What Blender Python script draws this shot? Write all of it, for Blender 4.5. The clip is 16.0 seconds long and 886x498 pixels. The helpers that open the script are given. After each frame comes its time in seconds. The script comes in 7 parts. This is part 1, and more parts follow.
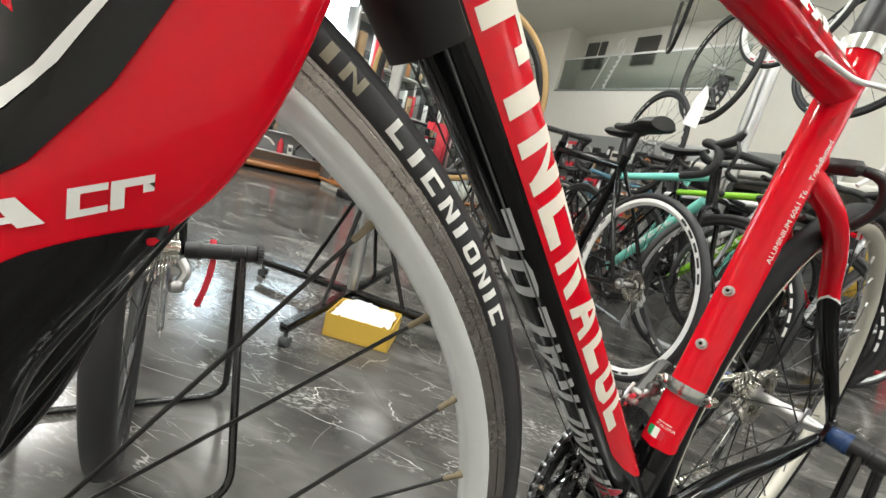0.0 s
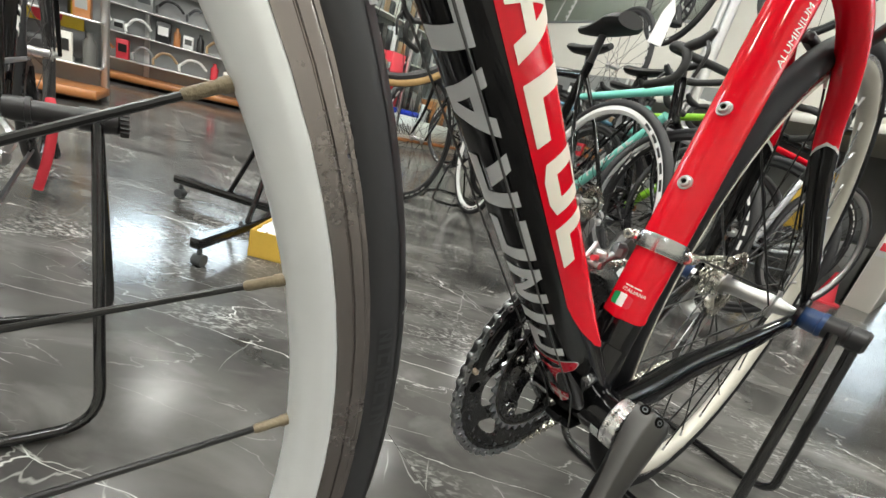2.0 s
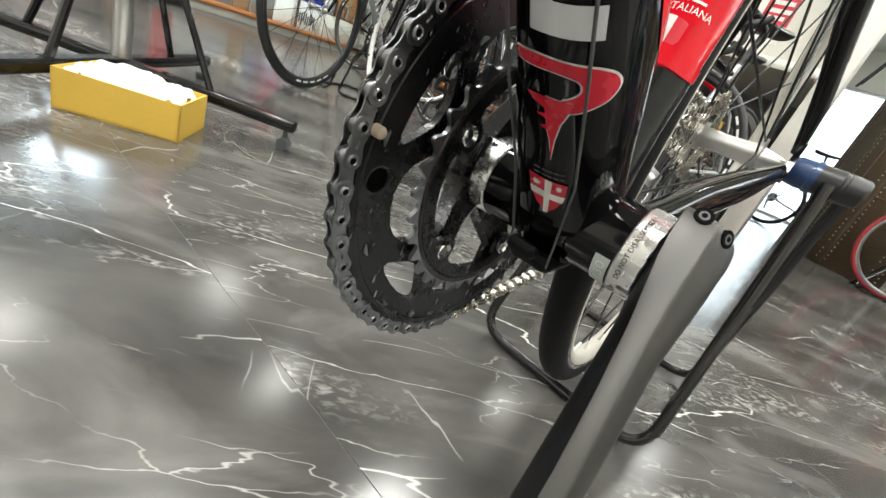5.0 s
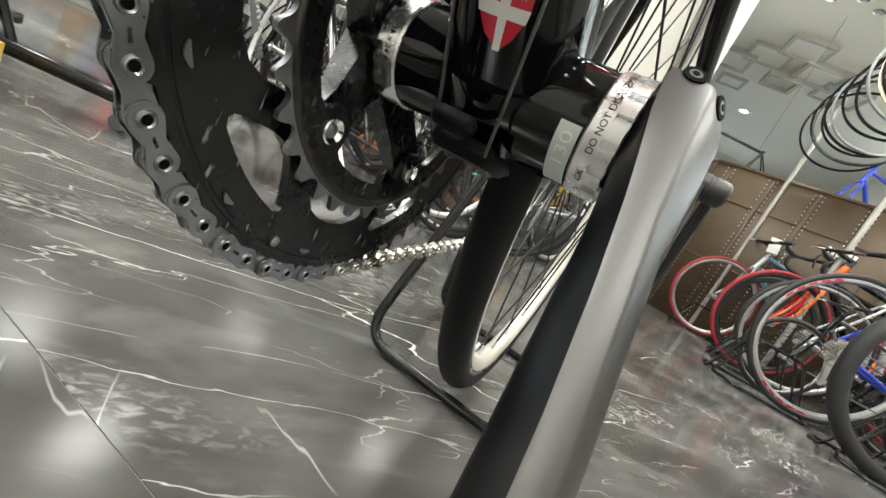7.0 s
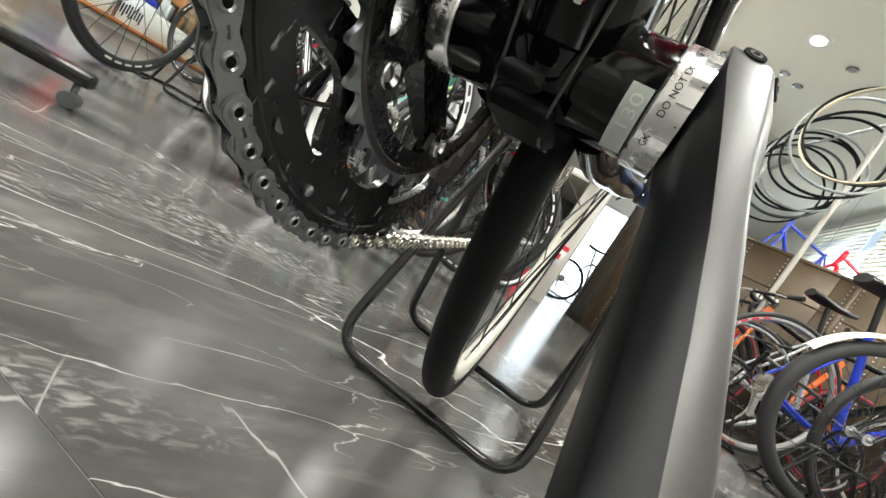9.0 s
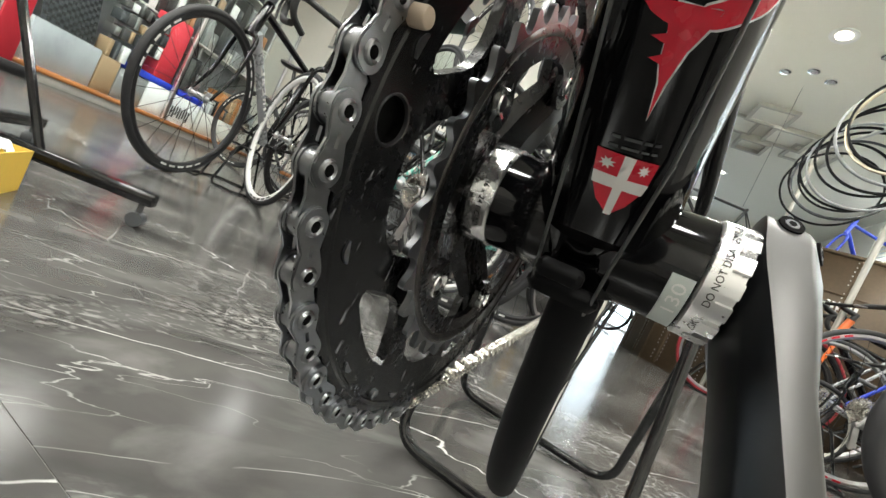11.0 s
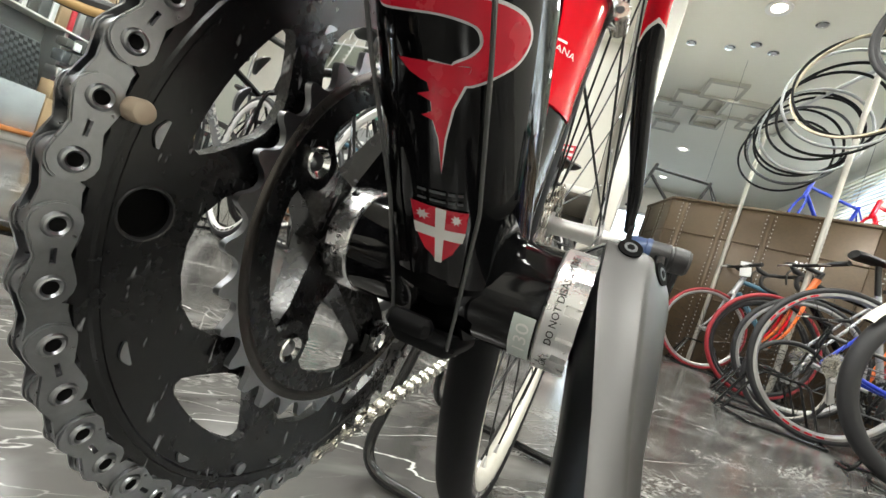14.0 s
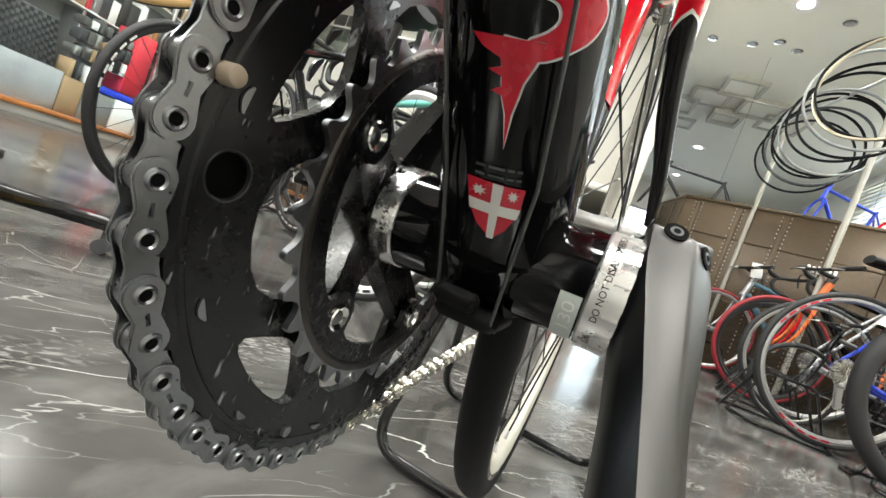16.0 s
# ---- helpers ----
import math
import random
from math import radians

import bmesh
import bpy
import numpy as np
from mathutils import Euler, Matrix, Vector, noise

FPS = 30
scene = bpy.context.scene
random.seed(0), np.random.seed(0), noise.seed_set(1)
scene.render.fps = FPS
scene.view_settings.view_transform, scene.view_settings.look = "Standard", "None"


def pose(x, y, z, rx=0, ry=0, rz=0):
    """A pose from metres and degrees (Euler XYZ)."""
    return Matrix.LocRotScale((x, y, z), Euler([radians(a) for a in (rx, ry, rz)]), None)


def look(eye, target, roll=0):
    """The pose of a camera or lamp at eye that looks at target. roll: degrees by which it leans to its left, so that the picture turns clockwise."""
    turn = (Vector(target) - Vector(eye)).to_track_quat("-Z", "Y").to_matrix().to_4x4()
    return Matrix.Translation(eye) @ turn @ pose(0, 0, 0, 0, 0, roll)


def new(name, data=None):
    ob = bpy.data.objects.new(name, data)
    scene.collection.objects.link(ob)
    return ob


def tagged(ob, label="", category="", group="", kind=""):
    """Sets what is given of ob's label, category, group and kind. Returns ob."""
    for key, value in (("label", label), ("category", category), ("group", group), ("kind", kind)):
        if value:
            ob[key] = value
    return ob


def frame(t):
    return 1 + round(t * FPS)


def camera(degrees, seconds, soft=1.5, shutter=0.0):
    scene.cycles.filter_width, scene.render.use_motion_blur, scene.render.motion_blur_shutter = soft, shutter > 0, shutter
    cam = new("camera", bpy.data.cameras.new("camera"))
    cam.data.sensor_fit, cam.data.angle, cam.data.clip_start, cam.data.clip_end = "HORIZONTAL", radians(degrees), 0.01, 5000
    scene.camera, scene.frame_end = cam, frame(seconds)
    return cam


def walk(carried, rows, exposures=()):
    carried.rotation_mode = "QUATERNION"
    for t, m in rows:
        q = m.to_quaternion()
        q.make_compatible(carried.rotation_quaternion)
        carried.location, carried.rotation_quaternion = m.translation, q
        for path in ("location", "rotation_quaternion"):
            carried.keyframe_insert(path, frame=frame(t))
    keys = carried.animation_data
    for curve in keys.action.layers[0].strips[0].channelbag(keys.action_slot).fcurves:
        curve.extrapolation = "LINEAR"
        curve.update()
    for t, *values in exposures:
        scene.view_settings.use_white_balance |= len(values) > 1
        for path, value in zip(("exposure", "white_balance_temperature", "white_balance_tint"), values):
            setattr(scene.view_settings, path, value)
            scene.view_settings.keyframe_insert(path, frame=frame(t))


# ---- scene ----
cam = camera(94.40, 16.0)
PATH = [
    (0, (0.1928, -0.4563, 0.6106), (-1.4241, 0.6420, 0.1870), 14.30),
    (0.5, (0.1802, -0.3983, 0.5826), (-1.3850, 0.7436, 0.0863), 14.29),
    (1, (0.1678, -0.3616, 0.5330), (-1.3521, 0.8203, -0.0084), 14.50),
    (1.5, (0.1614, -0.3577, 0.5056), (-1.3225, 0.8591, -0.0580), 14.85),
    (2, (0.1535, -0.3340, 0.4845), (-1.2800, 0.9238, -0.1180), 15.38),
    (2.5, (0.1376, -0.3121, 0.4579), (-1.2401, 0.9888, -0.1822), 16.16),
    (3, (0.1194, -0.2860, 0.4250), (-1.1920, 1.0608, -0.2579), 16.82),
    (3.5, (0.1093, -0.2670, 0.4022), (-1.1313, 1.1212, -0.3285), 17.78),
    (4, (0.1017, -0.2457, 0.3770), (-1.0613, 1.1829, -0.4017), 18.80),
    (4.2, (0.0977, -0.2392, 0.3669), (-1.0349, 1.2066, -0.4247), 19.39),
    (6.3, (0.0600, -0.1602, 0.2820), (-0.7075, 1.5948, -0.2931), 25.90),
    (6.5, (0.0641, -0.1608, 0.2811), (-0.6793, 1.6255, -0.2253), 26.38),
    (7, (0.0682, -0.1508, 0.2457), (-0.5924, 1.7018, -0.1167), 28.35),
    (7.5, (0.0651, -0.1406, 0.2247), (-0.5293, 1.7506, -0.0406), 30.29),
    (8, (0.0589, -0.1447, 0.2117), (-0.4823, 1.7715, 0.0236), 32.17),
    (8.2, (0.0592, -0.1429, 0.2069), (-0.4685, 1.7783, 0.0319), 32.80),
    (10.3, (0.0207, -0.1717, 0.2327), (-0.6524, 1.7082, 0.1191), 28.91),
    (10.5, (0.0185, -0.1676, 0.2439), (-0.6991, 1.6963, 0.1398), 27.87),
    (11, (0.0220, -0.1683, 0.2545), (-0.7601, 1.6713, 0.1887), 25.49),
    (11.5, (0.0308, -0.1646, 0.2654), (-0.7666, 1.6690, 0.2213), 23.47),
    (12, (0.0358, -0.1664, 0.2751), (-0.7523, 1.6716, 0.2510), 21.81),
    (12.5, (0.0468, -0.1512, 0.2756), (-0.7063, 1.7015, 0.2570), 20.49),
    (13, (0.0569, -0.1489, 0.2905), (-0.6804, 1.7102, 0.2797), 19.54),
    (13.5, (0.0565, -0.1488, 0.2890), (-0.6681, 1.7153, 0.2767), 18.99),
    (14, (0.0556, -0.1496, 0.2883), (-0.6629, 1.7168, 0.2725), 18.80),
    (14.5, (0.0546, -0.1500, 0.2890), (-0.6609, 1.7175, 0.2684), 18.90),
    (15, (0.0567, -0.1504, 0.2920), (-0.6600, 1.7165, 0.2649), 19.23),
    (15.5, (0.0536, -0.1511, 0.2880), (-0.6666, 1.7143, 0.2474), 19.97),
    (16, (0.0460, -0.1572, 0.2789), (-0.6877, 1.7021, 0.2096), 20.86),
]
walk(cam, [(t, look(eye, target, roll)) for t, eye, target, roll in PATH],
     exposures=[(0.0, -0.40), (3.5, -0.22), (6.5, 0.10), (8.0, 0.08), (11.5, 0.04), (13.0, 0.10), (16.0, 0.10)])

# ---------------------------------------------------------------- light
world = bpy.data.worlds.new("world")
scene.world = world
world.use_nodes = True
_wn = world.node_tree.nodes
_sky = _wn.new("ShaderNodeTexSky")
_sky.sky_type, _sky.sun_disc = "NISHITA", False
_sky.sun_elevation, _sky.sun_rotation = radians(40), radians(60)
world.node_tree.links.new(_sky.outputs[0], _wn["Background"].inputs[0])
_wn["Background"].inputs[1].default_value = 0.12

CEIL = 3.1
FLOOR_X, FLOOR_Y = (-6.4, 2.75), (-3.4, 10.2)


def disc_lamp(name, x, y, z, size, watts, color):
    data = bpy.data.lights.new(name, "AREA")
    data.shape, data.size, data.energy, data.color = "DISK", size, watts, color
    ob = new(name, data)
    ob.matrix_world = pose(x, y, z)
    return ob


WARM = (0.965, 0.965, 0.915)
# First eight are the shop's downlights; the rest are added, unseen fill lamps.
DOWNLIGHTS_AND_FILL = [(0.70, 3.83, 26), (0.67, 5.26, 7), (0.626, 7.42, 7), (0.57, 9.16, 6),
              (-4.20, 0.08, 10), (-4.15, 2.0, 11), (-2.6, 1.85, 11), (-0.97, 4.04, 6), (-3.3, 3.9, 20), (-5.2, -1.6, 70), (-3.0, -1.9, 70),
              (-1.5, 0.35, 44), (-0.8, 1.9, 34), (0.9, 1.4, 44), (0.1, -0.9, 44), (-1.2, -1.5, 50), (1.4, -0.5, 50), (2.3, 2.3, 50), (1.2, -2.2, 50), (-2.4, -0.5, 50)]
for x, y, watts in DOWNLIGHTS_AND_FILL:
    disc_lamp("downlight_or_fill_lamp", x, y, CEIL - 0.03, 0.16 if x > 0.5 and y > 3 else 0.48, watts, WARM)


# ---------------------------------------------------------------- materials
def nodes_of(name):
    m = bpy.data.materials.new(name)
    m.use_nodes = True
    return m, m.node_tree.nodes, m.node_tree.links, m.node_tree.nodes["Principled BSDF"]


def mat(name, color, rough=0.5, metal=0.0, vary=0.12, scale=40.0, bump=0.0, coat=0.0, emit=0.0, spread=0.06, spec=0.5):
    """Principled material with two scales of colour and gloss variation, in object space."""
    m, n, l, b = nodes_of(name)
    tc = n.new("ShaderNodeTexCoord")
    big, fine = n.new("ShaderNodeTexNoise"), n.new("ShaderNodeTexNoise")
    big.inputs["Scale"].default_value, fine.inputs["Scale"].default_value = scale * 0.15, scale * 4
    big.inputs["Detail"].default_value, fine.inputs["Detail"].default_value = 4, 3
    l.new(tc.outputs["Object"], big.inputs["Vector"])
    l.new(tc.outputs["Object"], fine.inputs["Vector"])
    add = n.new("ShaderNodeMath")
    add.operation = "MULTIPLY_ADD"
    l.new(fine.outputs["Fac"], add.inputs[0])
    add.inputs[1].default_value = 0.4
    l.new(big.outputs["Fac"], add.inputs[2])
    ramp = n.new("ShaderNodeMapRange")
    l.new(add.outputs[0], ramp.inputs["Value"])
    ramp.inputs["From Min"].default_value, ramp.inputs["From Max"].default_value = 0.35, 1.05
    ramp.inputs["To Min"].default_value, ramp.inputs["To Max"].default_value = 1 - vary, 1 + vary
    mul = n.new("ShaderNodeVectorMath")
    mul.operation = "SCALE"
    mul.inputs[0].default_value = color[:3]
    l.new(ramp.outputs[0], mul.inputs["Scale"])
    l.new(mul.outputs[0], b.inputs["Base Color"])
    rr = n.new("ShaderNodeMapRange")
    l.new(add.outputs[0], rr.inputs["Value"])
    rr.inputs["From Min"].default_value, rr.inputs["From Max"].default_value = 0.35, 1.05
    rr.inputs["To Min"].default_value, rr.inputs["To Max"].default_value = max(rough - spread, 0.02), min(rough + spread, 1)
    l.new(rr.outputs[0], b.inputs["Roughness"])
    b.inputs["Metallic"].default_value = metal
    b.inputs["Specular IOR Level"].default_value = spec
    b.inputs["Coat Weight"].default_value = coat
    b.inputs["Coat Roughness"].default_value = 0.04
    if bump:
        bn = n.new("ShaderNodeBump")
        bn.inputs["Strength"].default_value, bn.inputs["Distance"].default_value = bump, 0.001
        l.new(fine.outputs["Fac"], bn.inputs["Height"])
        l.new(bn.outputs[0], b.inputs["Normal"])
    if emit:
        b.inputs["Emission Color"].default_value = (*color[:3], 1)
        b.inputs["Emission Strength"].default_value = emit
    return m


def marble():
    """Polished dark grey marble with clouds, long pale veins and crumbled white patches."""
    m, n, l, b = nodes_of("grey_marble")
    geo, info = n.new("ShaderNodeNewGeometry"), n.new("ShaderNodeObjectInfo")
    mp = n.new("ShaderNodeMapping")
    mp.vector_type = "TEXTURE"
    mp.inputs["Rotation"].default_value = (0, 0, radians(45))
    mp.inputs["Scale"].default_value = (4.2, 1.0, 1.0)
    off = n.new("ShaderNodeVectorMath")
    off.operation = "SCALE"
    comb = n.new("ShaderNodeCombineXYZ")
    l.new(info.outputs["Random"], comb.inputs[0])
    l.new(info.outputs["Random"], comb.inputs[1])
    l.new(comb.outputs[0], off.inputs[0])
    off.inputs["Scale"].default_value = 9.0
    addv = n.new("ShaderNodeVectorMath")
    l.new(geo.outputs["Position"], addv.inputs[0])
    l.new(off.outputs[0], addv.inputs[1])
    l.new(addv.outputs[0], mp.inputs["Vector"])

    geo_map = n.new("ShaderNodeMapping")
    geo_map.vector_type = "TEXTURE"
    geo_map.inputs["Rotation"].default_value = (0, 0, radians(-28))
    geo_map.inputs["Scale"].default_value = (3.6, 1.0, 1.0)
    l.new(addv.outputs[0], geo_map.inputs["Vector"])

    def noise_tex(scale, detail, distort, vec=None):
        t = n.new("ShaderNodeTexNoise")
        t.inputs["Scale"].default_value, t.inputs["Detail"].default_value, t.inputs["Distortion"].default_value = scale, detail, distort
        l.new((vec or mp).outputs[0], t.inputs["Vector"])
        return t

    def ridge(tex, width, at=0.5):
        s = n.new("ShaderNodeMath")
        s.operation = "SUBTRACT"
        l.new(tex.outputs["Fac"], s.inputs[0])
        s.inputs[1].default_value = at
        a = n.new("ShaderNodeMath")
        a.operation = "ABSOLUTE"
        l.new(s.outputs[0], a.inputs[0])
        r = n.new("ShaderNodeMapRange")
        l.new(a.outputs[0], r.inputs["Value"])
        r.inputs["From Min"].default_value, r.inputs["From Max"].default_value = 0.0, width
        r.inputs["To Min"].default_value, r.inputs["To Max"].default_value = 1.0, 0.0
        return r

    def times(a, bb, k=1.0):
        x = n.new("ShaderNodeMath")
        x.operation = "MULTIPLY"
        l.new(a.outputs[0], x.inputs[0])
        if bb is None:
            x.inputs[1].default_value = k
        else:
            l.new(bb.outputs[0], x.inputs[1])
        return x

    def band(tex, lo, hi):
        r = n.new("ShaderNodeMapRange")
        l.new(tex.outputs["Fac"], r.inputs["Value"])
        r.inputs["From Min"].default_value, r.inputs["From Max"].default_value = lo, hi
        return r

    soft = n.new("ShaderNodeMapping")
    soft.vector_type = "TEXTURE"
    soft.inputs["Rotation"].default_value = (0, 0, radians(45))
    soft.inputs["Scale"].default_value = (2.2, 1.0, 1.0)
    l.new(addv.outputs[0], soft.inputs["Vector"])
    whole = n.new("ShaderNodeMapping")
    whole.vector_type = "TEXTURE"
    whole.inputs["Rotation"].default_value = (0, 0, radians(45))
    whole.inputs["Scale"].default_value = (2.2, 1.0, 1.0)
    l.new(geo.outputs["Position"], whole.inputs["Vector"])
    cloud = noise_tex(5.5, 9, 0.5, whole)
    base = n.new("ShaderNodeValToRGB")
    l.new(cloud.outputs["Fac"], base.inputs[0])
    base.color_ramp.elements[0].position, base.color_ramp.elements[0].color = 0.32, (0.022, 0.0210, 0.020, 1)
    base.color_ramp.elements[1].position, base.color_ramp.elements[1].color = 0.70, (0.105, 0.102, 0.096, 1)
    def crack(scale, vec, wander, width, soft_width=None):
        """Straight branching cracks along the edges of cells."""
        push = n.new("ShaderNodeTexNoise")
        push.inputs["Scale"].default_value, push.inputs["Detail"].default_value = scale * 2.2, 4
        l.new(vec.outputs[0], push.inputs["Vector"])
        k = n.new("ShaderNodeVectorMath")
        k.operation = "MULTIPLY_ADD"
        l.new(push.outputs["Color"], k.inputs[0])
        k.inputs[1].default_value = (wander, wander, 0)
        l.new(vec.outputs[0], k.inputs[2])
        v = n.new("ShaderNodeTexVoronoi")
        v.feature = "DISTANCE_TO_EDGE"
        v.voronoi_dimensions = "2D"
        v.inputs["Scale"].default_value = scale
        l.new(k.outputs[0], v.inputs["Vector"])
        out = []
        for w in (width, soft_width or width):
            r = n.new("ShaderNodeMapRange")
            l.new(v.outputs["Distance"], r.inputs["Value"])
            r.inputs["From Min"].default_value, r.inputs["From Max"].default_value = w * 0.25, w
            r.inputs["To Min"].default_value, r.inputs["To Max"].default_value = 1.0, 0.0
            out.append(r)
        return out
    main, halo = crack(5.6, mp, 0.07, 0.0050, 0.24)
    cross, _ = crack(4.2, geo_map, 0.06, 0.0038)
    fine, _ = crack(13.0, mp, 0.05, 0.0105)
    crumbs = times(band(noise_tex(140, 12, 0.7, soft), 0.48, 0.66), band(noise_tex(3.6, 7, 0.8, soft), 0.52, 0.66))
    veins = [times(main, band(noise_tex(4.5, 3, 0, soft), 0.47, 0.56)),
             times(times(cross, band(noise_tex(6.0, 3, 0.1, soft), 0.52, 0.62)), None, 0.38),
             times(times(fine, band(noise_tex(9.0, 3, 0.2, soft), 0.45, 0.60)), None, 0.55),
             times(times(ridge(noise_tex(16.0, 3.2, 0.05), 0.0042, 0.47), band(noise_tex(8.0, 2, 0.2, soft), 0.50, 0.60)), None, 0.5),
             times(times(crumbs, halo), None, 1.0),
             times(crumbs, None, 0.36),
             times(band(noise_tex(9.0, 9, 0.6, whole), 0.52, 0.80), None, 0.24)]
    mx2 = veins[0]
    for v in veins[1:]:
        mx = n.new("ShaderNodeMath")
        mx.operation = "MAXIMUM"
        l.new(mx2.outputs[0], mx.inputs[0])
        l.new(v.outputs[0], mx.inputs[1])
        mx2 = mx
    mix = n.new("ShaderNodeMix")
    mix.data_type = "RGBA"
    l.new(mx2.outputs[0], mix.inputs["Factor"])
    l.new(base.outputs[0], mix.inputs["A"])
    mix.inputs["B"].default_value = (0.53, 0.522, 0.50, 1)
    l.new(mix.outputs["Result"], b.inputs["Base Color"])
    rr = band(noise_tex(5, 5, 0), 0.3, 0.8)
    rr.inputs["To Min"].default_value, rr.inputs["To Max"].default_value = 0.14, 0.23
    l.new(rr.outputs[0], b.inputs["Roughness"])
    b.inputs["Coat Weight"].default_value = 0.0
    b.inputs["IOR"].default_value = 1.58
    return m


def glass(name, tint=(0.9, 0.96, 0.95), rough=0.02):
    m, n, l, b = nodes_of(name)
    b.inputs["Base Color"].default_value = (*tint, 1)
    b.inputs["Transmission Weight"].default_value = 1
    b.inputs["Roughness"].default_value, b.inputs["IOR"].default_value = rough, 1.3
    return m


MARBLE = marble()
GROUT = mat("grey_grout", (0.090, 0.085, 0.078), 0.6)
WALL = mat("cream_wall_paint", (0.74, 0.72, 0.66), 0.7, vary=0.05, scale=6, bump=0.1)
CEILING = mat("white_ceiling_paint", (0.73, 0.72, 0.645), 0.75, vary=0.03, scale=5)
RED = mat("red_gloss_paint", (0.60, 0.002, 0.013), 0.07, vary=0.04, scale=20, spread=0.02, spec=0.32)
BLACK = mat("black_gloss_paint", (0.003, 0.003, 0.0035), 0.07, vary=0.2, scale=20, spread=0.02, spec=0.32)
SATIN = mat("black_satin_metal", (0.012, 0.012, 0.013), 0.4, vary=0.3, scale=60)
ANOD = mat("black_anodised", (0.0045, 0.0045, 0.005), 0.27, vary=0.35, scale=90, bump=0.05, spec=0.38)
def scuffed(m):
    """Adds sparse pale scuffs to a dark material."""
    n, l = m.node_tree.nodes, m.node_tree.links
    b = n["Principled BSDF"]
    tc, mp, t, r, mix = n.new("ShaderNodeTexCoord"), n.new("ShaderNodeMapping"), n.new("ShaderNodeTexNoise"), n.new("ShaderNodeMapRange"), n.new("ShaderNodeMix")
    mp.inputs["Scale"].default_value = (1, 2.0, 0.5)
    mp.inputs["Rotation"].default_value = (0.9, 0, 0)
    l.new(tc.outputs["Object"], mp.inputs["Vector"])
    l.new(mp.outputs[0], t.inputs["Vector"])
    t.inputs["Scale"].default_value, t.inputs["Detail"].default_value = 210, 3
    l.new(t.outputs["Fac"], r.inputs["Value"])
    r.inputs["From Min"].default_value, r.inputs["From Max"].default_value = 0.66, 0.75
    mix.data_type = "RGBA"
    src = b.inputs["Base Color"].links[0].from_socket
    l.new(r.outputs[0], mix.inputs["Factor"])
    l.new(src, mix.inputs["A"])
    mix.inputs["B"].default_value = (0.22, 0.22, 0.23, 1)
    l.new(mix.outputs["Result"], b.inputs["Base Color"])
    return m


scuffed(ANOD)
DECAL_W = mat("white_decal", (0.72, 0.71, 0.69), 0.35, vary=0.06, scale=30, coat=0.0)
DECAL_S = mat("silver_decal", (0.66, 0.67, 0.69), 0.35, metal=0.15, vary=0.06, scale=30, coat=0.0)
DECAL_R = mat("red_decal", (0.55, 0.01, 0.03), 0.3, vary=0.04, scale=30, coat=0.0)
GREEN = mat("green_decal", (0.01, 0.28, 0.08), 0.35, coat=0.0)
RUBBER = mat("tyre_rubber", (0.016, 0.016, 0.0175), 0.58, vary=0.25, scale=30, bump=0.15)
WORN_RUBBER = mat("worn_black_rubber", (0.009, 0.009, 0.010), 0.6, vary=0.3, scale=20, bump=0.1, spec=0.12)
RUBBER_RED = mat("red_tyre_rubber", (0.26, 0.014, 0.022), 0.6, vary=0.15, scale=30)
GUM = mat("gum_sidewall", (0.42, 0.27, 0.11), 0.6, vary=0.15, scale=30)
RIM_GREY = mat("grey_painted_rim", (0.80, 0.82, 0.83), 0.30, metal=0.5, vary=0.06, scale=20, spread=0.05)
PALE_RIM = mat("pale_worn_rim", (0.52, 0.50, 0.44), 0.45, metal=0.25, vary=0.12, scale=60)
CUP = mat("turned_aluminium_cup", (0.80, 0.80, 0.80), 0.27, metal=0.9, vary=0.06, scale=70)
POLE = mat("dull_silver_pole", (0.40, 0.385, 0.345), 0.45, metal=0.5, vary=0.08, scale=30)
GUIDE = mat("matt_black_plastic", (0.004, 0.004, 0.0045), 0.5, spec=0.12, vary=0.2, scale=60)
CREAM_DECAL = mat("cream_decal", (0.72, 0.66, 0.57), 0.3, vary=0.05, scale=30)
PANEL_EDGE = mat("olive_grey_panel", (0.42, 0.41, 0.36), 0.6, vary=0.06, scale=8)
CRANK_BLACK = mat("black_anodised_crank", (0.0045, 0.005, 0.006), 0.36, spec=0.28, vary=0.12, scale=30, spread=0.03)
CABLE = mat("grey_steel_cable", (0.10, 0.10, 0.10), 0.45, metal=0.6, vary=0.1, scale=90)
# Paler than the ring: puts a ceiling reflection into the worn shoulder's colour.
WORN_SHEEN_EDGE = mat("worn_black_with_sheen", (0.050, 0.045, 0.042), 0.26, metal=0.7, vary=0.35, scale=110)
BRAKE_TRACK = mat("worn_brake_track", (0.27, 0.245, 0.235), 0.27, metal=0.95, vary=0.05, scale=120, spread=0.03)
ALU = mat("polished_aluminium", (0.82, 0.82, 0.82), 0.16, metal=1.0, vary=0.06, scale=60)
CLAMP_ALU = mat("brushed_clamp_aluminium", (0.36, 0.36, 0.365), 0.24, metal=1.0, vary=0.18, scale=45, bump=0.05)
ALU_DULL = mat("dull_aluminium", (0.55, 0.55, 0.55), 0.36, metal=1.0, vary=0.12, scale=60, bump=0.05)
CRANK_GREY = mat("grey_anodised_crank", (0.066, 0.065, 0.063), 0.40, metal=0.85, vary=0.05, scale=40, spread=0.04)
STEEL = mat("oily_chain_steel", (0.255, 0.26, 0.272), 0.30, metal=1.0, vary=0.18, scale=150, bump=0.03)
BRIGHT_STEEL = mat("bright_chain_steel", (0.62, 0.6, 0.55), 0.25, metal=1.0, vary=0.2, scale=150)
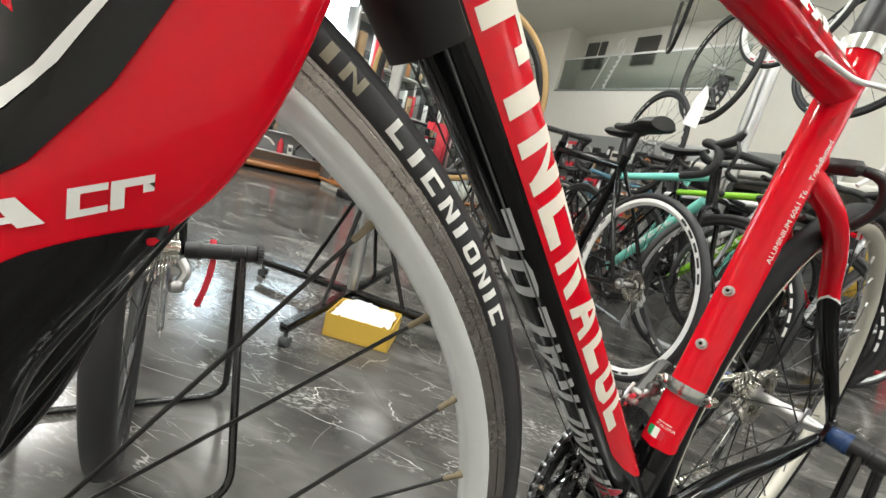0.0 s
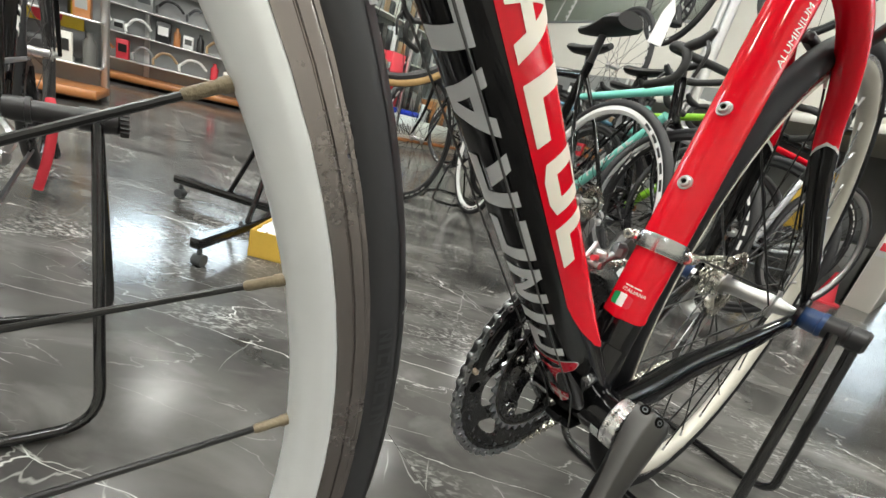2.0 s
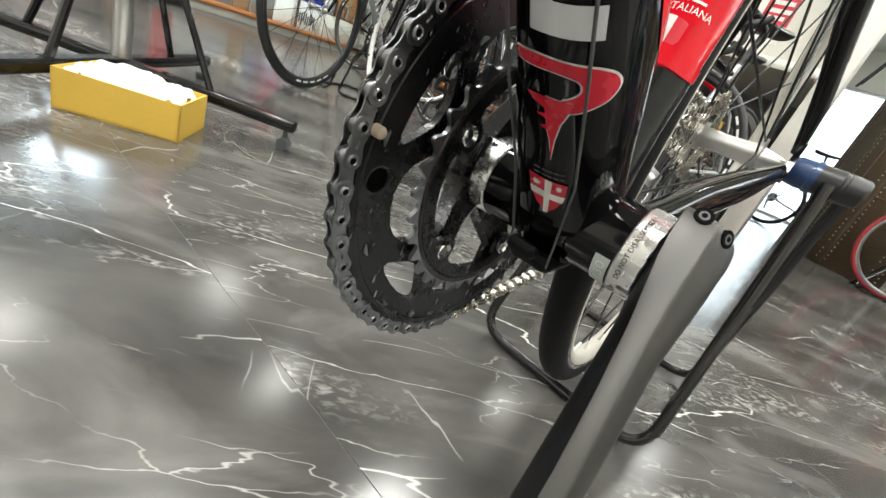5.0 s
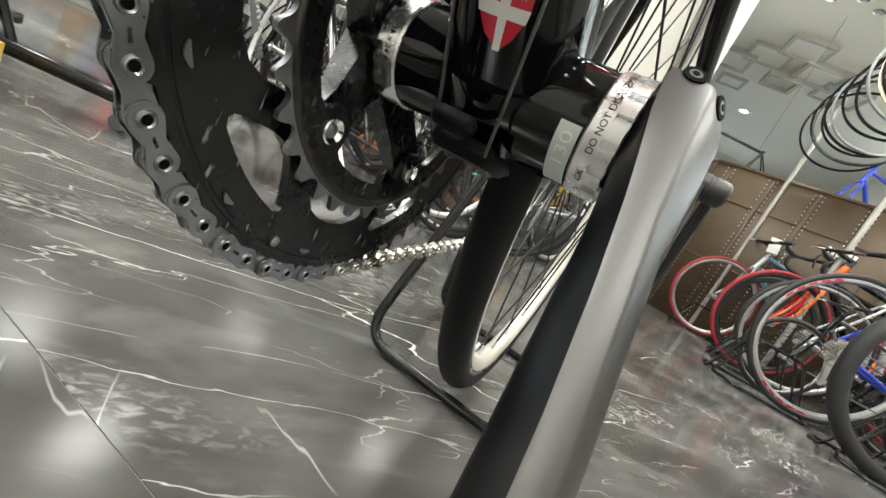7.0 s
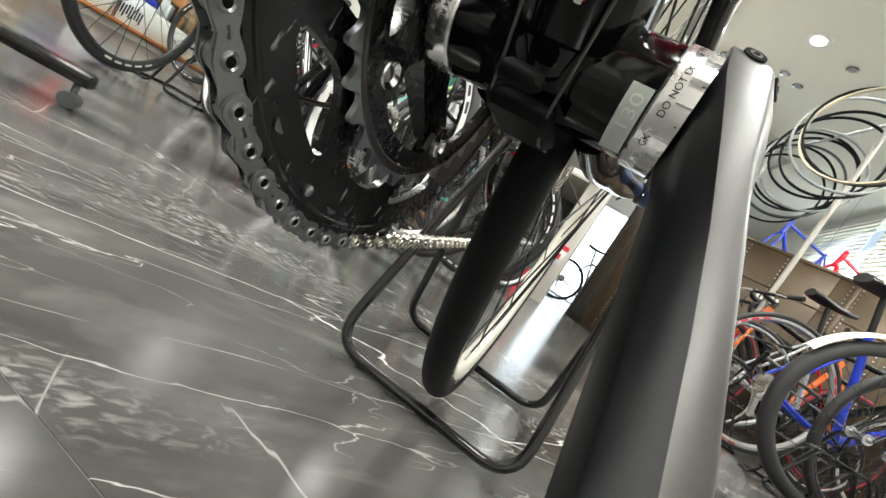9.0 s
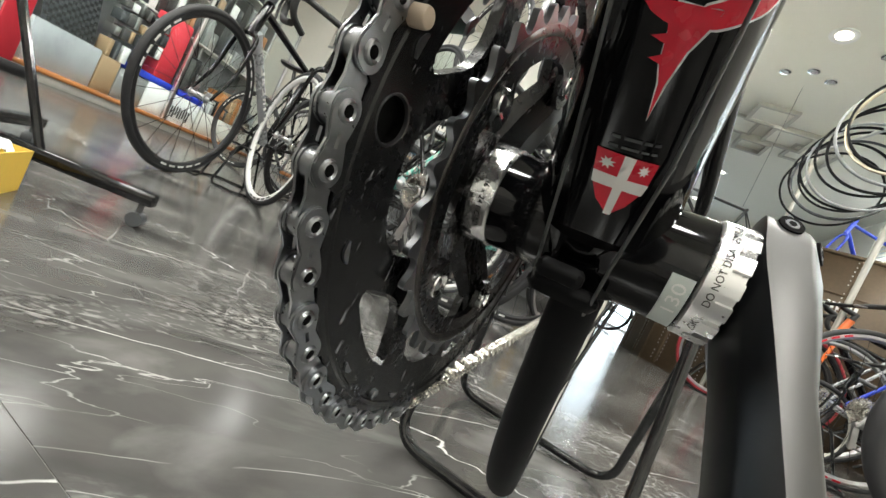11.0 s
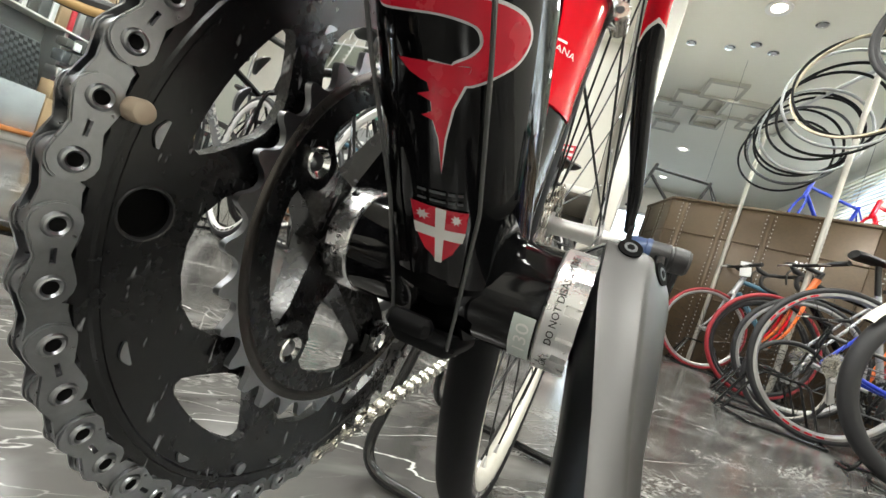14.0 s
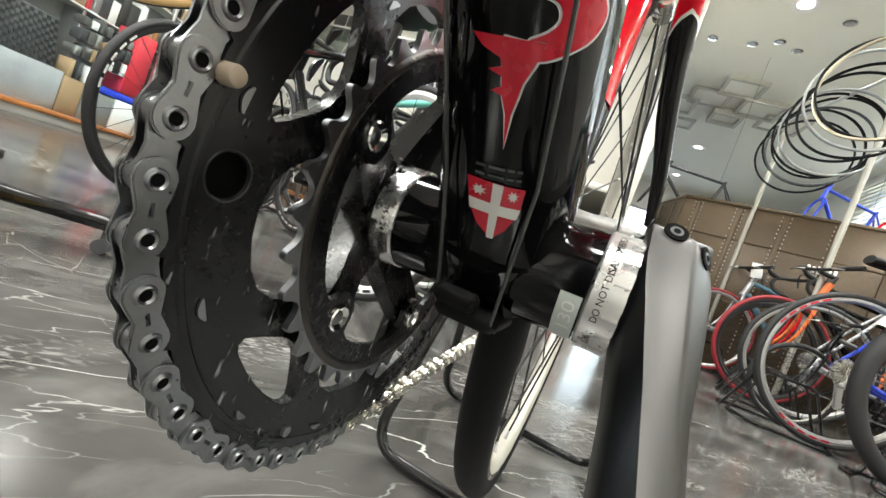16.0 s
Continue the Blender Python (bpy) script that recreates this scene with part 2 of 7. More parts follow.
# Near-black: paints the shade inside holes, and inks the cups' lettering.
HOLE_SHADE_INK = mat("hole_shade_ink", (0.003, 0.003, 0.003), 0.8, spec=0.05)
SPOKE = mat("black_spoke", (0.02, 0.02, 0.02), 0.35, metal=0.6, vary=0.3, scale=80)
CREAM_METAL = mat("tan_tinted_alloy", (0.40, 0.35, 0.26), 0.42, metal=0.8, vary=0.1, scale=40)
TAN_PIN = mat("tan_plastic", (0.36, 0.29, 0.22), 0.55)
BRASS = mat("worn_brass_nipple", (0.20, 0.165, 0.11), 0.5, metal=0.5, vary=0.45, scale=200, bump=0.4)
BLUE_PL = mat("blue_plastic", (0.012, 0.040, 0.125), 0.35, vary=0.15, scale=40, coat=0.3)
GREY_PL = mat("dark_grey_plastic", (0.06, 0.065, 0.07), 0.45, vary=0.15, scale=40)
PALE_PL = mat("pale_sticker", (0.55, 0.6, 0.58), 0.5, vary=0.05, scale=50)
STAND_BLK = mat("black_gloss_enamel", (0.006, 0.006, 0.0065), 0.16, vary=0.3, scale=50, spec=0.5)
CARD_Y = mat("yellow_cardboard", (0.62, 0.40, 0.06), 0.7, vary=0.1, scale=25, bump=0.1)
CARD = mat("brown_cardboard", (0.34, 0.23, 0.13), 0.8, vary=0.15, scale=25)
BAG = mat("clear_plastic_bag", (0.72, 0.73, 0.74), 0.3, vary=0.1, scale=60, bump=0.6)
WOOD = mat("orange_varnished_wood", (0.40, 0.16, 0.05), 0.35, vary=0.25, scale=25, coat=0.3)
BROWN = mat("brown_riveted_sheet", (0.074, 0.050, 0.028), 0.38, metal=0.35, vary=0.45, scale=12, bump=0.3)
WHITE_PT = mat("white_gloss_paint", (0.74, 0.74, 0.73), 0.3, vary=0.05, scale=20, coat=0.0)
SILVER_PT = mat("silver_gloss_paint", (0.46, 0.47, 0.49), 0.28, metal=0.5, vary=0.05, scale=20, coat=0.0)
MINT = mat("mint_paint", (0.20, 0.62, 0.53), 0.3, vary=0.05, scale=20, coat=0.0)
LIME = mat("lime_green_paint", (0.25, 0.55, 0.04), 0.3, vary=0.05, scale=20, coat=0.0)
BLUE_PT = mat("blue_gloss_paint", (0.02, 0.05, 0.5), 0.3, vary=0.05, scale=20, coat=0.0)
TEAL_PT = mat("steel_blue_paint", (0.09, 0.2, 0.28), 0.3, vary=0.08, scale=20, coat=0.0)
ORANGE_PT = mat("orange_paint", (0.7, 0.14, 0.02), 0.35, coat=0.4)
YELLOW_PT = mat("yellow_plastic", (0.7, 0.5, 0.03), 0.4)
CREAM_PL = mat("cream_mudguard", (0.7, 0.66, 0.52), 0.35, coat=0.3)
LEATHER = mat("black_saddle_cover", (0.015, 0.015, 0.015), 0.45, vary=0.2, scale=50, bump=0.2)
TAPE = mat("black_bar_tape", (0.02, 0.02, 0.02), 0.65, vary=0.2, scale=80, bump=0.3)
GREY_DK = mat("dark_grey_laminate", (0.09, 0.09, 0.085), 0.5, vary=0.1, scale=12)
GREY_MID = mat("grey_metal_sheet", (0.3, 0.31, 0.31), 0.45, metal=0.4, vary=0.1, scale=12)
COUNTER = mat("pale_laminate_top", (0.66, 0.65, 0.6), 0.4, vary=0.05, scale=12)
PAPER = mat("white_paper", (0.8, 0.8, 0.79), 0.8, vary=0.04)
PINK = mat("red_poster_ink", (0.6, 0.03, 0.05), 0.55, vary=0.1)
FOIL = mat("grey_plastic_film", (0.36, 0.38, 0.40), 0.3, vary=0.25, scale=22, bump=0.5)
CYAN = mat("cyan_packet", (0.03, 0.3, 0.5), 0.4)
GLASS = glass("clear_glass")
TINT = glass("grey_tinted_glass", (0.66, 0.72, 0.69), 0.22)
GLOW = mat("lamp_glow", (1.0, 0.93, 0.8), 0.5, emit=7.0)
SKYGLOW = mat("daylight_backdrop", (0.85, 0.92, 1.0), 0.9, emit=3.2)
SKYGLOW_HIGH = mat("open_sky_backdrop", (0.82, 0.91, 1.0), 0.9, emit=13.0)


# ---------------------------------------------------------------- mesh building
class Shape:
    """Gathers vertices and faces, then becomes one mesh."""

    def __init__(self):
        self.v, self.f = [], []

    def add(self, verts, faces):
        k = len(self.v)
        self.v += [tuple(p) for p in verts]
        self.f += [tuple(i + k for i in q) for q in faces]
        return self

    def tube(self, pts, r, seg=10, caps=True, squash=None):
        """A round bar along the points; r is a number or one radius each; squash flattens along a world axis (axis, factor)."""
        pts = [Vector(p) for p in pts]
        n = len(pts)
        rs = [r] * n if not hasattr(r, "__len__") else list(r)
        tang = [(pts[min(i + 1, n - 1)] - pts[max(i - 1, 0)]).normalized() for i in range(n)]
        ref = Vector((1, 0, 0)) if abs(tang[0].x) < 0.8 else Vector((0, 0, 1))
        u = (ref - tang[0] * ref.dot(tang[0])).normalized()
        verts = []
        for i in range(n):
            u = (u - tang[i] * u.dot(tang[i])).normalized()
            w = tang[i].cross(u)
            for k in range(seg):
                a = 2 * math.pi * k / seg
                o = u * math.cos(a) * rs[i] + w * math.sin(a) * rs[i]
                if squash:
                    o[squash[0]] *= squash[1]
                verts.append(pts[i] + o)
        faces = [(i * seg + k, i * seg + (k + 1) % seg, (i + 1) * seg + (k + 1) % seg, (i + 1) * seg + k) for i in range(n - 1) for k in range(seg)]
        if caps:
            faces += [tuple(reversed(range(seg))), tuple(range((n - 1) * seg, n * seg))]
        return self.add(verts, faces)

    def lathe(self, prof, seg=32, c=(0, 0, 0), close=False, arc=(0, 360)):
        """Turns (x, radius) pairs about the x axis through c; angle 0 is +y, 90 is +z."""
        full = arc[1] - arc[0] >= 360
        m = seg if full else seg + 1
        verts = []
        for x, r in prof:
            for k in range(m):
                a = radians(arc[0] + (arc[1] - arc[0]) * k / seg)
                verts.append((c[0] + x, c[1] + r * math.cos(a), c[2] + r * math.sin(a)))
        rows = len(prof) if close else len(prof) - 1
        faces = []
        for i in range(rows):
            j = (i + 1) % len(prof)
            for k in range(seg):
                k2 = (k + 1) % m
                faces.append((i * m + k, i * m + k2, j * m + k2, j * m + k))
        return self.add(verts, faces)

    def box(self, c, size, bev=0.0, m=None):
        """A block with chamfered upright and level edges."""
        hx, hy, hz = (s / 2 for s in size)
        b = min(bev, hx * 0.9, hy * 0.9, hz * 0.9)
        if b <= 0:
            vs = [(sx * hx, sy * hy, sz * hz) for sx in (-1, 1) for sy in (-1, 1) for sz in (-1, 1)]
            fs = [(0, 1, 3, 2), (4, 6, 7, 5), (0, 4, 5, 1), (2, 3, 7, 6), (0, 2, 6, 4), (1, 5, 7, 3)]
        else:
            ring = [(hx - b, -hy), (hx, -hy + b), (hx, hy - b), (hx - b, hy), (-hx + b, hy), (-hx, hy - b), (-hx, -hy + b), (-hx + b, -hy)]
            inner = [(math.copysign(abs(x) - b * 0.7, x), math.copysign(abs(y) - b * 0.7, y)) for x, y in ring]
            vs = [(x, y, -hz) for x, y in inner] + [(x, y, -hz + b) for x, y in ring] + [(x, y, hz - b) for x, y in ring] + [(x, y, hz) for x, y in inner]
            fs = [(r * 8 + k, r * 8 + (k + 1) % 8, r * 8 + 8 + (k + 1) % 8, r * 8 + 8 + k) for r in range(3) for k in range(8)]
            fs += [tuple(reversed(range(8))), tuple(range(24, 32))]
        mm = (Matrix.Translation(c) @ m) if m is not None else Matrix.Translation(c)
        return self.add([mm @ Vector(p) for p in vs], fs)

    def slab(self, outline, to3d, holes=(), chamfer=0.0):
        """A flat plate: outline and holes are loops of (a, b); to3d(a, b, side) gives the place for side 0 and 1."""
        bm = bmesh.new()
        loops = [outline, *holes]
        edges = []
        for lp in loops:
            vs = [bm.verts.new((a, b, 0)) for a, b in lp]
            edges += [bm.edges.new((vs[i], vs[(i + 1) % len(vs)])) for i in range(len(vs))]
        bmesh.ops.triangle_fill(bm, use_beauty=True, use_dissolve=False, edges=edges)
        bm.verts.index_update()
        co = [(v.co.x, v.co.y) for v in bm.verts]
        tri = [tuple(v.index for v in f.verts) for f in bm.faces]
        bm.free()
        k = len(co)
        self.add([to3d(a, b, 0) for a, b in co] + [to3d(a, b, 1) for a, b in co], tri + [tuple(i + k for i in reversed(q)) for q in tri])
        for lp in loops:
            q = len(lp)
            self.add([to3d(a, b, 0) for a, b in lp] + [to3d(a, b, 1) for a, b in lp], [(i, (i + 1) % q, q + (i + 1) % q, q + i) for i in range(q)])
        return self

    def moved(self, m):
        self.v = [tuple(m @ Vector(p)) for p in self.v]
        return self

    def mesh(self, name, material, sharp=38):
        me = bpy.data.meshes.new(name)
        me.from_pydata(self.v, [], self.f)
        me.validate()
        bm = bmesh.new()
        bm.from_mesh(me)
        bmesh.ops.remove_doubles(bm, verts=bm.verts, dist=1e-6)
        bmesh.ops.recalc_face_normals(bm, faces=bm.faces)
        bm.to_mesh(me)
        bm.free()
        me.shade_smooth()
        me.set_sharp_from_angle(angle=radians(sharp))
        me.materials.append(material)
        return me


def part(name, shape, material, parent=None, label="", sharp=38, at=None):
    """One mesh object under a thing or a part."""
    me = shape if isinstance(shape, bpy.types.Mesh) else shape.mesh(name, material, sharp)
    ob = new(name, me)
    if parent is not None:
        ob.parent = parent
    if at is not None:
        ob.matrix_basis = at
    if label:
        ob["label"] = label
    return ob


def thing(name, label, category, group="", at=None):
    ob = new(name)
    ob.empty_display_size = 0.05
    if at is not None:
        ob.matrix_basis = at
    return tagged(ob, label, category, group)


def solid(name, shape, material, label, category, group="", kind="", at=None, sharp=38):
    return tagged(part(name, shape, material, None, "", sharp, at), label, category, group, kind)


def spline(pts, n=8):
    """Catmull-Rom curve through the points."""
    p = [Vector(q) for q in pts]
    p = [p[0] * 2 - p[1]] + p + [p[-1] * 2 - p[-2]]
    out = []
    for i in range(1, len(p) - 2):
        for k in range(n):
            t = k / n
            out.append(0.5 * (2 * p[i] + (p[i + 1] - p[i - 1]) * t + (2 * p[i - 1] - 5 * p[i] + 4 * p[i + 1] - p[i + 2]) * t * t + (3 * p[i] - p[i - 1] - 3 * p[i + 1] + p[i + 2]) * t ** 3))
    return out + [p[-2]]


def bent(pts, r, n=6):
    """A path with rounded corners of radius about r."""
    p = [Vector(q) for q in pts]
    out = [p[0]]
    for a, b, c in zip(p, p[1:], p[2:]):
        u, w = (a - b), (c - b)
        d = min(r, u.length / 2, w.length / 2)
        s, e = b + u.normalized() * d, b + w.normalized() * d
        out += [s.lerp(b, t).lerp(b.lerp(e, t), t) for t in [k / n for k in range(n + 1)]]
    return out + [p[-1]]


def text_loops(words, size):
    """The built-in font's outlines of some words, as triangles in a plane, starting at 0, 0."""
    cu = bpy.data.curves.new("words", "FONT")
    cu.body, cu.size, cu.fill_mode, cu.resolution_u = words, size, "FRONT", 3
    ob = bpy.data.objects.new("words", cu)
    me = bpy.data.meshes.new_from_object(ob)
    verts, faces = [(v.co.x, v.co.y) for v in me.vertices], [tuple(p.vertices) for p in me.polygons]
    bpy.data.objects.remove(ob)
    bpy.data.meshes.remove(me)
    bpy.data.curves.remove(cu)
    return verts, faces


def wrapped(polys, place, step_a, step_b):
    """Flat polygons of (a, b), cut fine in both directions, laid on a curved surface by place(a, b)."""
    bm = bmesh.new()
    for poly in polys:
        bm.faces.new([bm.verts.new((a, b, 0)) for a, b in poly])
    lo = [min(v.co[i] for v in bm.verts) for i in (0, 1)]
    hi = [max(v.co[i] for v in bm.verts) for i in (0, 1)]
    for i, step in ((0, step_a), (1, step_b)):
        k = math.ceil(lo[i] / step) * step
        while k < hi[i]:
            co, no = [0, 0, 0], [0, 0, 0]
            co[i], no[i] = k, 1
            bmesh.ops.bisect_plane(bm, geom=bm.verts[:] + bm.edges[:] + bm.faces[:], plane_co=co, plane_no=no, dist=1e-7)
            k += step
    bmesh.ops.triangulate(bm, faces=bm.faces[:])
    bm.verts.index_update()
    s = Shape().add([place(v.co.x, v.co.y) for v in bm.verts], [tuple(v.index for v in f.verts) for f in bm.faces])
    bm.free()
    return s


def words_on(words, size, place):
    verts, faces = text_loops(words, size)
    return Shape().add([place(a, b) for a, b in verts], faces)


# ---------------------------------------------------------------- the red road bicycle
def lerp_table(table, s):
    for (a, va), (b, vb) in zip(table, table[1:]):
        if s <= b:
            t = max(0.0, min(1.0, (s - a) / (b - a)))
            t = t * t * (3 - 2 * t)
            return va + (vb - va) * t
    return table[-1][1]


BB = Vector((0, 0.004, 0.280))
DT_O, DT_D, DT_N = Vector((0, 0.006, 0.281)), Vector((0, -0.672, 0.7405)), Vector((0, 0.7405, 0.672))
DT_A = [(0, 0.0240), (0.05, 0.0240), (0.14, 0.0250), (0.4, 0.025), (0.64, 0.028)]
DT_B = [(0, 0.0255), (0.05, 0.0235), (0.14, 0.0205), (0.4, 0.0195), (0.64, 0.022)]
ST_O, ST_D, ST_N = Vector((-0.001, 0.0155, 0.280)), Vector((-0.014, 0.217, 0.976)), Vector((0, 0.976, -0.217))
ST_R = 0.0186


def down_tube_at(s, v, off=0.0):
    """A place on the down tube: s metres up from the bracket, v degrees round (0 left, 90 upper back, -90 lower front)."""
    c, q = math.cos(radians(v)), math.sin(radians(v))
    k = 2 / 2.35
    x = math.copysign(abs(c) ** k, c) * (lerp_table(DT_B, s) + off)
    n = math.copysign(abs(q) ** k, q) * (lerp_table(DT_A, s) + off)
    return DT_O + DT_D * s + DT_N * n + Vector((x, 0, 0))


def seat_tube_at(s, v, off=0.0, r=ST_R):
    """A place on the seat tube: v degrees round (0 left, -90 front, 90 back)."""
    return ST_O + ST_D * s + ST_N * (math.sin(radians(v)) * (r + off)) + Vector((math.cos(radians(v)) * (r + off), 0, 0))


def surface(fn, s_list, seg=40, caps=True):
    sh = Shape()
    n = len(s_list)
    sh.add([fn(s, 360 * k / seg) for s in s_list for k in range(seg)],
           [(i * seg + k, i * seg + (k + 1) % seg, (i + 1) * seg + (k + 1) % seg, (i + 1) * seg + k) for i in range(n - 1) for k in range(seg)]
           + ([tuple(reversed(range(seg))), tuple(range((n - 1) * seg, n * seg))] if caps else []))
    return sh


def strip(fn, rows, cols=18):
    """A patch between two angles that vary along the tube: rows of (s, from, to)."""
    verts = [fn(s, lo + (hi - lo) * k / cols) for s, lo, hi in rows for k in range(cols + 1)]
    m = cols + 1
    return Shape().add(verts, [(i * m + k, i * m + k + 1, (i + 1) * m + k + 1, (i + 1) * m + k) for i in range(len(rows) - 1) for k in range(cols)])


def steps(a, b, n):
    return [a + (b - a) * k / n for k in range(n + 1)]


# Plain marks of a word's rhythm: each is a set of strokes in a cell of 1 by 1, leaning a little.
MARKS = [
    [[(0, 0), (0.3, 0), (0.3, 1), (0, 1)], [(0.3, 0.72), (0.95, 0.72), (0.95, 1), (0.3, 1)], [(0.7, 0.42), (0.95, 0.42), (0.95, 0.72), (0.7, 0.72)]],
    [[(0.0, 0), (0.72, 0), (0.72, 1), (0.0, 1)]],
    [[(0, 0), (0.28, 0), (0.28, 1), (0, 1)], [(0.28, 0.75), (0.72, 0.05), (0.72, 0.4), (0.28, 1)], [(0.72, 0), (1, 0), (1, 1), (0.72, 1)]],
    [[(0, 0), (0.3, 0), (0.62, 1), (0.38, 1)], [(0.75, 0), (1.0, 0), (0.72, 1), (0.5, 1)], [(0.3, 0.2), (0.75, 0.2), (0.75, 0.42), (0.3, 0.42)]],
    [[(0, 0), (0.3, 0), (0.3, 1), (0, 1)], [(0.3, 0.74), (0.95, 0.74), (0.95, 1), (0.3, 1)], [(0.4, 0.6), (0.7, 0.0), (1, 0), (0.75, 0.6)]],
    [[(0, 0), (0.3, 0), (0.3, 1), (0, 1)], [(0.3, 0.76), (0.95, 0.76), (0.95, 1), (0.3, 1)], [(0.3, 0), (0.95, 0), (0.95, 0.24), (0.3, 0.24)]],
    [[(0, 0), (0.3, 0), (0.3, 1), (0, 1)], [(0.3, 0), (0.95, 0), (0.95, 0.26), (0.3, 0.26)]],
    [[(0, 0), (0.3, 0), (0.3, 1), (0, 1)], [(0.3, 0), (0.95, 0), (0.95, 0.26), (0.3, 0.26)]],
    [[(0, 0.1), (0.28, 0), (0.28, 1), (0, 0.9)], [(0.72, 0), (1, 0.1), (1, 0.9), (0.72, 1)], [(0.28, 0), (0.72, 0), (0.72, 0.24), (0.28, 0.24)], [(0.28, 0.76), (0.72, 0.76), (0.72, 1), (0.28, 1)]],
]


def word_marks(start, cell, gap, lo, hi, lean, order=(0, 1, 2, 5, 4, 3, 6, 8, 7)):
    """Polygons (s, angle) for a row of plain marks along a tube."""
    out, s = [], start
    for i in order:
        w = cell * (0.48 if i == 1 else 1.0)
        for poly in MARKS[i]:
            out.append([(s + a * w + lean * b, lo + (hi - lo) * b) for a, b in poly])
        s += w + gap
    return out


def road_bicycle():
    root = thing("road_bicycle", "red and black aluminium road bicycle held on a black rear-axle stand", "bicycle", at=pose(0.005, 0, 0))

    # frame
    frame_s = surface(down_tube_at, steps(-0.012, 0.645, 34), 44)
    frame = part("down_tube", frame_s, BLACK, root, "glossy black down tube with red upper face")
    rows = []
    for s in steps(0.080, 0.64, 44):
        k = max(0.0, min(1.0, (s - 0.080) / 0.075)) ** 0.55
        lo = 30 - 47 * k
        rows.append((s, lo, 180 - lo))
    part("red_panel", strip(lambda s, v: down_tube_at(s, v, 0.0004), rows, 30), RED, frame)
    lower = wrapped(word_marks(0.1045, 0.0322, 0.0078, -44, -101, 0.0015), lambda s, v: down_tube_at(s, v, 0.0005), 0.02, 7)
    part("lettering_block", lower, DECAL_S, frame, "silver-white lettering shapes on black")
    upper = [[(0.755 - s, v) for s, v in poly] for poly in word_marks(0.219, 0.0325, 0.0088, -9, 50, 0.0015)]
    part("lettering_block", wrapped(upper, lambda s, v: down_tube_at(s, v, 0.0008), 0.02, 7), CREAM_DECAL, frame, "cream lettering shapes on red")
    # sweeping red emblem on the lower front face
    emblem = [[(0.0565, -81.5), (0.066, -83), (0.0705, -86), (0.0715, -91), (0.0728, -86.5), (0.0752, -87), (0.0765, -93), (0.0775, -87.5), (0.0795, -88.5), (0.0815, -97), (0.0842, -104), (0.0842, -88), (0.0838, -75), (0.0835, -64), (0.0795, -68), (0.074, -75), (0.066, -79.5)],
              [(0.0795, -68), (0.0835, -64), (0.0838, -75), (0.0858, -64), (0.0882, -58), (0.0912, -60), (0.0930, -70), (0.0940, -84), (0.0942, -100), (0.0945, -118), (0.0972, -121), (0.0985, -100), (0.0982, -84), (0.0972, -66), (0.0955, -46), (0.0925, -31), (0.0885, -26), (0.0845, -33), (0.0820, -46)]]
    rim = [[(0.0560, -81.5), (0.066, -83.9), (0.0705, -86.6), (0.0800, -88.2), (0.0846, -88), (0.0838, -74), (0.0795, -66), (0.074, -73.5), (0.066, -78.3)],
           [(0.0790, -68), (0.0838, -76), (0.0860, -66), (0.0882, -60), (0.0910, -62), (0.0925, -71), (0.0935, -84), (0.0937, -100), (0.0940, -119), (0.0977, -122), (0.0990, -100), (0.0987, -84), (0.0977, -65), (0.0960, -44), (0.0929, -29), (0.0885, -23.5), (0.0841, -31), (0.0815, -45)]]
    def smooth(poly):
        ring = [Vector((a * 1000, b, 0)) for a, b in poly]
        k = len(ring)
        out = []
        for i in range(k):
            p0, p1, p2, p3 = ring[i - 1], ring[i], ring[(i + 1) % k], ring[(i + 2) % k]
            for t in (0.0, 0.25, 0.5, 0.75):
                q = 0.5 * ((2 * p1) + (p2 - p0) * t + (2 * p0 - 5 * p1 + 4 * p2 - p3) * t * t + (3 * p1 - p0 - 3 * p2 + p3) * t ** 3)
                out.append((q.x / 1000, q.y))
        return out
    emblem[1], rim[1] = smooth(emblem[1]), smooth(rim[1])
    part("emblem", wrapped(rim, lambda s, v: down_tube_at(s, v, 0.0003), 0.005, 6), DECAL_S, frame)
    part("emblem", wrapped(emblem, lambda s, v: down_tube_at(s, v, 0.0005), 0.005, 6), DECAL_R, frame, "sweeping red emblem with a fine silver outline")
    # heraldic shield: red with a white cross and two white stars
    wide = lambda polys: [[(s, -81.5 + (v + 81.5) * 1.2) for s, v in p] for p in polys]
    sh = [(0.0245, -83), (0.029, -89.5), (0.036, -94.5), (0.0455, -97), (0.0450, -81), (0.0445, -65.5), (0.036, -67.5), (0.029, -75)]
    part("shield_badge", wrapped(wide([sh]), lambda s, v: down_tube_at(s, v, 0.0005), 0.004, 5), DECAL_R, frame, "small red shield with white cross")
    cross = [[(0.0250, -85), (0.0452, -84.3), (0.0450, -78.4), (0.0250, -81.2)], [(0.0345, -94), (0.0385, -95), (0.0382, -84.5), (0.0343, -84.6)], [(0.0343, -79.9), (0.0380, -79.4), (0.0376, -67), (0.0338, -69)]]
    part("cross", wrapped(wide(cross), lambda s, v: down_tube_at(s, v, 0.0008), 0.004, 5), DECAL_W, frame)
    for v0 in (-90.2, -72.6):
        star = [[(0.0418 + r * math.cos(a) * 0.0020, v0 + r * math.sin(a) * 3.5) for a, r in [(k * math.pi / 8, 1 if k % 2 else 0.5) for k in range(16)]]]
        part("star", wrapped(wide(star), lambda s, v: down_tube_at(s, v, 0.0008), 0.01, 20), DECAL_W, frame)
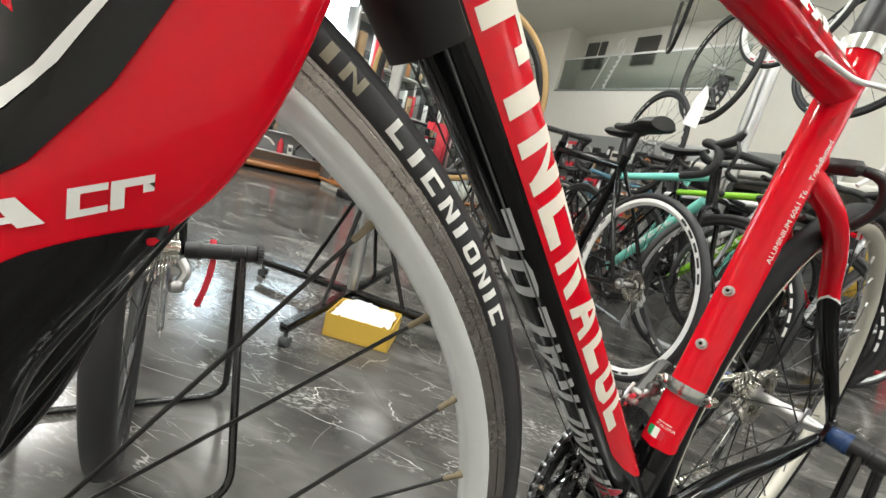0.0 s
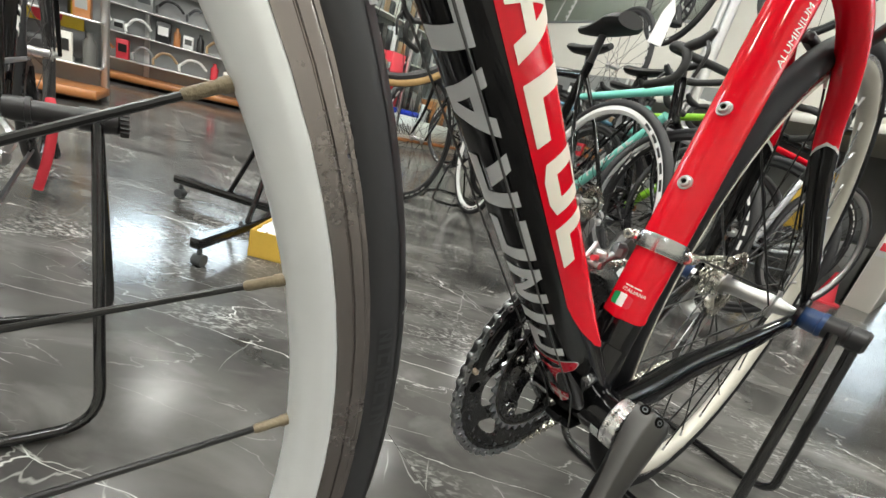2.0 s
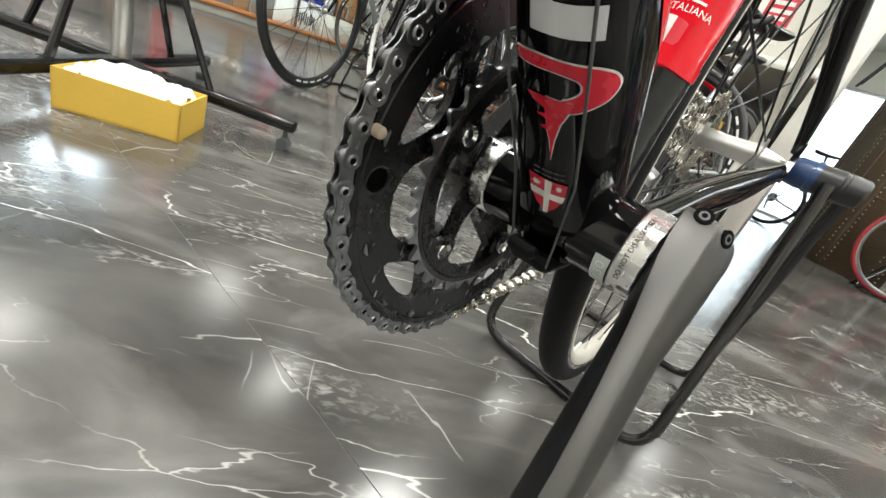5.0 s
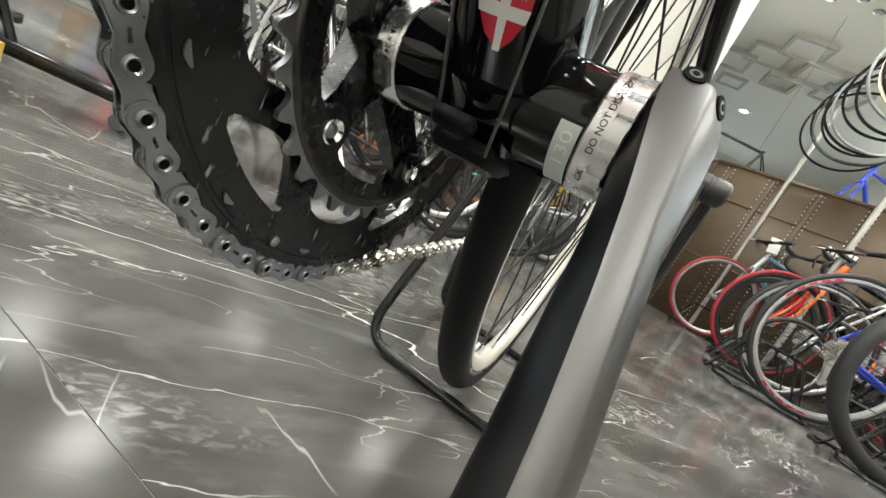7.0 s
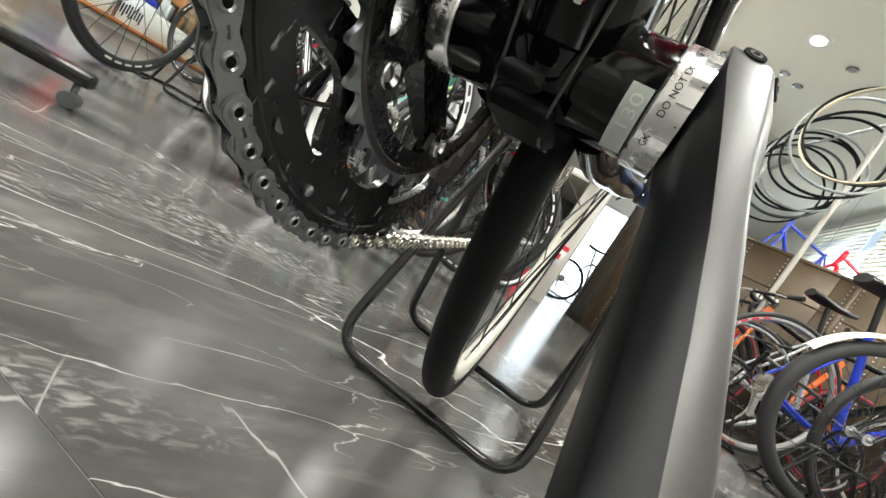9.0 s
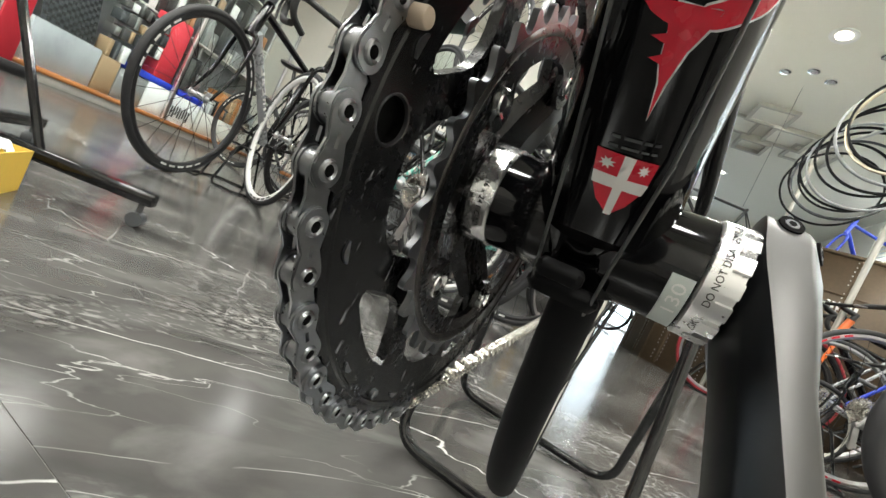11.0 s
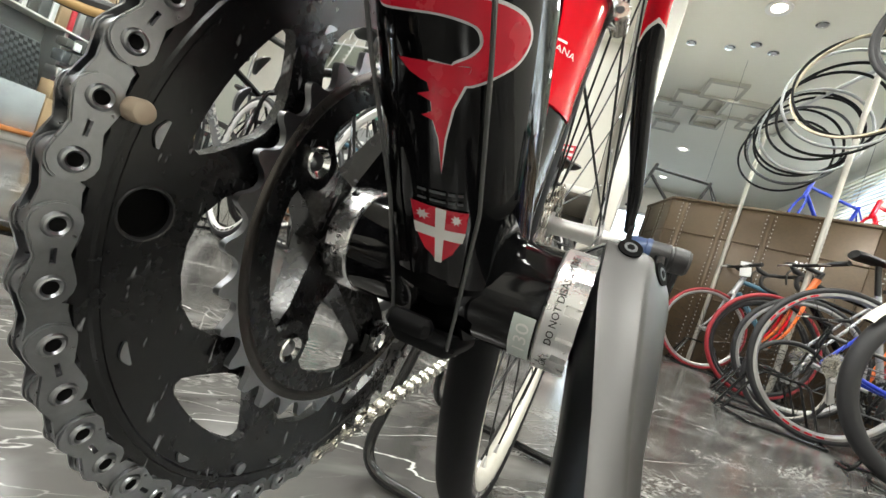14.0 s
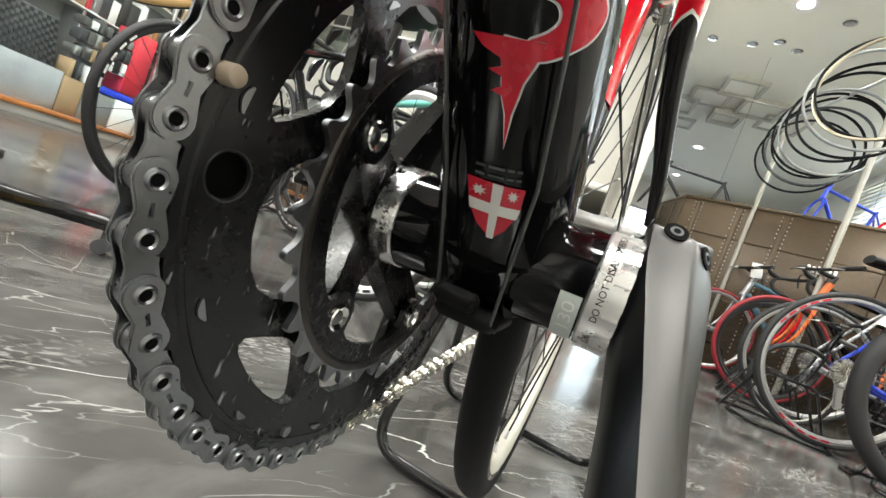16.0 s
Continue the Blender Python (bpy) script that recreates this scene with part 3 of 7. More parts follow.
    for s0, size in ((0.0495, 0.0026), (0.0468, 0.0022)):
        bars = [[(s0, v), (s0 + size * 0.35, v), (s0 + size * 0.35, v + w), (s0, v + w)] for v, w in ((-95, 5), (-88.5, 10), (-77, 5), (-70.5, 4))]
        part("small_print", wrapped(bars, lambda s, v: down_tube_at(s, v, 0.0004), 0.01, 5), GREY_PL, frame)
    clamp_off = lambda v: 0.013 if -140 < (v - 360 if v > 180 else v) < -22 else -0.003
    part("cable_clamp", surface(lambda s, v: down_tube_at(s, v, clamp_off(v)), [0.528, 0.532, 0.55, 0.551, 0.60, 0.605], 60), SATIN, frame, "black plastic clamp on the tube")

    # seat tube: red above, black below
    seat = part("seat_tube", surface(lambda s, v: seat_tube_at(s, v), steps(0.0860, 0.565, 24), 32), RED, root, "glossy red seat tube")
    part("seat_tube_foot", surface(lambda s, v: seat_tube_at(s, v, -0.0002 + 0.003 * max(0, 1 - s / 0.05)), steps(0.0, 0.0865, 8), 32), BLACK, seat)
    round_end = lambda k: math.sqrt(max(0.0, 1 - (k / 8) ** 2))
    part("red_tongue", strip(lambda s, v: seat_tube_at(s, v, 0.0006), [(0.0862 - 0.0105 * k / 8, -88 - 112 * round_end(k) - 3, -88 + 112 * round_end(k) + 3) for k in range(9)], 24), RED, seat)
    for s0 in (0.2045, 0.2695):
        c, out = seat_tube_at(s0, -90, 0.0), -ST_N
        m = Matrix.Translation(c) @ out.to_track_quat("X", "Z").to_matrix().to_4x4()
        bolt = part("bottle_bolt", Shape().lathe([(0, 0.0062), (0.0012, 0.0060), (0.0014, 0.0046), (0.0042, 0.0044), (0.0050, 0.0036), (0.0050, 0.0024), (0.0028, 0.0022), (0.0028, 0.0)], 20).moved(m), ALU_DULL, seat, "steel bottle-cage bolt")
        # Dark disc paints the shade at the bottom of the hex socket.
        part("socket", Shape().lathe([(0.0030, 0.0021), (0.0030, 0.0)], 6).moved(m), HOLE_SHADE_INK, bolt)
    def on_seat(s0, v0, flip=1):
        return lambda a, b: seat_tube_at(s0 + a, v0 + flip * b / ST_R * 57.3, 0.0003)
    part("tube_lettering", words_on("ALUMINIUM 6061 T6", 0.0094, on_seat(0.3125, -14, -1)), DECAL_W, seat, "small white printed words")
    part("tube_lettering", words_on("TripleButted", 0.0090, on_seat(0.4085, -14, -1)), DECAL_W, seat)
    part("tube_lettering", words_on("ITALIANA", 0.0048, lambda a, b: seat_tube_at(0.1010 + b, -104 + a / ST_R * 57.3, 0.0003)), DECAL_W, seat)
    part("small_print", wrapped([[(0.1060, v), (0.1072, v), (0.1072, v + w), (0.1060, v + w)] for v, w in ((-102, 12), (-88, 8), (-77, 20))], lambda s, v: seat_tube_at(s, v, 0.0003), 0.01, 6), DECAL_W, seat)
    for v0, v1, material in ((-125, -103, GREEN), (-103, -83, DECAL_W), (-83, -65, DECAL_R)):
        low = lambda v: 0.0815 + 0.0060 * ((v + 94) / 27) ** 2
        up = lambda v: 0.0985 - 0.0015 * ((v + 94) / 27) ** 2
        pts = [(low(v), v) for v in steps(v0, v1, 4)] + [(up(v), v) for v in reversed(steps(v0, v1, 4))]
        part("flag_badge", wrapped([pts], lambda s, v: seat_tube_at(s, v, 0.0004), 0.01, 6), material, seat)
    # front derailleur on its band clamp
    clamp = part("derailleur_clamp", surface(lambda s, v: seat_tube_at(s, v, 0.0036 - 0.0009 * (s < 0.1440 or s > 0.1540)), [0.1415, 0.1420, 0.1440, 0.1540, 0.1560, 0.1565], 40), CLAMP_ALU, root, "polished aluminium band clamp")
    for v0 in (26, 208):
        c = seat_tube_at(0.1490, v0, 0.0075)
        part("clamp_ear", Shape().tube([seat_tube_at(0.1490, v0, 0.001), c], [0.0062, 0.0052], 14), ALU, clamp)
        ear = part("clamp_bolt", Shape().tube([c - Vector((0, 0.008, 0)), c - Vector((0, 0.0072, 0)), c + Vector((0, 0.007, 0))], [0.0040, 0.0050, 0.0050], 18), BRIGHT_STEEL, clamp)
        part("socket", Shape().tube([c - Vector((0, 0.0084, 0)), c - Vector((0, 0.006, 0))], 0.0019, 6), GREY_PL, ear)
    cage = Shape()
    for dx in (-0.006, 0.006):
        arc = [(BB.y + 0.118 * math.cos(radians(a)), BB.z + 0.118 * math.sin(radians(a))) for a in steps(48, 92, 10)]
        inner = [(BB.y + 0.104 * math.cos(radians(a)), BB.z + 0.104 * math.sin(radians(a))) for a in reversed(steps(48, 92, 10))]
        cage.slab(arc + inner, lambda a, b, k, dx=dx: (-0.046 + dx + 0.0012 * k, a, b))
    part("derailleur_cage", cage, ALU, clamp)
    body = Shape().box((-0.033, 0.040, 0.408), (0.012, 0.018, 0.016), 0.004).box((-0.040, 0.026, 0.396), (0.010, 0.012, 0.020), 0.003)
    body.tube([(-0.030, 0.042, 0.412), (-0.042, 0.018, 0.388)], 0.0042, 12)
    part("derailleur_body", body, STEEL, clamp, "small grey derailleur body")
    link = Shape().box((-0.036, 0.014, 0.404), (0.014, 0.007, 0.007), 0.002).tube([(-0.030, 0.010, 0.394), (-0.046, 0.010, 0.394)], 0.0034, 12).tube([(-0.043, 0.014, 0.412), (-0.043, 0.004, 0.398)], 0.0022, 8)
    part("derailleur_link", link, ALU_DULL, clamp)
    for q in (0.388, 0.400):
        part("limit_screw", Shape().tube([(-0.036, 0.012, q), (-0.036, 0.004, q)], [0.0022, 0.0030], 10), PINK if q > 0.39 else ALU, clamp)

    # top tube, head tube, seat collar, post, saddle
    tt = Shape().tube(spline([(-0.007, 0.118, 0.781), (-0.005, 0.02, 0.783), (0, -0.2, 0.786), (0, -0.40, 0.79)], 8), [0.0205] * 25, 28, squash=(0, 0.86))
    top = part("top_tube", tt, RED, root, "red top tube with pale lettering shapes")
    tm = []
    for i, s0 in enumerate((0.03, -0.02, -0.07, -0.12)):
        tm += [[(s0 - a * 0.04, 8 + 44 * b) for a, b in poly] for poly in MARKS[(6, 4, 5, 3)[i]]]
    part("lettering_block", wrapped(tm, lambda y, v: Vector((math.cos(radians(v)) * 0.0177, y, 0.782 + math.sin(radians(v)) * 0.0206)), 0.02, 8), DECAL_W, top)
    part("junction", Shape().tube(spline([(-0.0078, 0.1225, 0.764), (-0.0081, 0.1278, 0.7875), (-0.0085, 0.1344, 0.8168)], 6), [0.0168, 0.0172, 0.0176, 0.018, 0.0184, 0.0188, 0.0191, 0.0193, 0.0195, 0.0195, 0.0195, 0.0194, 0.019], 28), RED, top)
    part("head_tube", Shape().tube([(0, -0.446, 0.715), (0, -0.43, 0.78), (0, -0.413, 0.85)], [0.0235, 0.021, 0.023], 28), RED, root)
    collar = part("seat_collar", Shape().tube([(-0.0086, 0.1345, 0.818), (-0.0088, 0.138, 0.834)], 0.0205, 28), ALU, root, "polished aluminium seat collar")
    part("collar_bolt", Shape().tube([(-0.019, 0.162, 0.826), (0.001, 0.162, 0.826)], 0.004, 12), ALU_DULL, collar)
    part("seatpost", Shape().tube(spline([(-0.0088, 0.138, 0.834), (-0.009, 0.15, 0.89), (-0.009, 0.168, 0.98)], 5), [0.0155, 0.0165, 0.0162, 0.0155, 0.015, 0.0145, 0.0145, 0.0145, 0.0145, 0.0145, 0.0145], 24), SATIN, root, "black carbon seatpost")
    saddle_shape(root, 0.17, 0.985, LEATHER)
    part("cable_housing", Shape().tube(spline([(0.021, -0.03, 0.765), (0.022, 0.06, 0.772), (0.028, 0.12, 0.782), (0.034, 0.18, 0.786), (0.034, 0.225, 0.772), (0.026, 0.25, 0.73), (0.012, 0.235, 0.70)], 8), 0.0026, 10), WHITE_PT, root, "white brake cable housing")

    # bottom bracket shell, cups and sticker
    shell = part("bracket_shell", Shape().lathe([(-0.0375, 0.0180), (-0.0375, 0.0208), (-0.02, 0.0210), (0.02, 0.0210), (0.0375, 0.0208), (0.0375, 0.0180)], 48, BB), BLACK, root, "glossy black bottom bracket shell")
    part("weld_fillet", Shape().tube([BB, BB + DT_D * 0.012], [0.0222, 0.0250], 32).tube([BB, BB + ST_D * 0.05 + Vector((0, 0.008, 0))], [0.0215, 0.0186], 28), BLACK, shell)
    for side in (-1, 1):
        nx = 0.0440
        prof = [(0.0378, 0.0190), (0.0378, 0.0212), (0.0386, 0.0220), (nx, 0.0220)]
        cup = Shape().lathe([(side * x, r) for x, r in prof], 48, BB)
        for k in range(16):
            a0 = k * 22.5
            for arc, r, x1 in (((a0, a0 + 14), 0.0220, nx + 0.0052), ((a0 + 14, a0 + 22.5), 0.0196, nx + 0.0052)):
                cup.lathe([(side * nx, r), (side * x1, r), (side * x1, 0.014)], 4, BB, arc=arc)
                e = [radians(arc[0]), radians(arc[1])]
                if r > 0.021:
                    for a in e:
                        cup.add([(BB.x + side * x, BB.y + q * math.cos(a), BB.z + q * math.sin(a)) for x, q in ((nx, 0.0194), (nx, 0.0220), (nx + 0.0052, 0.0220), (nx + 0.0052, 0.0194))], [(0, 1, 2, 3)])
        cup.lathe([(side * nx, 0.0194), (side * nx, 0.0220)], 48, BB)
        ob = part("bearing_cup", cup, CUP, root, "polished aluminium bearing cup with notches", sharp=25)
        if side > 0:
            part("cup_lettering", words_on("DO NOT DISASSEMBLE", 0.0033, lambda a, b: BB + Vector((0.0432 - b, 0.0222 * math.cos(radians(209) - a / 0.0222), 0.0222 * math.sin(radians(209) - a / 0.0222)))), HOLE_SHADE_INK, ob, "black printed words")
            part("cup_lettering", words_on("GK", 0.0033, lambda a, b: BB + Vector((0.0432 - b, 0.0222 * math.cos(radians(236) - a / 0.0222), 0.0222 * math.sin(radians(236) - a / 0.0222)))), HOLE_SHADE_INK, ob)
        else:
            part("cup_lettering", words_on("36 x 24 ROAD", 0.0033, lambda a, b: BB + Vector((-0.0430 + b, 0.0222 * math.cos(radians(176) + a / 0.0222), 0.0222 * math.sin(radians(176) + a / 0.0222)))), HOLE_SHADE_INK, ob)
    part("shell_sticker", Shape().lathe([(0.0296, 0.0212), (0.0370, 0.0212)], 12, BB, arc=(192, 262)), PALE_PL, shell, "pale embossed sticker")
    part("sticker_lettering", words_on("130", 0.0062, lambda a, b: BB + Vector((0.0356 - b, 0.0215 * math.cos(radians(234) - a / 0.0150), 0.0215 * math.sin(radians(234) - a / 0.0150)))), PAPER, shell)
    guide = Shape().box((0, 0.002, 0.2545), (0.027, 0.032, 0.008), 0.003).box((-0.002, -0.0205, 0.2600), (0.017, 0.007, 0.007), 0.002)
    part("cable_guide", guide, GUIDE, shell, "black plastic cable guide")
    for sx, v0 in ((-1, -116), (1, -56)):
        pts = [down_tube_at(s, v0 + (s - 0.03) * sx * 18, 0.004 if s > 0.06 else 0.0022) for s in steps(0.53, 0.045, 12)] + [Vector((sx * 0.0122, -0.0195, 0.2680)), Vector((sx * 0.0112, -0.0125, 0.2540)), Vector((sx * 0.010, 0.005, 0.2495)), Vector((sx * 0.009, 0.03, 0.255))]
        part("gear_cable", Shape().tube(pts, 0.00065, 8), CABLE, root)

    # chainstays and wishbone seat stays
    for side in (-1, 1):
        ch = spline([(side * 0.024, 0.02, 0.276), (side * 0.028, 0.075, 0.283), (side * 0.034, 0.16, 0.302), (side * 0.05, 0.27, 0.328), (side * 0.062, 0.36, 0.350)], 6)
        part("chain_stay", Shape().tube(ch, [lerp_table([(0, 0.0165), (0.35, 0.0182), (0.6, 0.0160), (1, 0.0100)], i / (len(ch) - 1)) for i in range(len(ch))], 24, squash=(0, 0.68)), BLACK, root)
        st = [(side * 0.005 - 0.007, 0.108, 0.690), (side * 0.017 - 0.007, 0.140, 0.674), (side * 0.0265 - 0.007, 0.181, 0.650), (side * 0.0285 - 0.0065, 0.231, 0.612), (side * 0.0280 - 0.006, 0.277, 0.563), (side * 0.040 - 0.004, 0.317, 0.492), (side * 0.056 - 0.001, 0.351, 0.424), (side * 0.0635, 0.378, 0.374)]
        cv = spline(st, 6)
        rad = [lerp_table([(0, 0.0140), (0.25, 0.0128), (0.55, 0.0115), (0.72, 0.0105), (0.85, 0.008), (1, 0.005)], i / (len(cv) - 1)) for i in range(len(cv))]
        cut = 26
        stay = part("seat_stay", Shape().tube(cv[:cut + 1], rad[:cut + 1], 24), RED, root, "curved red seat stay with black foot")
        part("stay_foot", Shape().tube(cv[cut - 1:], [r * 1.02 for r in rad[cut - 1:]], 24), BLACK, stay)
        nrm = Vector((side * 0.15, -0.95, 0.15)).normalized()
        acc = [0.0]
        for p, q in zip(cv, cv[1:]):
            acc.append(acc[-1] + (q - p).length)
        def on_stay(a, b, lift):
            d = min(max(acc[cut] + a, 0.0), acc[-1] - 1e-5)
            i = max(k for k in range(len(acc) - 1) if acc[k] <= d)
            f = (d - acc[i]) / (acc[i + 1] - acc[i])
            c, t0 = cv[i].lerp(cv[i + 1], f), (cv[i + 1] - cv[i]).normalized()
            e = (nrm - t0 * nrm.dot(t0)).normalized()
            w = t0.cross(e)
            return c + (e * math.cos(b) + w * math.sin(b)) * (rad[i] + (rad[i + 1] - rad[i]) * f + lift)
        part("stay_point", wrapped([[(0.006, -2.6), (-0.012, -1.55), (-0.026, -0.7), (-0.0335, 0), (-0.026, 0.7), (-0.012, 1.55), (0.006, 2.6)]], lambda a, b: on_stay(a, b, 0.0005), 0.006, 0.25), DECAL_W, stay)
        part("stay_point", wrapped([[(0.006, -2.6), (-0.008, -1.5), (-0.022, -0.66), (-0.029, 0), (-0.022, 0.66), (-0.008, 1.5), (0.006, 2.6)]], lambda a, b: on_stay(a, b, 0.0009), 0.006, 0.25), BLACK, stay)
        drop = Shape().slab([(0.345, 0.345), (0.36, 0.34), (0.395, 0.345), (0.402, 0.36), (0.392, 0.38), (0.372, 0.385), (0.355, 0.365)], lambda a, b, k, side=side: (side * (0.0625 + 0.006 * k), a, b))
        part("dropout", drop, BLACK, root)
    part("stay_bridge", Shape().tube(spline([(-0.007, 0.112, 0.716), (-0.007, 0.119, 0.709), (-0.007, 0.131, 0.70)], 4), [0.0120, 0.0135, 0.0145, 0.0150, 0.0155, 0.0155, 0.0155, 0.015, 0.014], 20, squash=(0, 1.1)), RED, root)
    part("bridge_nut", Shape().tube([(0.001, 0.128, 0.672), (0.001, 0.116, 0.668)], [0.0075, 0.0065], 18), ALU_DULL, root)
    brake = Shape().box((0, 0.185, 0.712), (0.05, 0.018, 0.018), 0.006)
    for side in (-1, 1):
        brake.tube(spline([(side * 0.01, 0.195, 0.715), (side * 0.04, 0.20, 0.705), (side * 0.045, 0.21, 0.675), (side * 0.026, 0.222, 0.650)], 5), 0.006, 10)
        brake.box((side * 0.0185, 0.225, 0.648), (0.01, 0.045, 0.012), 0.003)
    part("rear_brake", brake, SATIN, root, "black dual-pivot brake caliper")

    # wheels
    front = Matrix.Translation((-0.010, -0.584, 0.347)) @ pose(0, 0, 0, 0, 0, -7.0)
    main_wheel(root, "front_wheel", front, RIM_GREY, rear=False)
    main_wheel(root, "rear_wheel", Matrix.Translation((0, 0.383, 0.358)), PALE_RIM, rear=True)
    fork_of(root)
    drivetrain(root)
    handlebar_of(root, (0, -0.395, 0.93))
    return root


def saddle_shape(root, y, z, material, parent_name="saddle"):
    rows = []
    for t in steps(0, 1, 14):
        yy = y + 0.12 - 0.27 * t
        w = 0.068 * (1 - t) ** 0.9 + 0.019 if t > 0.12 else 0.05 + 0.3 * t
        h = 0.016 + 0.012 * (1 - t)
        zz = z + 0.012 * (2 * t - 1) ** 2
        rows.append([(w * math.cos(a), yy, zz + h * (math.sin(a) if math.sin(a) > 0 else 0.7 * math.sin(a))) for a in [2 * math.pi * k / 16 for k in range(16)]])
    s = Shape()
    s.add([p for r in rows for p in r], [(i * 16 + k, i * 16 + (k + 1) % 16, i * 16 + 16 + (k + 1) % 16, i * 16 + 16 + k) for i in range(14) for k in range(16)] + [tuple(range(16)), tuple(range(14 * 16, 15 * 16))])
    ob = part(parent_name, s, material, root)
    rails = Shape()
    for sx in (-1, 1):
        rails.tube(spline([(sx * 0.01, y - 0.12, z + 0.0), (sx * 0.02, y - 0.06, z - 0.03), (sx * 0.022, y + 0.04, z - 0.032), (sx * 0.03, y + 0.1, z - 0.005)], 5), 0.0035, 8)
    part("saddle_rails", rails, ALU_DULL, ob)
    return ob


def tyre_profile(R, r, wide=1.0):
    return [(r * wide * math.sin(radians(a)), R - r + r * math.cos(radians(a)) * 1.0) for a in range(-140, 141, 14)]


def main_wheel(root, name, at, rim_mat, rear):
    R = 0.3475 if not rear else 0.337
    k = R / 0.3475
    bed = 0.306 * k
    rim_p = [(0.0106, 0.3312), (0.0110, 0.3308), (0.0110, 0.3303), (0.0100, 0.3300), (0.0098, 0.3200), (0.0112, 0.3190), (0.0110, 0.3160), (0.0104, 0.3142), (0.0093, 0.3118), (0.0075, 0.3090), (0.0042, 0.3062), (0.0, 0.3055)]
    full = [(x, r * k) for x, r in rim_p] + [(-x, r * k) for x, r in reversed(rim_p[:-1])]
    wheel = part(name, Shape().lathe(full, 112, close=False), rim_mat, root, "road wheel with grey rim and black spokes", sharp=48, at=at)
    for side in (-1, 1):
        tr = [(side * 0.0107, 0.3313 * k), (side * 0.0114, 0.3309 * k), (side * 0.0114, 0.3296 * k), (side * 0.0111, 0.3293 * k), (side * 0.0113, 0.3288 * k), (side * 0.0112, 0.3258 * k), (side * 0.0105, 0.3254 * k), (side * 0.0105, 0.3251 * k), (side * 0.0112, 0.3247 * k), (side * 0.0110, 0.3196 * k), (side * 0.0103, 0.3192 * k)]
        part("brake_track", Shape().lathe(tr, 112), BRAKE_TRACK, wheel, sharp=20)
    part("tyre", Shape().lathe(tyre_profile(R, 0.0118 if not rear else 0.0138), 112), RUBBER if not rear else WORN_RUBBER, wheel, "black road tyre with pale sidewall lettering shapes")
    tread = [(x, r + 0.0006) for x, r in tyre_profile(R, 0.0118) if r > R - 0.0072]
    part("tread_band", Shape().lathe(tread, 112), mat("smooth_tread_rubber", (0.015, 0.0155, 0.017), 0.5, vary=0.2, scale=20), wheel) if not rear else None
    if not rear:
        # sidewall marks, raised and pale
        def on_side(a, rr, lift=0.0004):
            q = rr - (R - 0.0118)
            x = math.sqrt(max(0.0, 0.0118 ** 2 - q * q)) + lift
            return Vector((x, rr * math.cos(radians(a)), rr * math.sin(radians(a))))
        polys, a0 = [], 75.0
        for i in (2, 1, 5, 6, 3, 5, 6, 1, 2):
            w = 1.0 if i == 1 else 1.75
            polys += [[(a0 - a * w, R - 0.0138 + 0.0074 * b) for a, b in poly] for poly in MARKS[i]]
            a0 -= w + 0.55
        part("sidewall_mark", wrapped(polys, on_side, 0.8, 0.0025), mat("faded_sidewall_ink", (0.30, 0.27, 0.2), 0.6), wheel).name = "sidewall_lettering"
        polys, a0 = [], 53.5
        for i in (6, 1, 5, 2, 1, 8, 2, 1, 5):
            w = 1.0 if i == 1 else 1.85
            polys += [[(a0 - a * w, R - 0.0140 + 0.0080 * b) for a, b in poly] for poly in MARKS[i]]
            a0 -= w + 0.75
        part("sidewall_lettering", wrapped(polys, on_side, 0.8, 0.0025), DECAL_W, wheel)
        polys, a0 = [], 10.5
        for i in (2, 1, 5, 2, 5, 6, 1, 2):
            w = 0.5 if i == 1 else 0.85
            polys += [[(a0 - a * w, R - 0.0135 + 0.0052 * b) for a, b in poly] for poly in MARKS[i]]
            a0 -= w + 0.2
        part("embossed_lettering", wrapped(polys, lambda a, rr: on_side(a, rr, 0.0008), 0.5, 0.0025), mat("embossed_rubber", (0.024, 0.025, 0.027), 0.45), wheel)
        for a in (27.5, 11.0):
            part("wear_line", Shape().lathe([(x, r + 0.0009) for x, r in tread[len(tread) // 2:]], 2, arc=(a, a + 0.22)), GREY_MID, wheel)
    hub = [(-0.05, 0.006), (-0.048, 0.009), (-0.037, 0.011), (-0.036, 0.021), (-0.032, 0.021), (-0.03, 0.012), (0.0, 0.011), (0.03, 0.013), (0.032, 0.021), (0.036, 0.021), (0.037, 0.012), (0.05, 0.009), (0.06, 0.006)]
    part("hub", Shape().lathe(hub, 32), ALU_DULL, wheel, "dull aluminium hub")
    n = 28 if rear else 32
    for i in range(n):
        side = (1 if i % 2 else -1) if rear else (-1 if i % 2 else 1)
        a = (0.5 if rear else 2.9) + 360 / n * i
        ha = a + ((45 if (i // 2) % 2 else -45) if rear else -40)
        p0 = Vector((side * 0.034, 0.019 * math.cos(radians(ha)), 0.019 * math.sin(radians(ha))))
        p1 = Vector((0.0, bed * math.cos(radians(a)), bed * math.sin(radians(a))))
        d = (p1 - p0).normalized()
        sp = part("spoke", Shape().tube([p0, p1 - d * 0.011], 0.00115, 8), SPOKE, wheel)
        part("nipple", Shape().tube([p1 - d * 0.0125, p1 - d * 0.0115, p1 - d * 0.0035, p1 - d * 0.003, p1 + d * 0.004], [0.0013, 0.0018, 0.0018, 0.0022, 0.0022], 10), BRASS if not rear else ALU_DULL, sp)
    return wheel


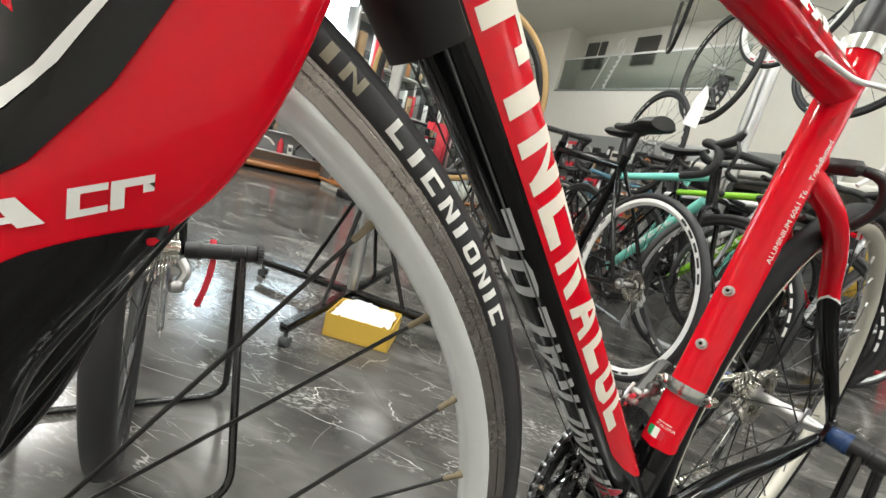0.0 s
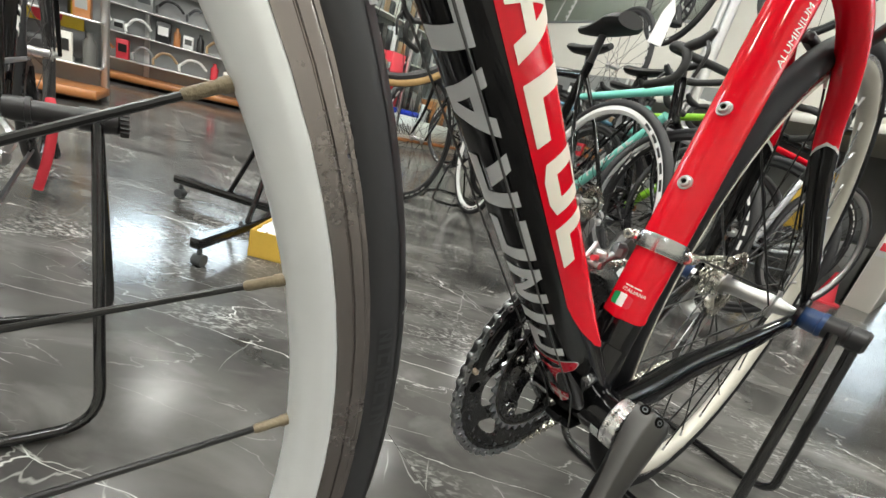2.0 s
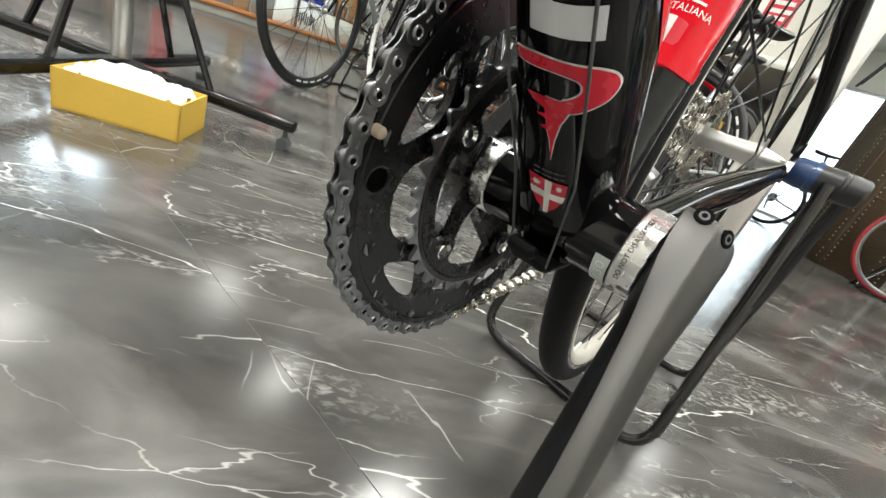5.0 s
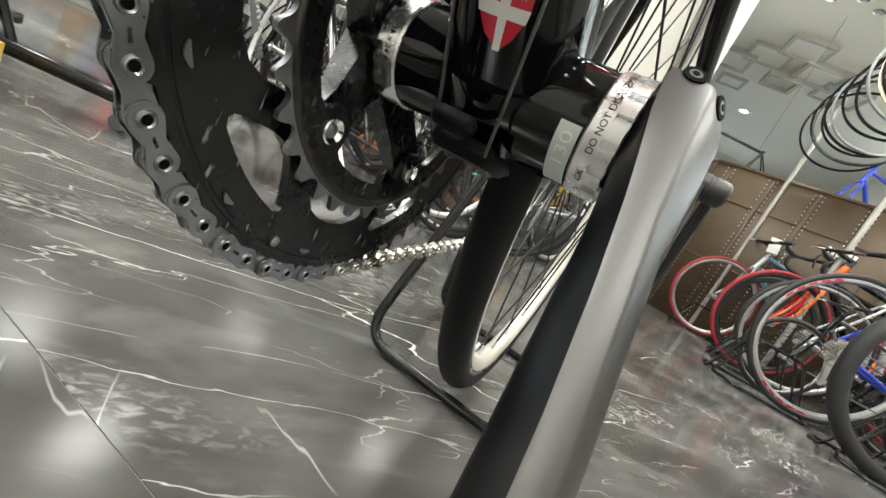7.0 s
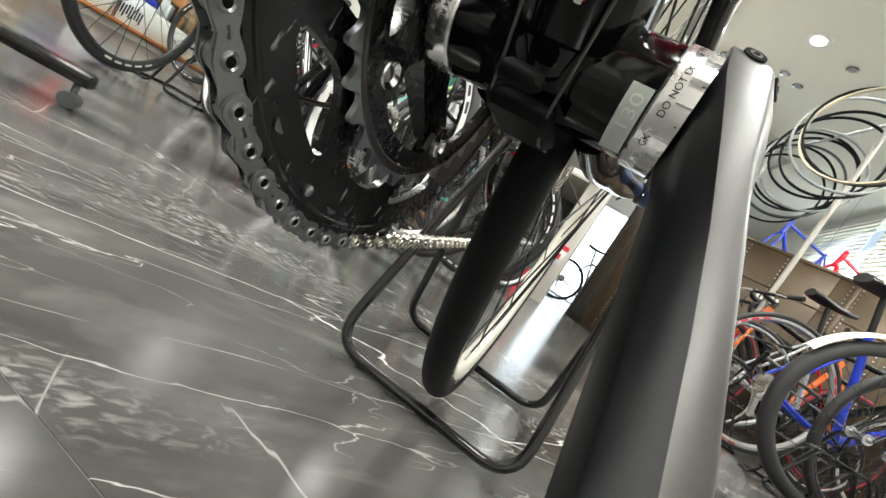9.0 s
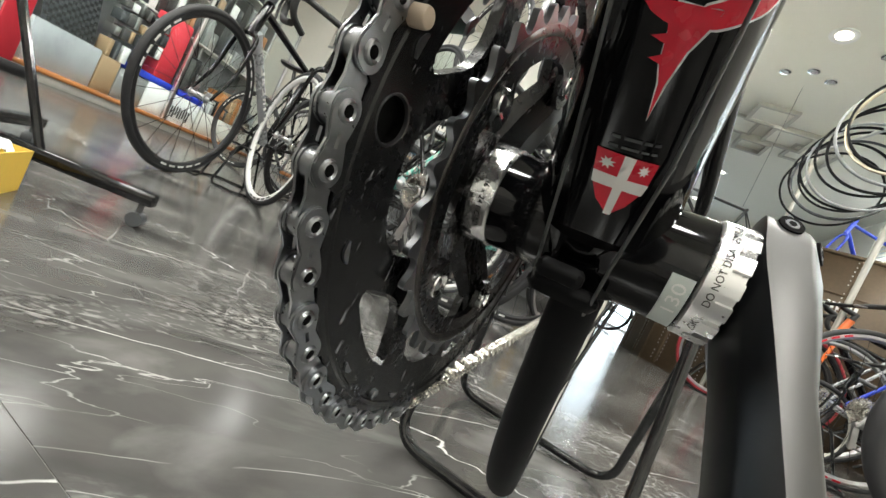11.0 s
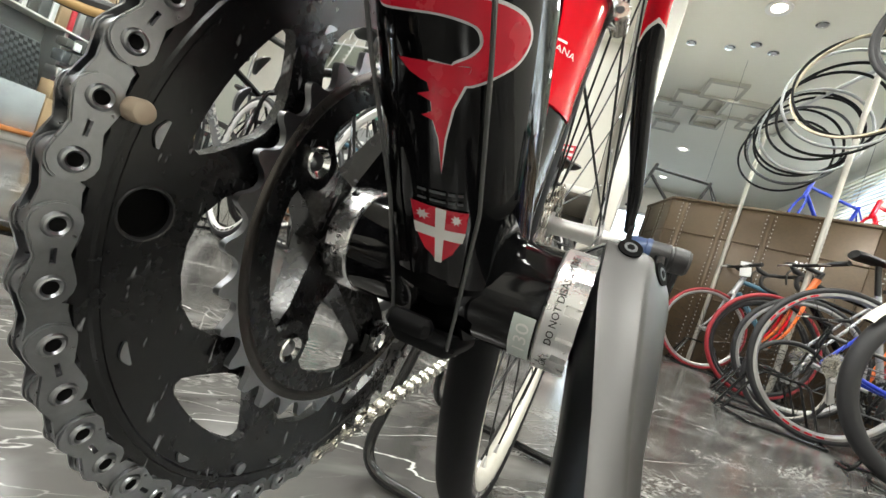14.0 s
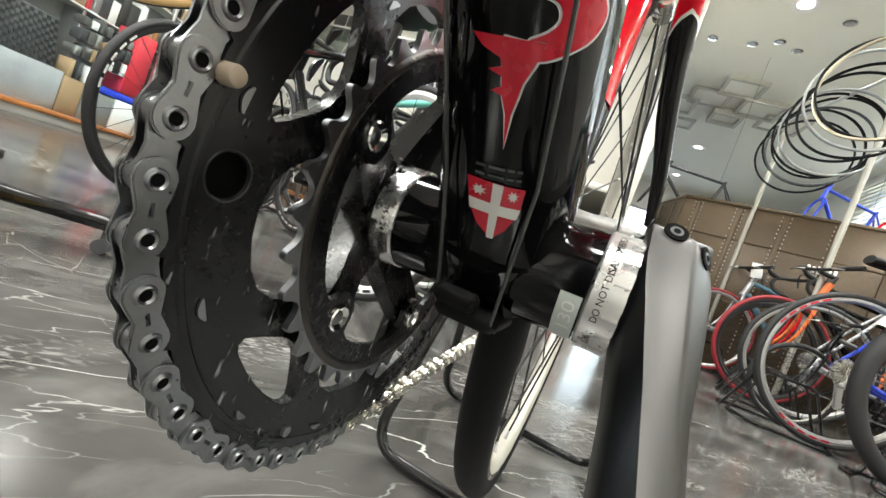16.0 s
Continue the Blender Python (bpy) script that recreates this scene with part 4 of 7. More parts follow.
def fork_of(root):
    turn = Matrix.Translation((0.0, -0.47, 0)) @ pose(0, 0, 0, 0, 0, -7.0) @ Matrix.Translation((0, 0.47, 0))
    crown = Shape().tube(spline([(0, -0.449, 0.712), (0, -0.452, 0.70), (0, -0.456, 0.688)], 4), [0.0235, 0.024, 0.0245, 0.025, 0.025, 0.025, 0.0245, 0.024, 0.023], 28).box((0, -0.455, 0.698), (0.075, 0.045, 0.032), 0.012)
    fork = part("fork", crown.moved(turn), RED, root, "red curved fork with black wave and white lettering shapes")
    edge = [(-0.412, 0.700, 0.022, 0.026), (-0.4135, 0.672, 0.028, 0.044), (-0.4187, 0.644, 0.032, 0.0505), (-0.4271, 0.613, 0.031, 0.052), (-0.4382, 0.588, 0.028, 0.0525), (-0.4502, 0.5725, 0.025, 0.053),
            (-0.4628, 0.554, 0.022, 0.0535), (-0.4772, 0.530, 0.0195, 0.0535), (-0.4836, 0.509, 0.018, 0.0535), (-0.503, 0.45, 0.0165, 0.053), (-0.54, 0.39, 0.012, 0.051), (-0.575, 0.349, 0.009, 0.050)]
    rear_edge = spline([(x, y, z) for y, z, hf, x in edge], 4)
    deep = [lerp_table([(i / 11, e[2]) for i, e in enumerate(edge)], k / (len(rear_edge) - 1)) for k in range(len(rear_edge))]
    n = len(rear_edge)
    spine = []
    for i in range(n):
        tang = (rear_edge[min(i + 1, n - 1)] - rear_edge[max(i - 1, 0)]).normalized()
        fore = Vector((0, -tang.z, tang.y)).normalized()
        fore = fore if fore.y < 0 else -fore
        spine.append((rear_edge[i] + fore * deep[i], fore))
    for side in (-1, 1):
        def blade(i0, i1, grow, name, material, seg=32, half=False):
            sh, rows = Shape(), []
            for i in range(i0, i1 + 1):
                c, fore = spine[i]
                hw, hf = 0.0118 - 0.004 * i / (n - 1) + grow, deep[i] + grow
                rows.append([Vector((side * c.x + hw * math.cos(radians(360 * k / seg)), c.y, c.z)) + fore * (hf * math.sin(radians(360 * k / seg))) for k in (range(seg) if not half else range(seg * 5 // 8, seg * 7 // 8 + 1))])
            if half:
                m = len(rows[0])
                sh.add([p for r in rows for p in r], [(i * m + k, i * m + k + 1, i * m + m + k + 1, i * m + m + k) for i in range(len(rows) - 1) for k in range(m - 1)])
                return part(name, sh.moved(turn), material, fork)
            sh.add([p for r in rows for p in r], [(i * seg + k, i * seg + (k + 1) % seg, (i + 1) * seg + (k + 1) % seg, (i + 1) * seg + k) for i in range(len(rows) - 1) for k in range(seg)] + [tuple(range(seg)), tuple(range((len(rows) - 1) * seg, len(rows) * seg))])
            return part(name, sh.moved(turn), material, fork)
        blade(0, 26, 0.0, "blade", RED)
        blade(25, n - 1, 0.0004, "blade_foot", BLACK)
        blade(21, 26, 0.0005, "blade_edge", BLACK, half=True)
        part("fork_tip", Shape().slab([(-0.575, 0.36), (-0.593, 0.36), (-0.598, 0.34), (-0.59, 0.325), (-0.572, 0.335)], lambda a, b, k, side=side: (side * (0.049 + 0.005 * k), a, b)).moved(turn), SATIN, fork)

    def on_blade(y, z, lift):
        best = min(range(n), key=lambda i: abs((Vector((0, y, z)) - Vector((0, spine[i][0].y, spine[i][0].z))).dot(Vector((0, -spine[i][1].z, spine[i][1].y)))))
        c, fore = spine[best]
        q = max(-0.999, min(0.999, ((y - c.y) * fore.y + (z - c.z) * fore.z) / deep[best]))
        return turn @ Vector((c.x + (0.0118 - 0.004 * best / (n - 1)) * math.sqrt(1 - q * q) + lift, y, z))
    low = [(-0.4478, 0.5757), (-0.4554, 0.5742), (-0.4611, 0.5727), (-0.4665, 0.5709), (-0.4717, 0.5687), (-0.4767, 0.5662), (-0.4815, 0.5628), (-0.490, 0.5570), (-0.498, 0.552), (-0.506, 0.543), (-0.508, 0.532), (-0.495, 0.524), (-0.4775, 0.5305), (-0.4625, 0.5545)]
    part("wave_stripe", wrapped([low], lambda y, z: on_blade(y, z, 0.0006), 0.004, 0.004), BLACK, fork)
    arc = [(-0.4440, 0.6480), (-0.4530, 0.6298), (-0.4576, 0.6198), (-0.4631, 0.6081), (-0.4678, 0.6012), (-0.4725, 0.5943), (-0.4771, 0.5875), (-0.4817, 0.5836), (-0.492, 0.580), (-0.498, 0.585), (-0.496, 0.605), (-0.488, 0.632), (-0.478, 0.655), (-0.468, 0.672), (-0.448, 0.668)]
    part("wave_stripe", wrapped([arc], lambda y, z: on_blade(y, z, 0.0006), 0.004, 0.004), BLACK, fork)
    line = [(-0.4545, 0.6450), (-0.4646, 0.6256), (-0.473, 0.610), (-0.4818, 0.598), (-0.491, 0.590), (-0.492, 0.5945), (-0.4819, 0.6026), (-0.4767, 0.6088), (-0.4674, 0.6245), (-0.4575, 0.6450)]
    part("wave_line", wrapped([line], lambda y, z: on_blade(y, z, 0.0009), 0.004, 0.004), DECAL_W, fork)
    marks = []
    for y0, w, i in ((-0.4925, 0.0190, 3), (-0.4699, 0.0078, 5), (-0.4620, 0.0088, 0)):
        for poly in MARKS[i]:
            marks.append([(y0 + a * w, 0.5705 + 0.0074 * b + 0.41 * (y0 + a * w + 0.4816)) for a, b in poly])
    part("lettering_block", wrapped(marks, lambda y, z: on_blade(y, z, 0.0008), 0.003, 0.003), DECAL_W, fork)
    caliper = Shape().box((0, -0.412, 0.70), (0.05, 0.02, 0.03), 0.006).tube([(0, -0.44, 0.70), (0, -0.40, 0.70)], 0.005, 12)
    part("front_brake", caliper.moved(turn), SATIN, fork)


def handlebar_of(root, c):
    x0, y0, z0 = c
    bar = part("handlebar", Shape().tube([(-0.2, y0, z0), (0.2, y0, z0)], 0.0135, 16), SATIN, root)
    part("stem", Shape().tube([(0, -0.40, 0.86), (0, -0.395, 0.925)], 0.017, 16).tube([(0, -0.395, 0.91), (0, y0, z0)], 0.016, 16), SATIN, root)
    for side in (-1, 1):
        part("bar_drop", Shape().tube(spline([(side * 0.2, y0, z0), (side * 0.205, y0 - 0.06, z0), (side * 0.21, y0 - 0.09, z0 - 0.04), (side * 0.21, y0 - 0.07, z0 - 0.1), (side * 0.21, y0 + 0.03, z0 - 0.13)], 6), 0.0155, 12), TAPE, bar)


def toothed(teeth, root_r, tip_r, phase=0.0):
    out = []
    for k in range(teeth):
        for f, r in ((0.0, root_r), (0.22, root_r), (0.36, (root_r + tip_r) / 2), (0.44, tip_r), (0.56, tip_r), (0.64, (root_r + tip_r) / 2), (0.78, root_r)):
            a = 2 * math.pi * (k + f) / teeth + phase
            out.append((r * math.cos(a), r * math.sin(a)))
    return out


def circle(c, r, n, flip=False):
    return [(c[0] + r * math.cos(2 * math.pi * k / n), c[1] + r * math.sin(2 * math.pi * k / n)) for k in range(n)]


ARM = 86.6
BOLTS = [ARM + 72 * k for k in range(5)]
PIN_R = 0.1075


def chain_link(outer):
    """One link of the bush roller chain, 12.7 mm long, along y; returns a mesh with steel and dark pin ends."""
    p, s = 0.0127, Shape()
    def plate(x0, x1, r, waist):
        loop = []
        for a in steps(70, 290, 10):
            loop.append((r * math.cos(radians(a)), r * math.sin(radians(a))))
        loop.append((p / 2, -waist))
        for a in steps(-110, 110, 10):
            loop.append((p + r * math.cos(radians(a)), r * math.sin(radians(a))))
        loop.append((p / 2, waist))
        slot = [(p / 2 - 0.0016, -0.0005), (p / 2 + 0.0016, -0.0005), (p / 2 + 0.0016, 0.0005), (p / 2 - 0.0016, 0.0005)]
        s.slab(loop, lambda a, b, k: (x0 + (x1 - x0) * k, a, b), holes=[slot] if outer else ())
    if outer:
        for sx in (-1, 1):
            plate(sx * 0.0022, sx * 0.0029, 0.0045, 0.0029)
            plate(sx * 0.0029, sx * 0.0032, 0.0042, 0.0026)
        for y in (0, p):
            s.lathe([(-0.0034, 0.0008), (-0.0034, 0.0021), (0.0033, 0.0026), (0.0039, 0.0023), (0.0041, 0.0019), (0.0036, 0.0014)], 16, (0, y, 0))
    else:
        for sx in (-1, 1):
            plate(sx * 0.0013, sx * 0.0021, 0.0043, 0.0032)
        for y in (0, p):
            s.lathe([(-0.0013, 0.0039), (0.0013, 0.0039)], 16, (0, y, 0))
    return s


def drivetrain(root):
    c = BB
    crank = part("crank_spindle", Shape().lathe([(-0.07, 0.012), (0.058, 0.012)], 24, c), ALU_DULL, root)

    def plate_to(x0, x1):
        return lambda a, b, k: (x0 + (x1 - x0) * k, c.y + a, c.z + b)

    # large chainring: toothed band with five inward tabs
    polar = lambda pts, a0: [(r * math.cos(radians(a0 + d)), r * math.sin(radians(a0 + d))) for d, r in pts]
    half = [(-31, 0.0465), (-27, 0.0490), (-24, 0.0540), (-22, 0.0600), (-20, 0.0665), (-16, 0.0738), (-11.5, 0.0785), (-6, 0.0808)]
    inner = []
    for b in BOLTS:
        inner += polar([(0, 0.0455)] + [(d + 36, r) for d, r in half] + [(36, 0.0813)] + [(36 - d, r) for d, r in reversed(half)], b)
    leaf = [(d, 0.0880) for d in steps(-12.5, 12.5, 8)] + [(14.2, 0.0868), (14.6, 0.0848), (13, 0.0815), (7, 0.0738), (4, 0.0717), (0, 0.0710), (-4, 0.0717), (-7, 0.0738), (-13, 0.0815), (-14.6, 0.0848), (-14.2, 0.0868)]
    relief = [(0.0918 * math.cos(radians(a)), 0.0918 * math.sin(radians(a))) for a in (184, 40)]
    holes = [inner] + [polar(leaf, b) for b in BOLTS] + [circle(p, 0.0062, 28) for p in relief]
    ring = Shape().slab(toothed(53, 0.1035, 0.1105), plate_to(-0.0472, -0.0432), holes=holes)
    big = part("large_chainring", ring, ANOD, crank, "black 53-tooth chainring", sharp=30)
    for p in relief:
        q = c + Vector((-0.0432, *p))
        # Shallow cup, blackened to paint in a deep hole's shade.
        hole = part("relief_hole", Shape().lathe([(-0.0002, 0.0061), (-0.0036, 0.0060), (-0.0037, 0.0)], 28, q), HOLE_SHADE_INK, big)
        part("hole_edge", Shape().lathe([(0.0000, 0.0065), (0.0003, 0.0063), (0.0002, 0.0059), (-0.0008, 0.0056)], 28, q), SATIN, hole)
    part("ring_step", Shape().lathe([(-0.0432, 0.1012), (-0.0426, 0.1006), (-0.0426, 0.0994), (-0.0432, 0.0988)], 96, c), ANOD, big)
    # shift pins, a chain-drop pin and ramps on the inner face
    for a, r in ((250, 0.0965), (320, 0.0965), (40, 0.0965)):
        q = c + Vector((-0.0432, r * math.cos(radians(a)), r * math.sin(radians(a))))
        part("shift_pin", Shape().lathe([(0, 0.0021), (0.0014, 0.0021), (0.0017, 0.0015), (0.0017, 0)], 14, q), STEEL, big)
    q = c + Vector((-0.0432, 0.1018 * math.cos(radians(172)), 0.1018 * math.sin(radians(172))))
    part("drop_pin", Shape().lathe([(0, 0.0025), (0.0036, 0.0025), (0.0043, 0.0022), (0.0047, 0.0014), (0.0048, 0)], 18, q), TAN_PIN, big, "tan chain-drop pin")
    for a, r, w in ((154, 0.0850, 2.2), (161, 0.0832, 2.6), (173, 0.0948, 2.0), (135, 0.0822, 2.0), (205, 0.0950, 2.0), (232, 0.0968, 1.6), (262, 0.0960, 1.8)):
        ramp = polar([(d, r + 0.0014 * math.cos(radians(90 * d / w))) for d in steps(-w, w, 6)] + [(d, r - 0.0006) for d in steps(w, -w, 6)], a)
        part("shift_ramp", Shape().slab(ramp, plate_to(-0.0434, -0.0425)), STEEL, big, "bright worn shifting ramp")
    # small chainring
    boss = [(-14, 0.0572), (-10.5, 0.0560), (-9, 0.0520), (-7, 0.0480), (-3.5, 0.0462), (0, 0.0458), (3.5, 0.0462), (7, 0.0480), (9, 0.0520), (10.5, 0.0560), (14, 0.0572)]
    inner = []
    for b in BOLTS:
        inner += polar(boss + [(d, 0.0574) for d in (20, 28, 36, 44, 52)], b)
    small = Shape().slab(circle((0, 0), 0.0690, 108), plate_to(-0.0402, -0.0376), holes=[inner])
    ring2 = part("small_chainring", small, ANOD, crank, "black 36-tooth chainring with bright tooth tips", sharp=30)
    part("ring_step", Shape().lathe([(-0.0375, 0.0690), (-0.0371, 0.0682), (-0.0368, 0.0668), (-0.0371, 0.0655), (-0.0377, 0.0648)], 108, c), WORN_SHEEN_EDGE, ring2, "worn shoulder, paler for the ceiling light's sheen")
    wave = []
    for k in range(36):
        for f, r in ((0.0, 0.0), (0.14, 0.1), (0.26, 0.36), (0.36, 0.78), (0.44, 0.97), (0.5, 1.0), (0.56, 0.97), (0.64, 0.78), (0.74, 0.36), (0.86, 0.1)):
            a = 2 * math.pi * (k + f) / 36 + 0.05
            wave.append(((0.0692 + 0.0056 * r) * math.cos(a), (0.0692 + 0.0056 * r) * math.sin(a)))
    part("worn_teeth", Shape().slab(wave, plate_to(-0.0397, -0.0374), holes=[circle((0, 0), 0.0688, 108)]), STEEL, ring2, sharp=50)
    # spider arms
    for b in BOLTS:
        u, w = Vector((0, math.cos(radians(b)), math.sin(radians(b)))), Vector((0, -math.sin(radians(b)), math.cos(radians(b))))
        arm = Shape()
        rows = []
        for r, h, x0, x1 in ((0.018, 0.0145, -0.062, -0.050), (0.032, 0.0112, -0.057, -0.0470), (0.046, 0.0108, -0.049, -0.0418), (0.056, 0.0106, -0.0431, -0.0404), (0.0635, 0.0072, -0.0431, -0.0404)):
            rows.append([c + u * r + w * h + Vector((x0, 0, 0)), c + u * r + w * h * 0.9 + Vector((x1, 0, 0)), c + u * r - w * h * 0.9 + Vector((x1, 0, 0)), c + u * r - w * h + Vector((x0, 0, 0))])
        arm.add([p for r in rows for p in r], [(i * 4 + k, i * 4 + (k + 1) % 4, i * 4 + 4 + (k + 1) % 4, i * 4 + 4 + k) for i in range(4) for k in range(4)] + [(0, 1, 2, 3), (16, 17, 18, 19)])
        part("spider_arm", arm, ANOD, crank)
        q = c + u * 0.0553
        bolt = part("chainring_bolt", Shape().lathe([(-0.0385, 0.0051), (-0.0365, 0.0050), (-0.0360, 0.0045), (-0.0367, 0.0034), (-0.0372, 0.0027)], 24, q), ALU, crank, "chrome chainring bolt")
        part("bolt_socket", Shape().lathe([(-0.0372, 0.0027), (-0.0366, 0.0019), (-0.0364, 0.0)], 16, q), STEEL, bolt)
    part("spider_hub", Shape().lathe([(-0.068, 0.010), (-0.068, 0.021), (-0.056, 0.023), (-0.0475, 0.0225), (-0.0475, 0.012)], 40, c), ANOD, crank)

    # crank arms: black inner shell and grey outer shell
    def arm_shape(sign, layers, angle):
        """layers: (x, inset); the arm points at the angle; sign mirrors in x."""
        sh, rows = Shape(), []
        for x, ins in layers:
            loop = []
            for a in steps(20, 160, 12):
                loop.append(((0.0212 - ins) * math.cos(radians(a)), (0.0245 - ins) * math.sin(radians(a))))
            loop += [(-0.0196 + ins, -0.02), (-0.0165 + ins, -0.06), (-0.0138 + ins, -0.12)]
            for a in steps(180, 360, 10):
                loop.append(((0.0138 - ins) * math.cos(radians(a)), -0.170 + (0.015 - ins) * math.sin(radians(a))))
            loop += [(0.0138 - ins, -0.12), (0.0165 - ins, -0.06), (0.0196 - ins, -0.02)]
            t = radians(angle + 90)
            rows.append([(sign * (x + 0.006 * max(0, -b) / 0.17), c.y + a * math.cos(t) - b * math.sin(t), c.z + a * math.sin(t) + b * math.cos(t)) for a, b in loop])
        m = len(rows[0])
        sh.add([p for r in rows for p in r], [(i * m + k, i * m + (k + 1) % m, i * m + m + (k + 1) % m, i * m + m + k) for i in range(len(rows) - 1) for k in range(m)] + [tuple(range(m)), tuple(range((len(rows) - 1) * m, len(rows) * m))])
        return sh
    def left_arm(black):
        t = radians(-40)
        stations = [0.0246, 0.0245, 0.0242, 0.0236, 0.0225, 0.0205, 0.018, 0.012, 0.004, -0.006, -0.02, -0.04, -0.07, -0.10, -0.13, -0.155, -0.17, -0.178, -0.183, -0.185]
        rows = []
        for b in stations:
            h = lerp_table([(-0.17, 0.0135), (-0.12, 0.0140), (-0.06, 0.0165), (0.0, 0.0212), (0.03, 0.0212)], b)
            if b > 0.006:
                h *= max(0.0, 1 - ((b - 0.006) / 0.0186) ** 9) ** 0.5
            if b < -0.17:
                h *= math.sqrt(max(0.0, 1 - ((-0.17 - b) / 0.0151) ** 2))
            xb = 0.0508 + 0.0072 * max(0.0, min(1.0, (0.022 - b) / 0.11))
            head = max(0.0, min(1.0, (b + 0.045) / 0.045))
            head = head * head * (3 - 2 * head)
            cap = max(0.0, (b - 0.010) / 0.0145)
            xb -= 0.0018 * head
            xo, xi = 0.0712 + 0.0038 * head - 0.0028 * cap ** 2, 0.0496 - 0.0018 * head
            if black:
                sec = [(xb, -h), (xb * 0.6 + xi * 0.4, -0.86 * h), (xi + 0.0008, -0.6 * h), (xi, -0.5 * h), (xi, 0.5 * h), (xi + 0.0008, 0.6 * h), (xb * 0.6 + xi * 0.4, 0.86 * h), (xb, h)]
            else:
                sec = [(xb, h)] + [(xb + (xo - xb) * f, q * h) for f, q in ((0.06, 1.0), (0.52, 0.93), (0.57, 0.91), (0.62, 0.87), (0.94, 0.32), (0.98, 0.22), (1.0, 0.12), (1.0, -0.12), (0.98, -0.22), (0.94, -0.32), (0.62, -0.87), (0.57, -0.91), (0.52, -0.93), (0.06, -1.0))] + [(xb, -h)]
            rows.append([(x + 0.104 * max(0, -b), c.y + a * math.cos(t) - b * math.sin(t), c.z + a * math.sin(t) + b * math.cos(t)) for x, a in sec])
        m = len(rows[0])
        return Shape().add([p for r in rows for p in r], [(i * m + k, i * m + k + 1, i * m + m + k + 1, i * m + m + k) for i in range(len(rows) - 1) for k in range(m - 1)])
    left = part("left_crank_arm", left_arm(False), CRANK_GREY, crank, "grey anodised crank arm with black inner side", sharp=40)
    part("inner_shell", left_arm(True), CRANK_BLACK, left, sharp=30)
    ta = radians(-40)
    ax_a, ax_b = Vector((0, math.cos(ta), math.sin(ta))), Vector((0, -math.sin(ta), math.cos(ta)))
    for x, b, a, nx, na in ((0.0566, 0.0190, -0.0205, 0.10, -0.995), (0.0684, 0.0182, -0.0138, 0.82, -0.57)):
        q = c + Vector((x, 0, 0)) + ax_a * a + ax_b * b
        nn = Vector((nx, 0, 0)) + ax_a * na
        # Flat dark disc painted as a counterbore's shade; nothing is cut.
        hole = part("pinch_bolt", Shape().tube([q - nn * 0.004, q + nn * 0.0004], 0.0040, 24), HOLE_SHADE_INK, left, "pinch bolt, its recess shaded by a flat dark disc")
        part("bolt_head", Shape().tube([q - nn * 0.003, q + nn * 0.0006], [0.0027, 0.0022], 20), GREY_PL, hole)
        part("socket", Shape().tube([q, q + nn * 0.0008], 0.0013, 6), HOLE_SHADE_INK, hole)
    # Dark disc painted as the shade of the pedal hole.
    part("pedal_hole", Shape().lathe([(0.0763, 0.0072), (0.0768, 0.0)], 20, c + Vector((0.0142, -0.170 * math.sin(radians(42)), -0.170 * math.cos(radians(42))))), HOLE_SHADE_INK, left)
    part("right_crank_arm", arm_shape(-1, [(0.052, 0.003), (0.055, 0.0), (0.064, 0.0), (0.070, 0.006)], 48.0), CRANK_GREY, crank, sharp=22)

    # cassette and rear derailleur
    hubc = Vector((0, 0.383, 0.358))
    for i, teeth in enumerate((25, 23, 21, 19, 17, 16, 15, 14, 13, 12)):
        r = teeth * 0.0127 / (2 * math.pi)
        x = -0.0235 - 0.0038 * i
        part("sprocket", Shape().slab([(hubc.y + a, hubc.z + b) for a, b in toothed(teeth, r - 0.002, r + 0.0035)], lambda a, b, k, x=x: (x - 0.0017 * k, a, b), holes=[circle((hubc.y, hubc.z), max(r - 0.013, 0.014), 24)]), BRIGHT_STEEL, root)
    part("freehub", Shape().lathe([(-0.062, 0.006), (-0.060, 0.0165), (-0.0225, 0.0165)], 24, hubc), ALU_DULL, root)
    jockey_up, jockey_lo = Vector((-0.04, 0.402, 0.288)), Vector((-0.040, 0.372, 0.232))
    mech = Shape().tube(spline([(-0.062, 0.39, 0.345), (-0.075, 0.402, 0.322), (-0.07, 0.408, 0.298), (-0.05, 0.404, 0.288)], 5), 0.011, 14)
    for dx in (-0.0055, 0.0045):
        mech.slab([(jockey_up.y - 0.012, jockey_up.z), (jockey_up.y + 0.004, jockey_up.z + 0.012), (jockey_up.y + 0.013, jockey_up.z), (jockey_lo.y + 0.01, jockey_lo.z - 0.006), (jockey_lo.y, jockey_lo.z - 0.011), (jockey_lo.y - 0.010, jockey_lo.z)], lambda a, b, k, dx=dx: (-0.04 + dx + 0.001 * k, a, b))
    rd = part("rear_derailleur", mech, ALU_DULL, root, "silver rear derailleur")
    for j in (jockey_up, jockey_lo):
        part("jockey_wheel", Shape().slab([(j.y + a, j.z + b) for a, b in toothed(11, 0.019, 0.0235)], lambda a, b, k: (-0.0412 + 0.0024 * k, a, b)), SATIN, rd)

    # chain: upper run, round the ring, lower run
    cog = 17 * 0.0127 / (2 * math.pi)
    def tangent_angle(c0, r0, c1, r1, upper):
        d = math.atan2(c1[1] - c0[1], c1[0] - c0[0])
        k = math.acos((r0 - r1) / math.hypot(c1[0] - c0[0], c1[1] - c0[1]))
        return d + k if upper else d - k
    rc, hc, jc = (c.y, c.z), (hubc.y, hubc.z), (jockey_lo.y, jockey_lo.z)
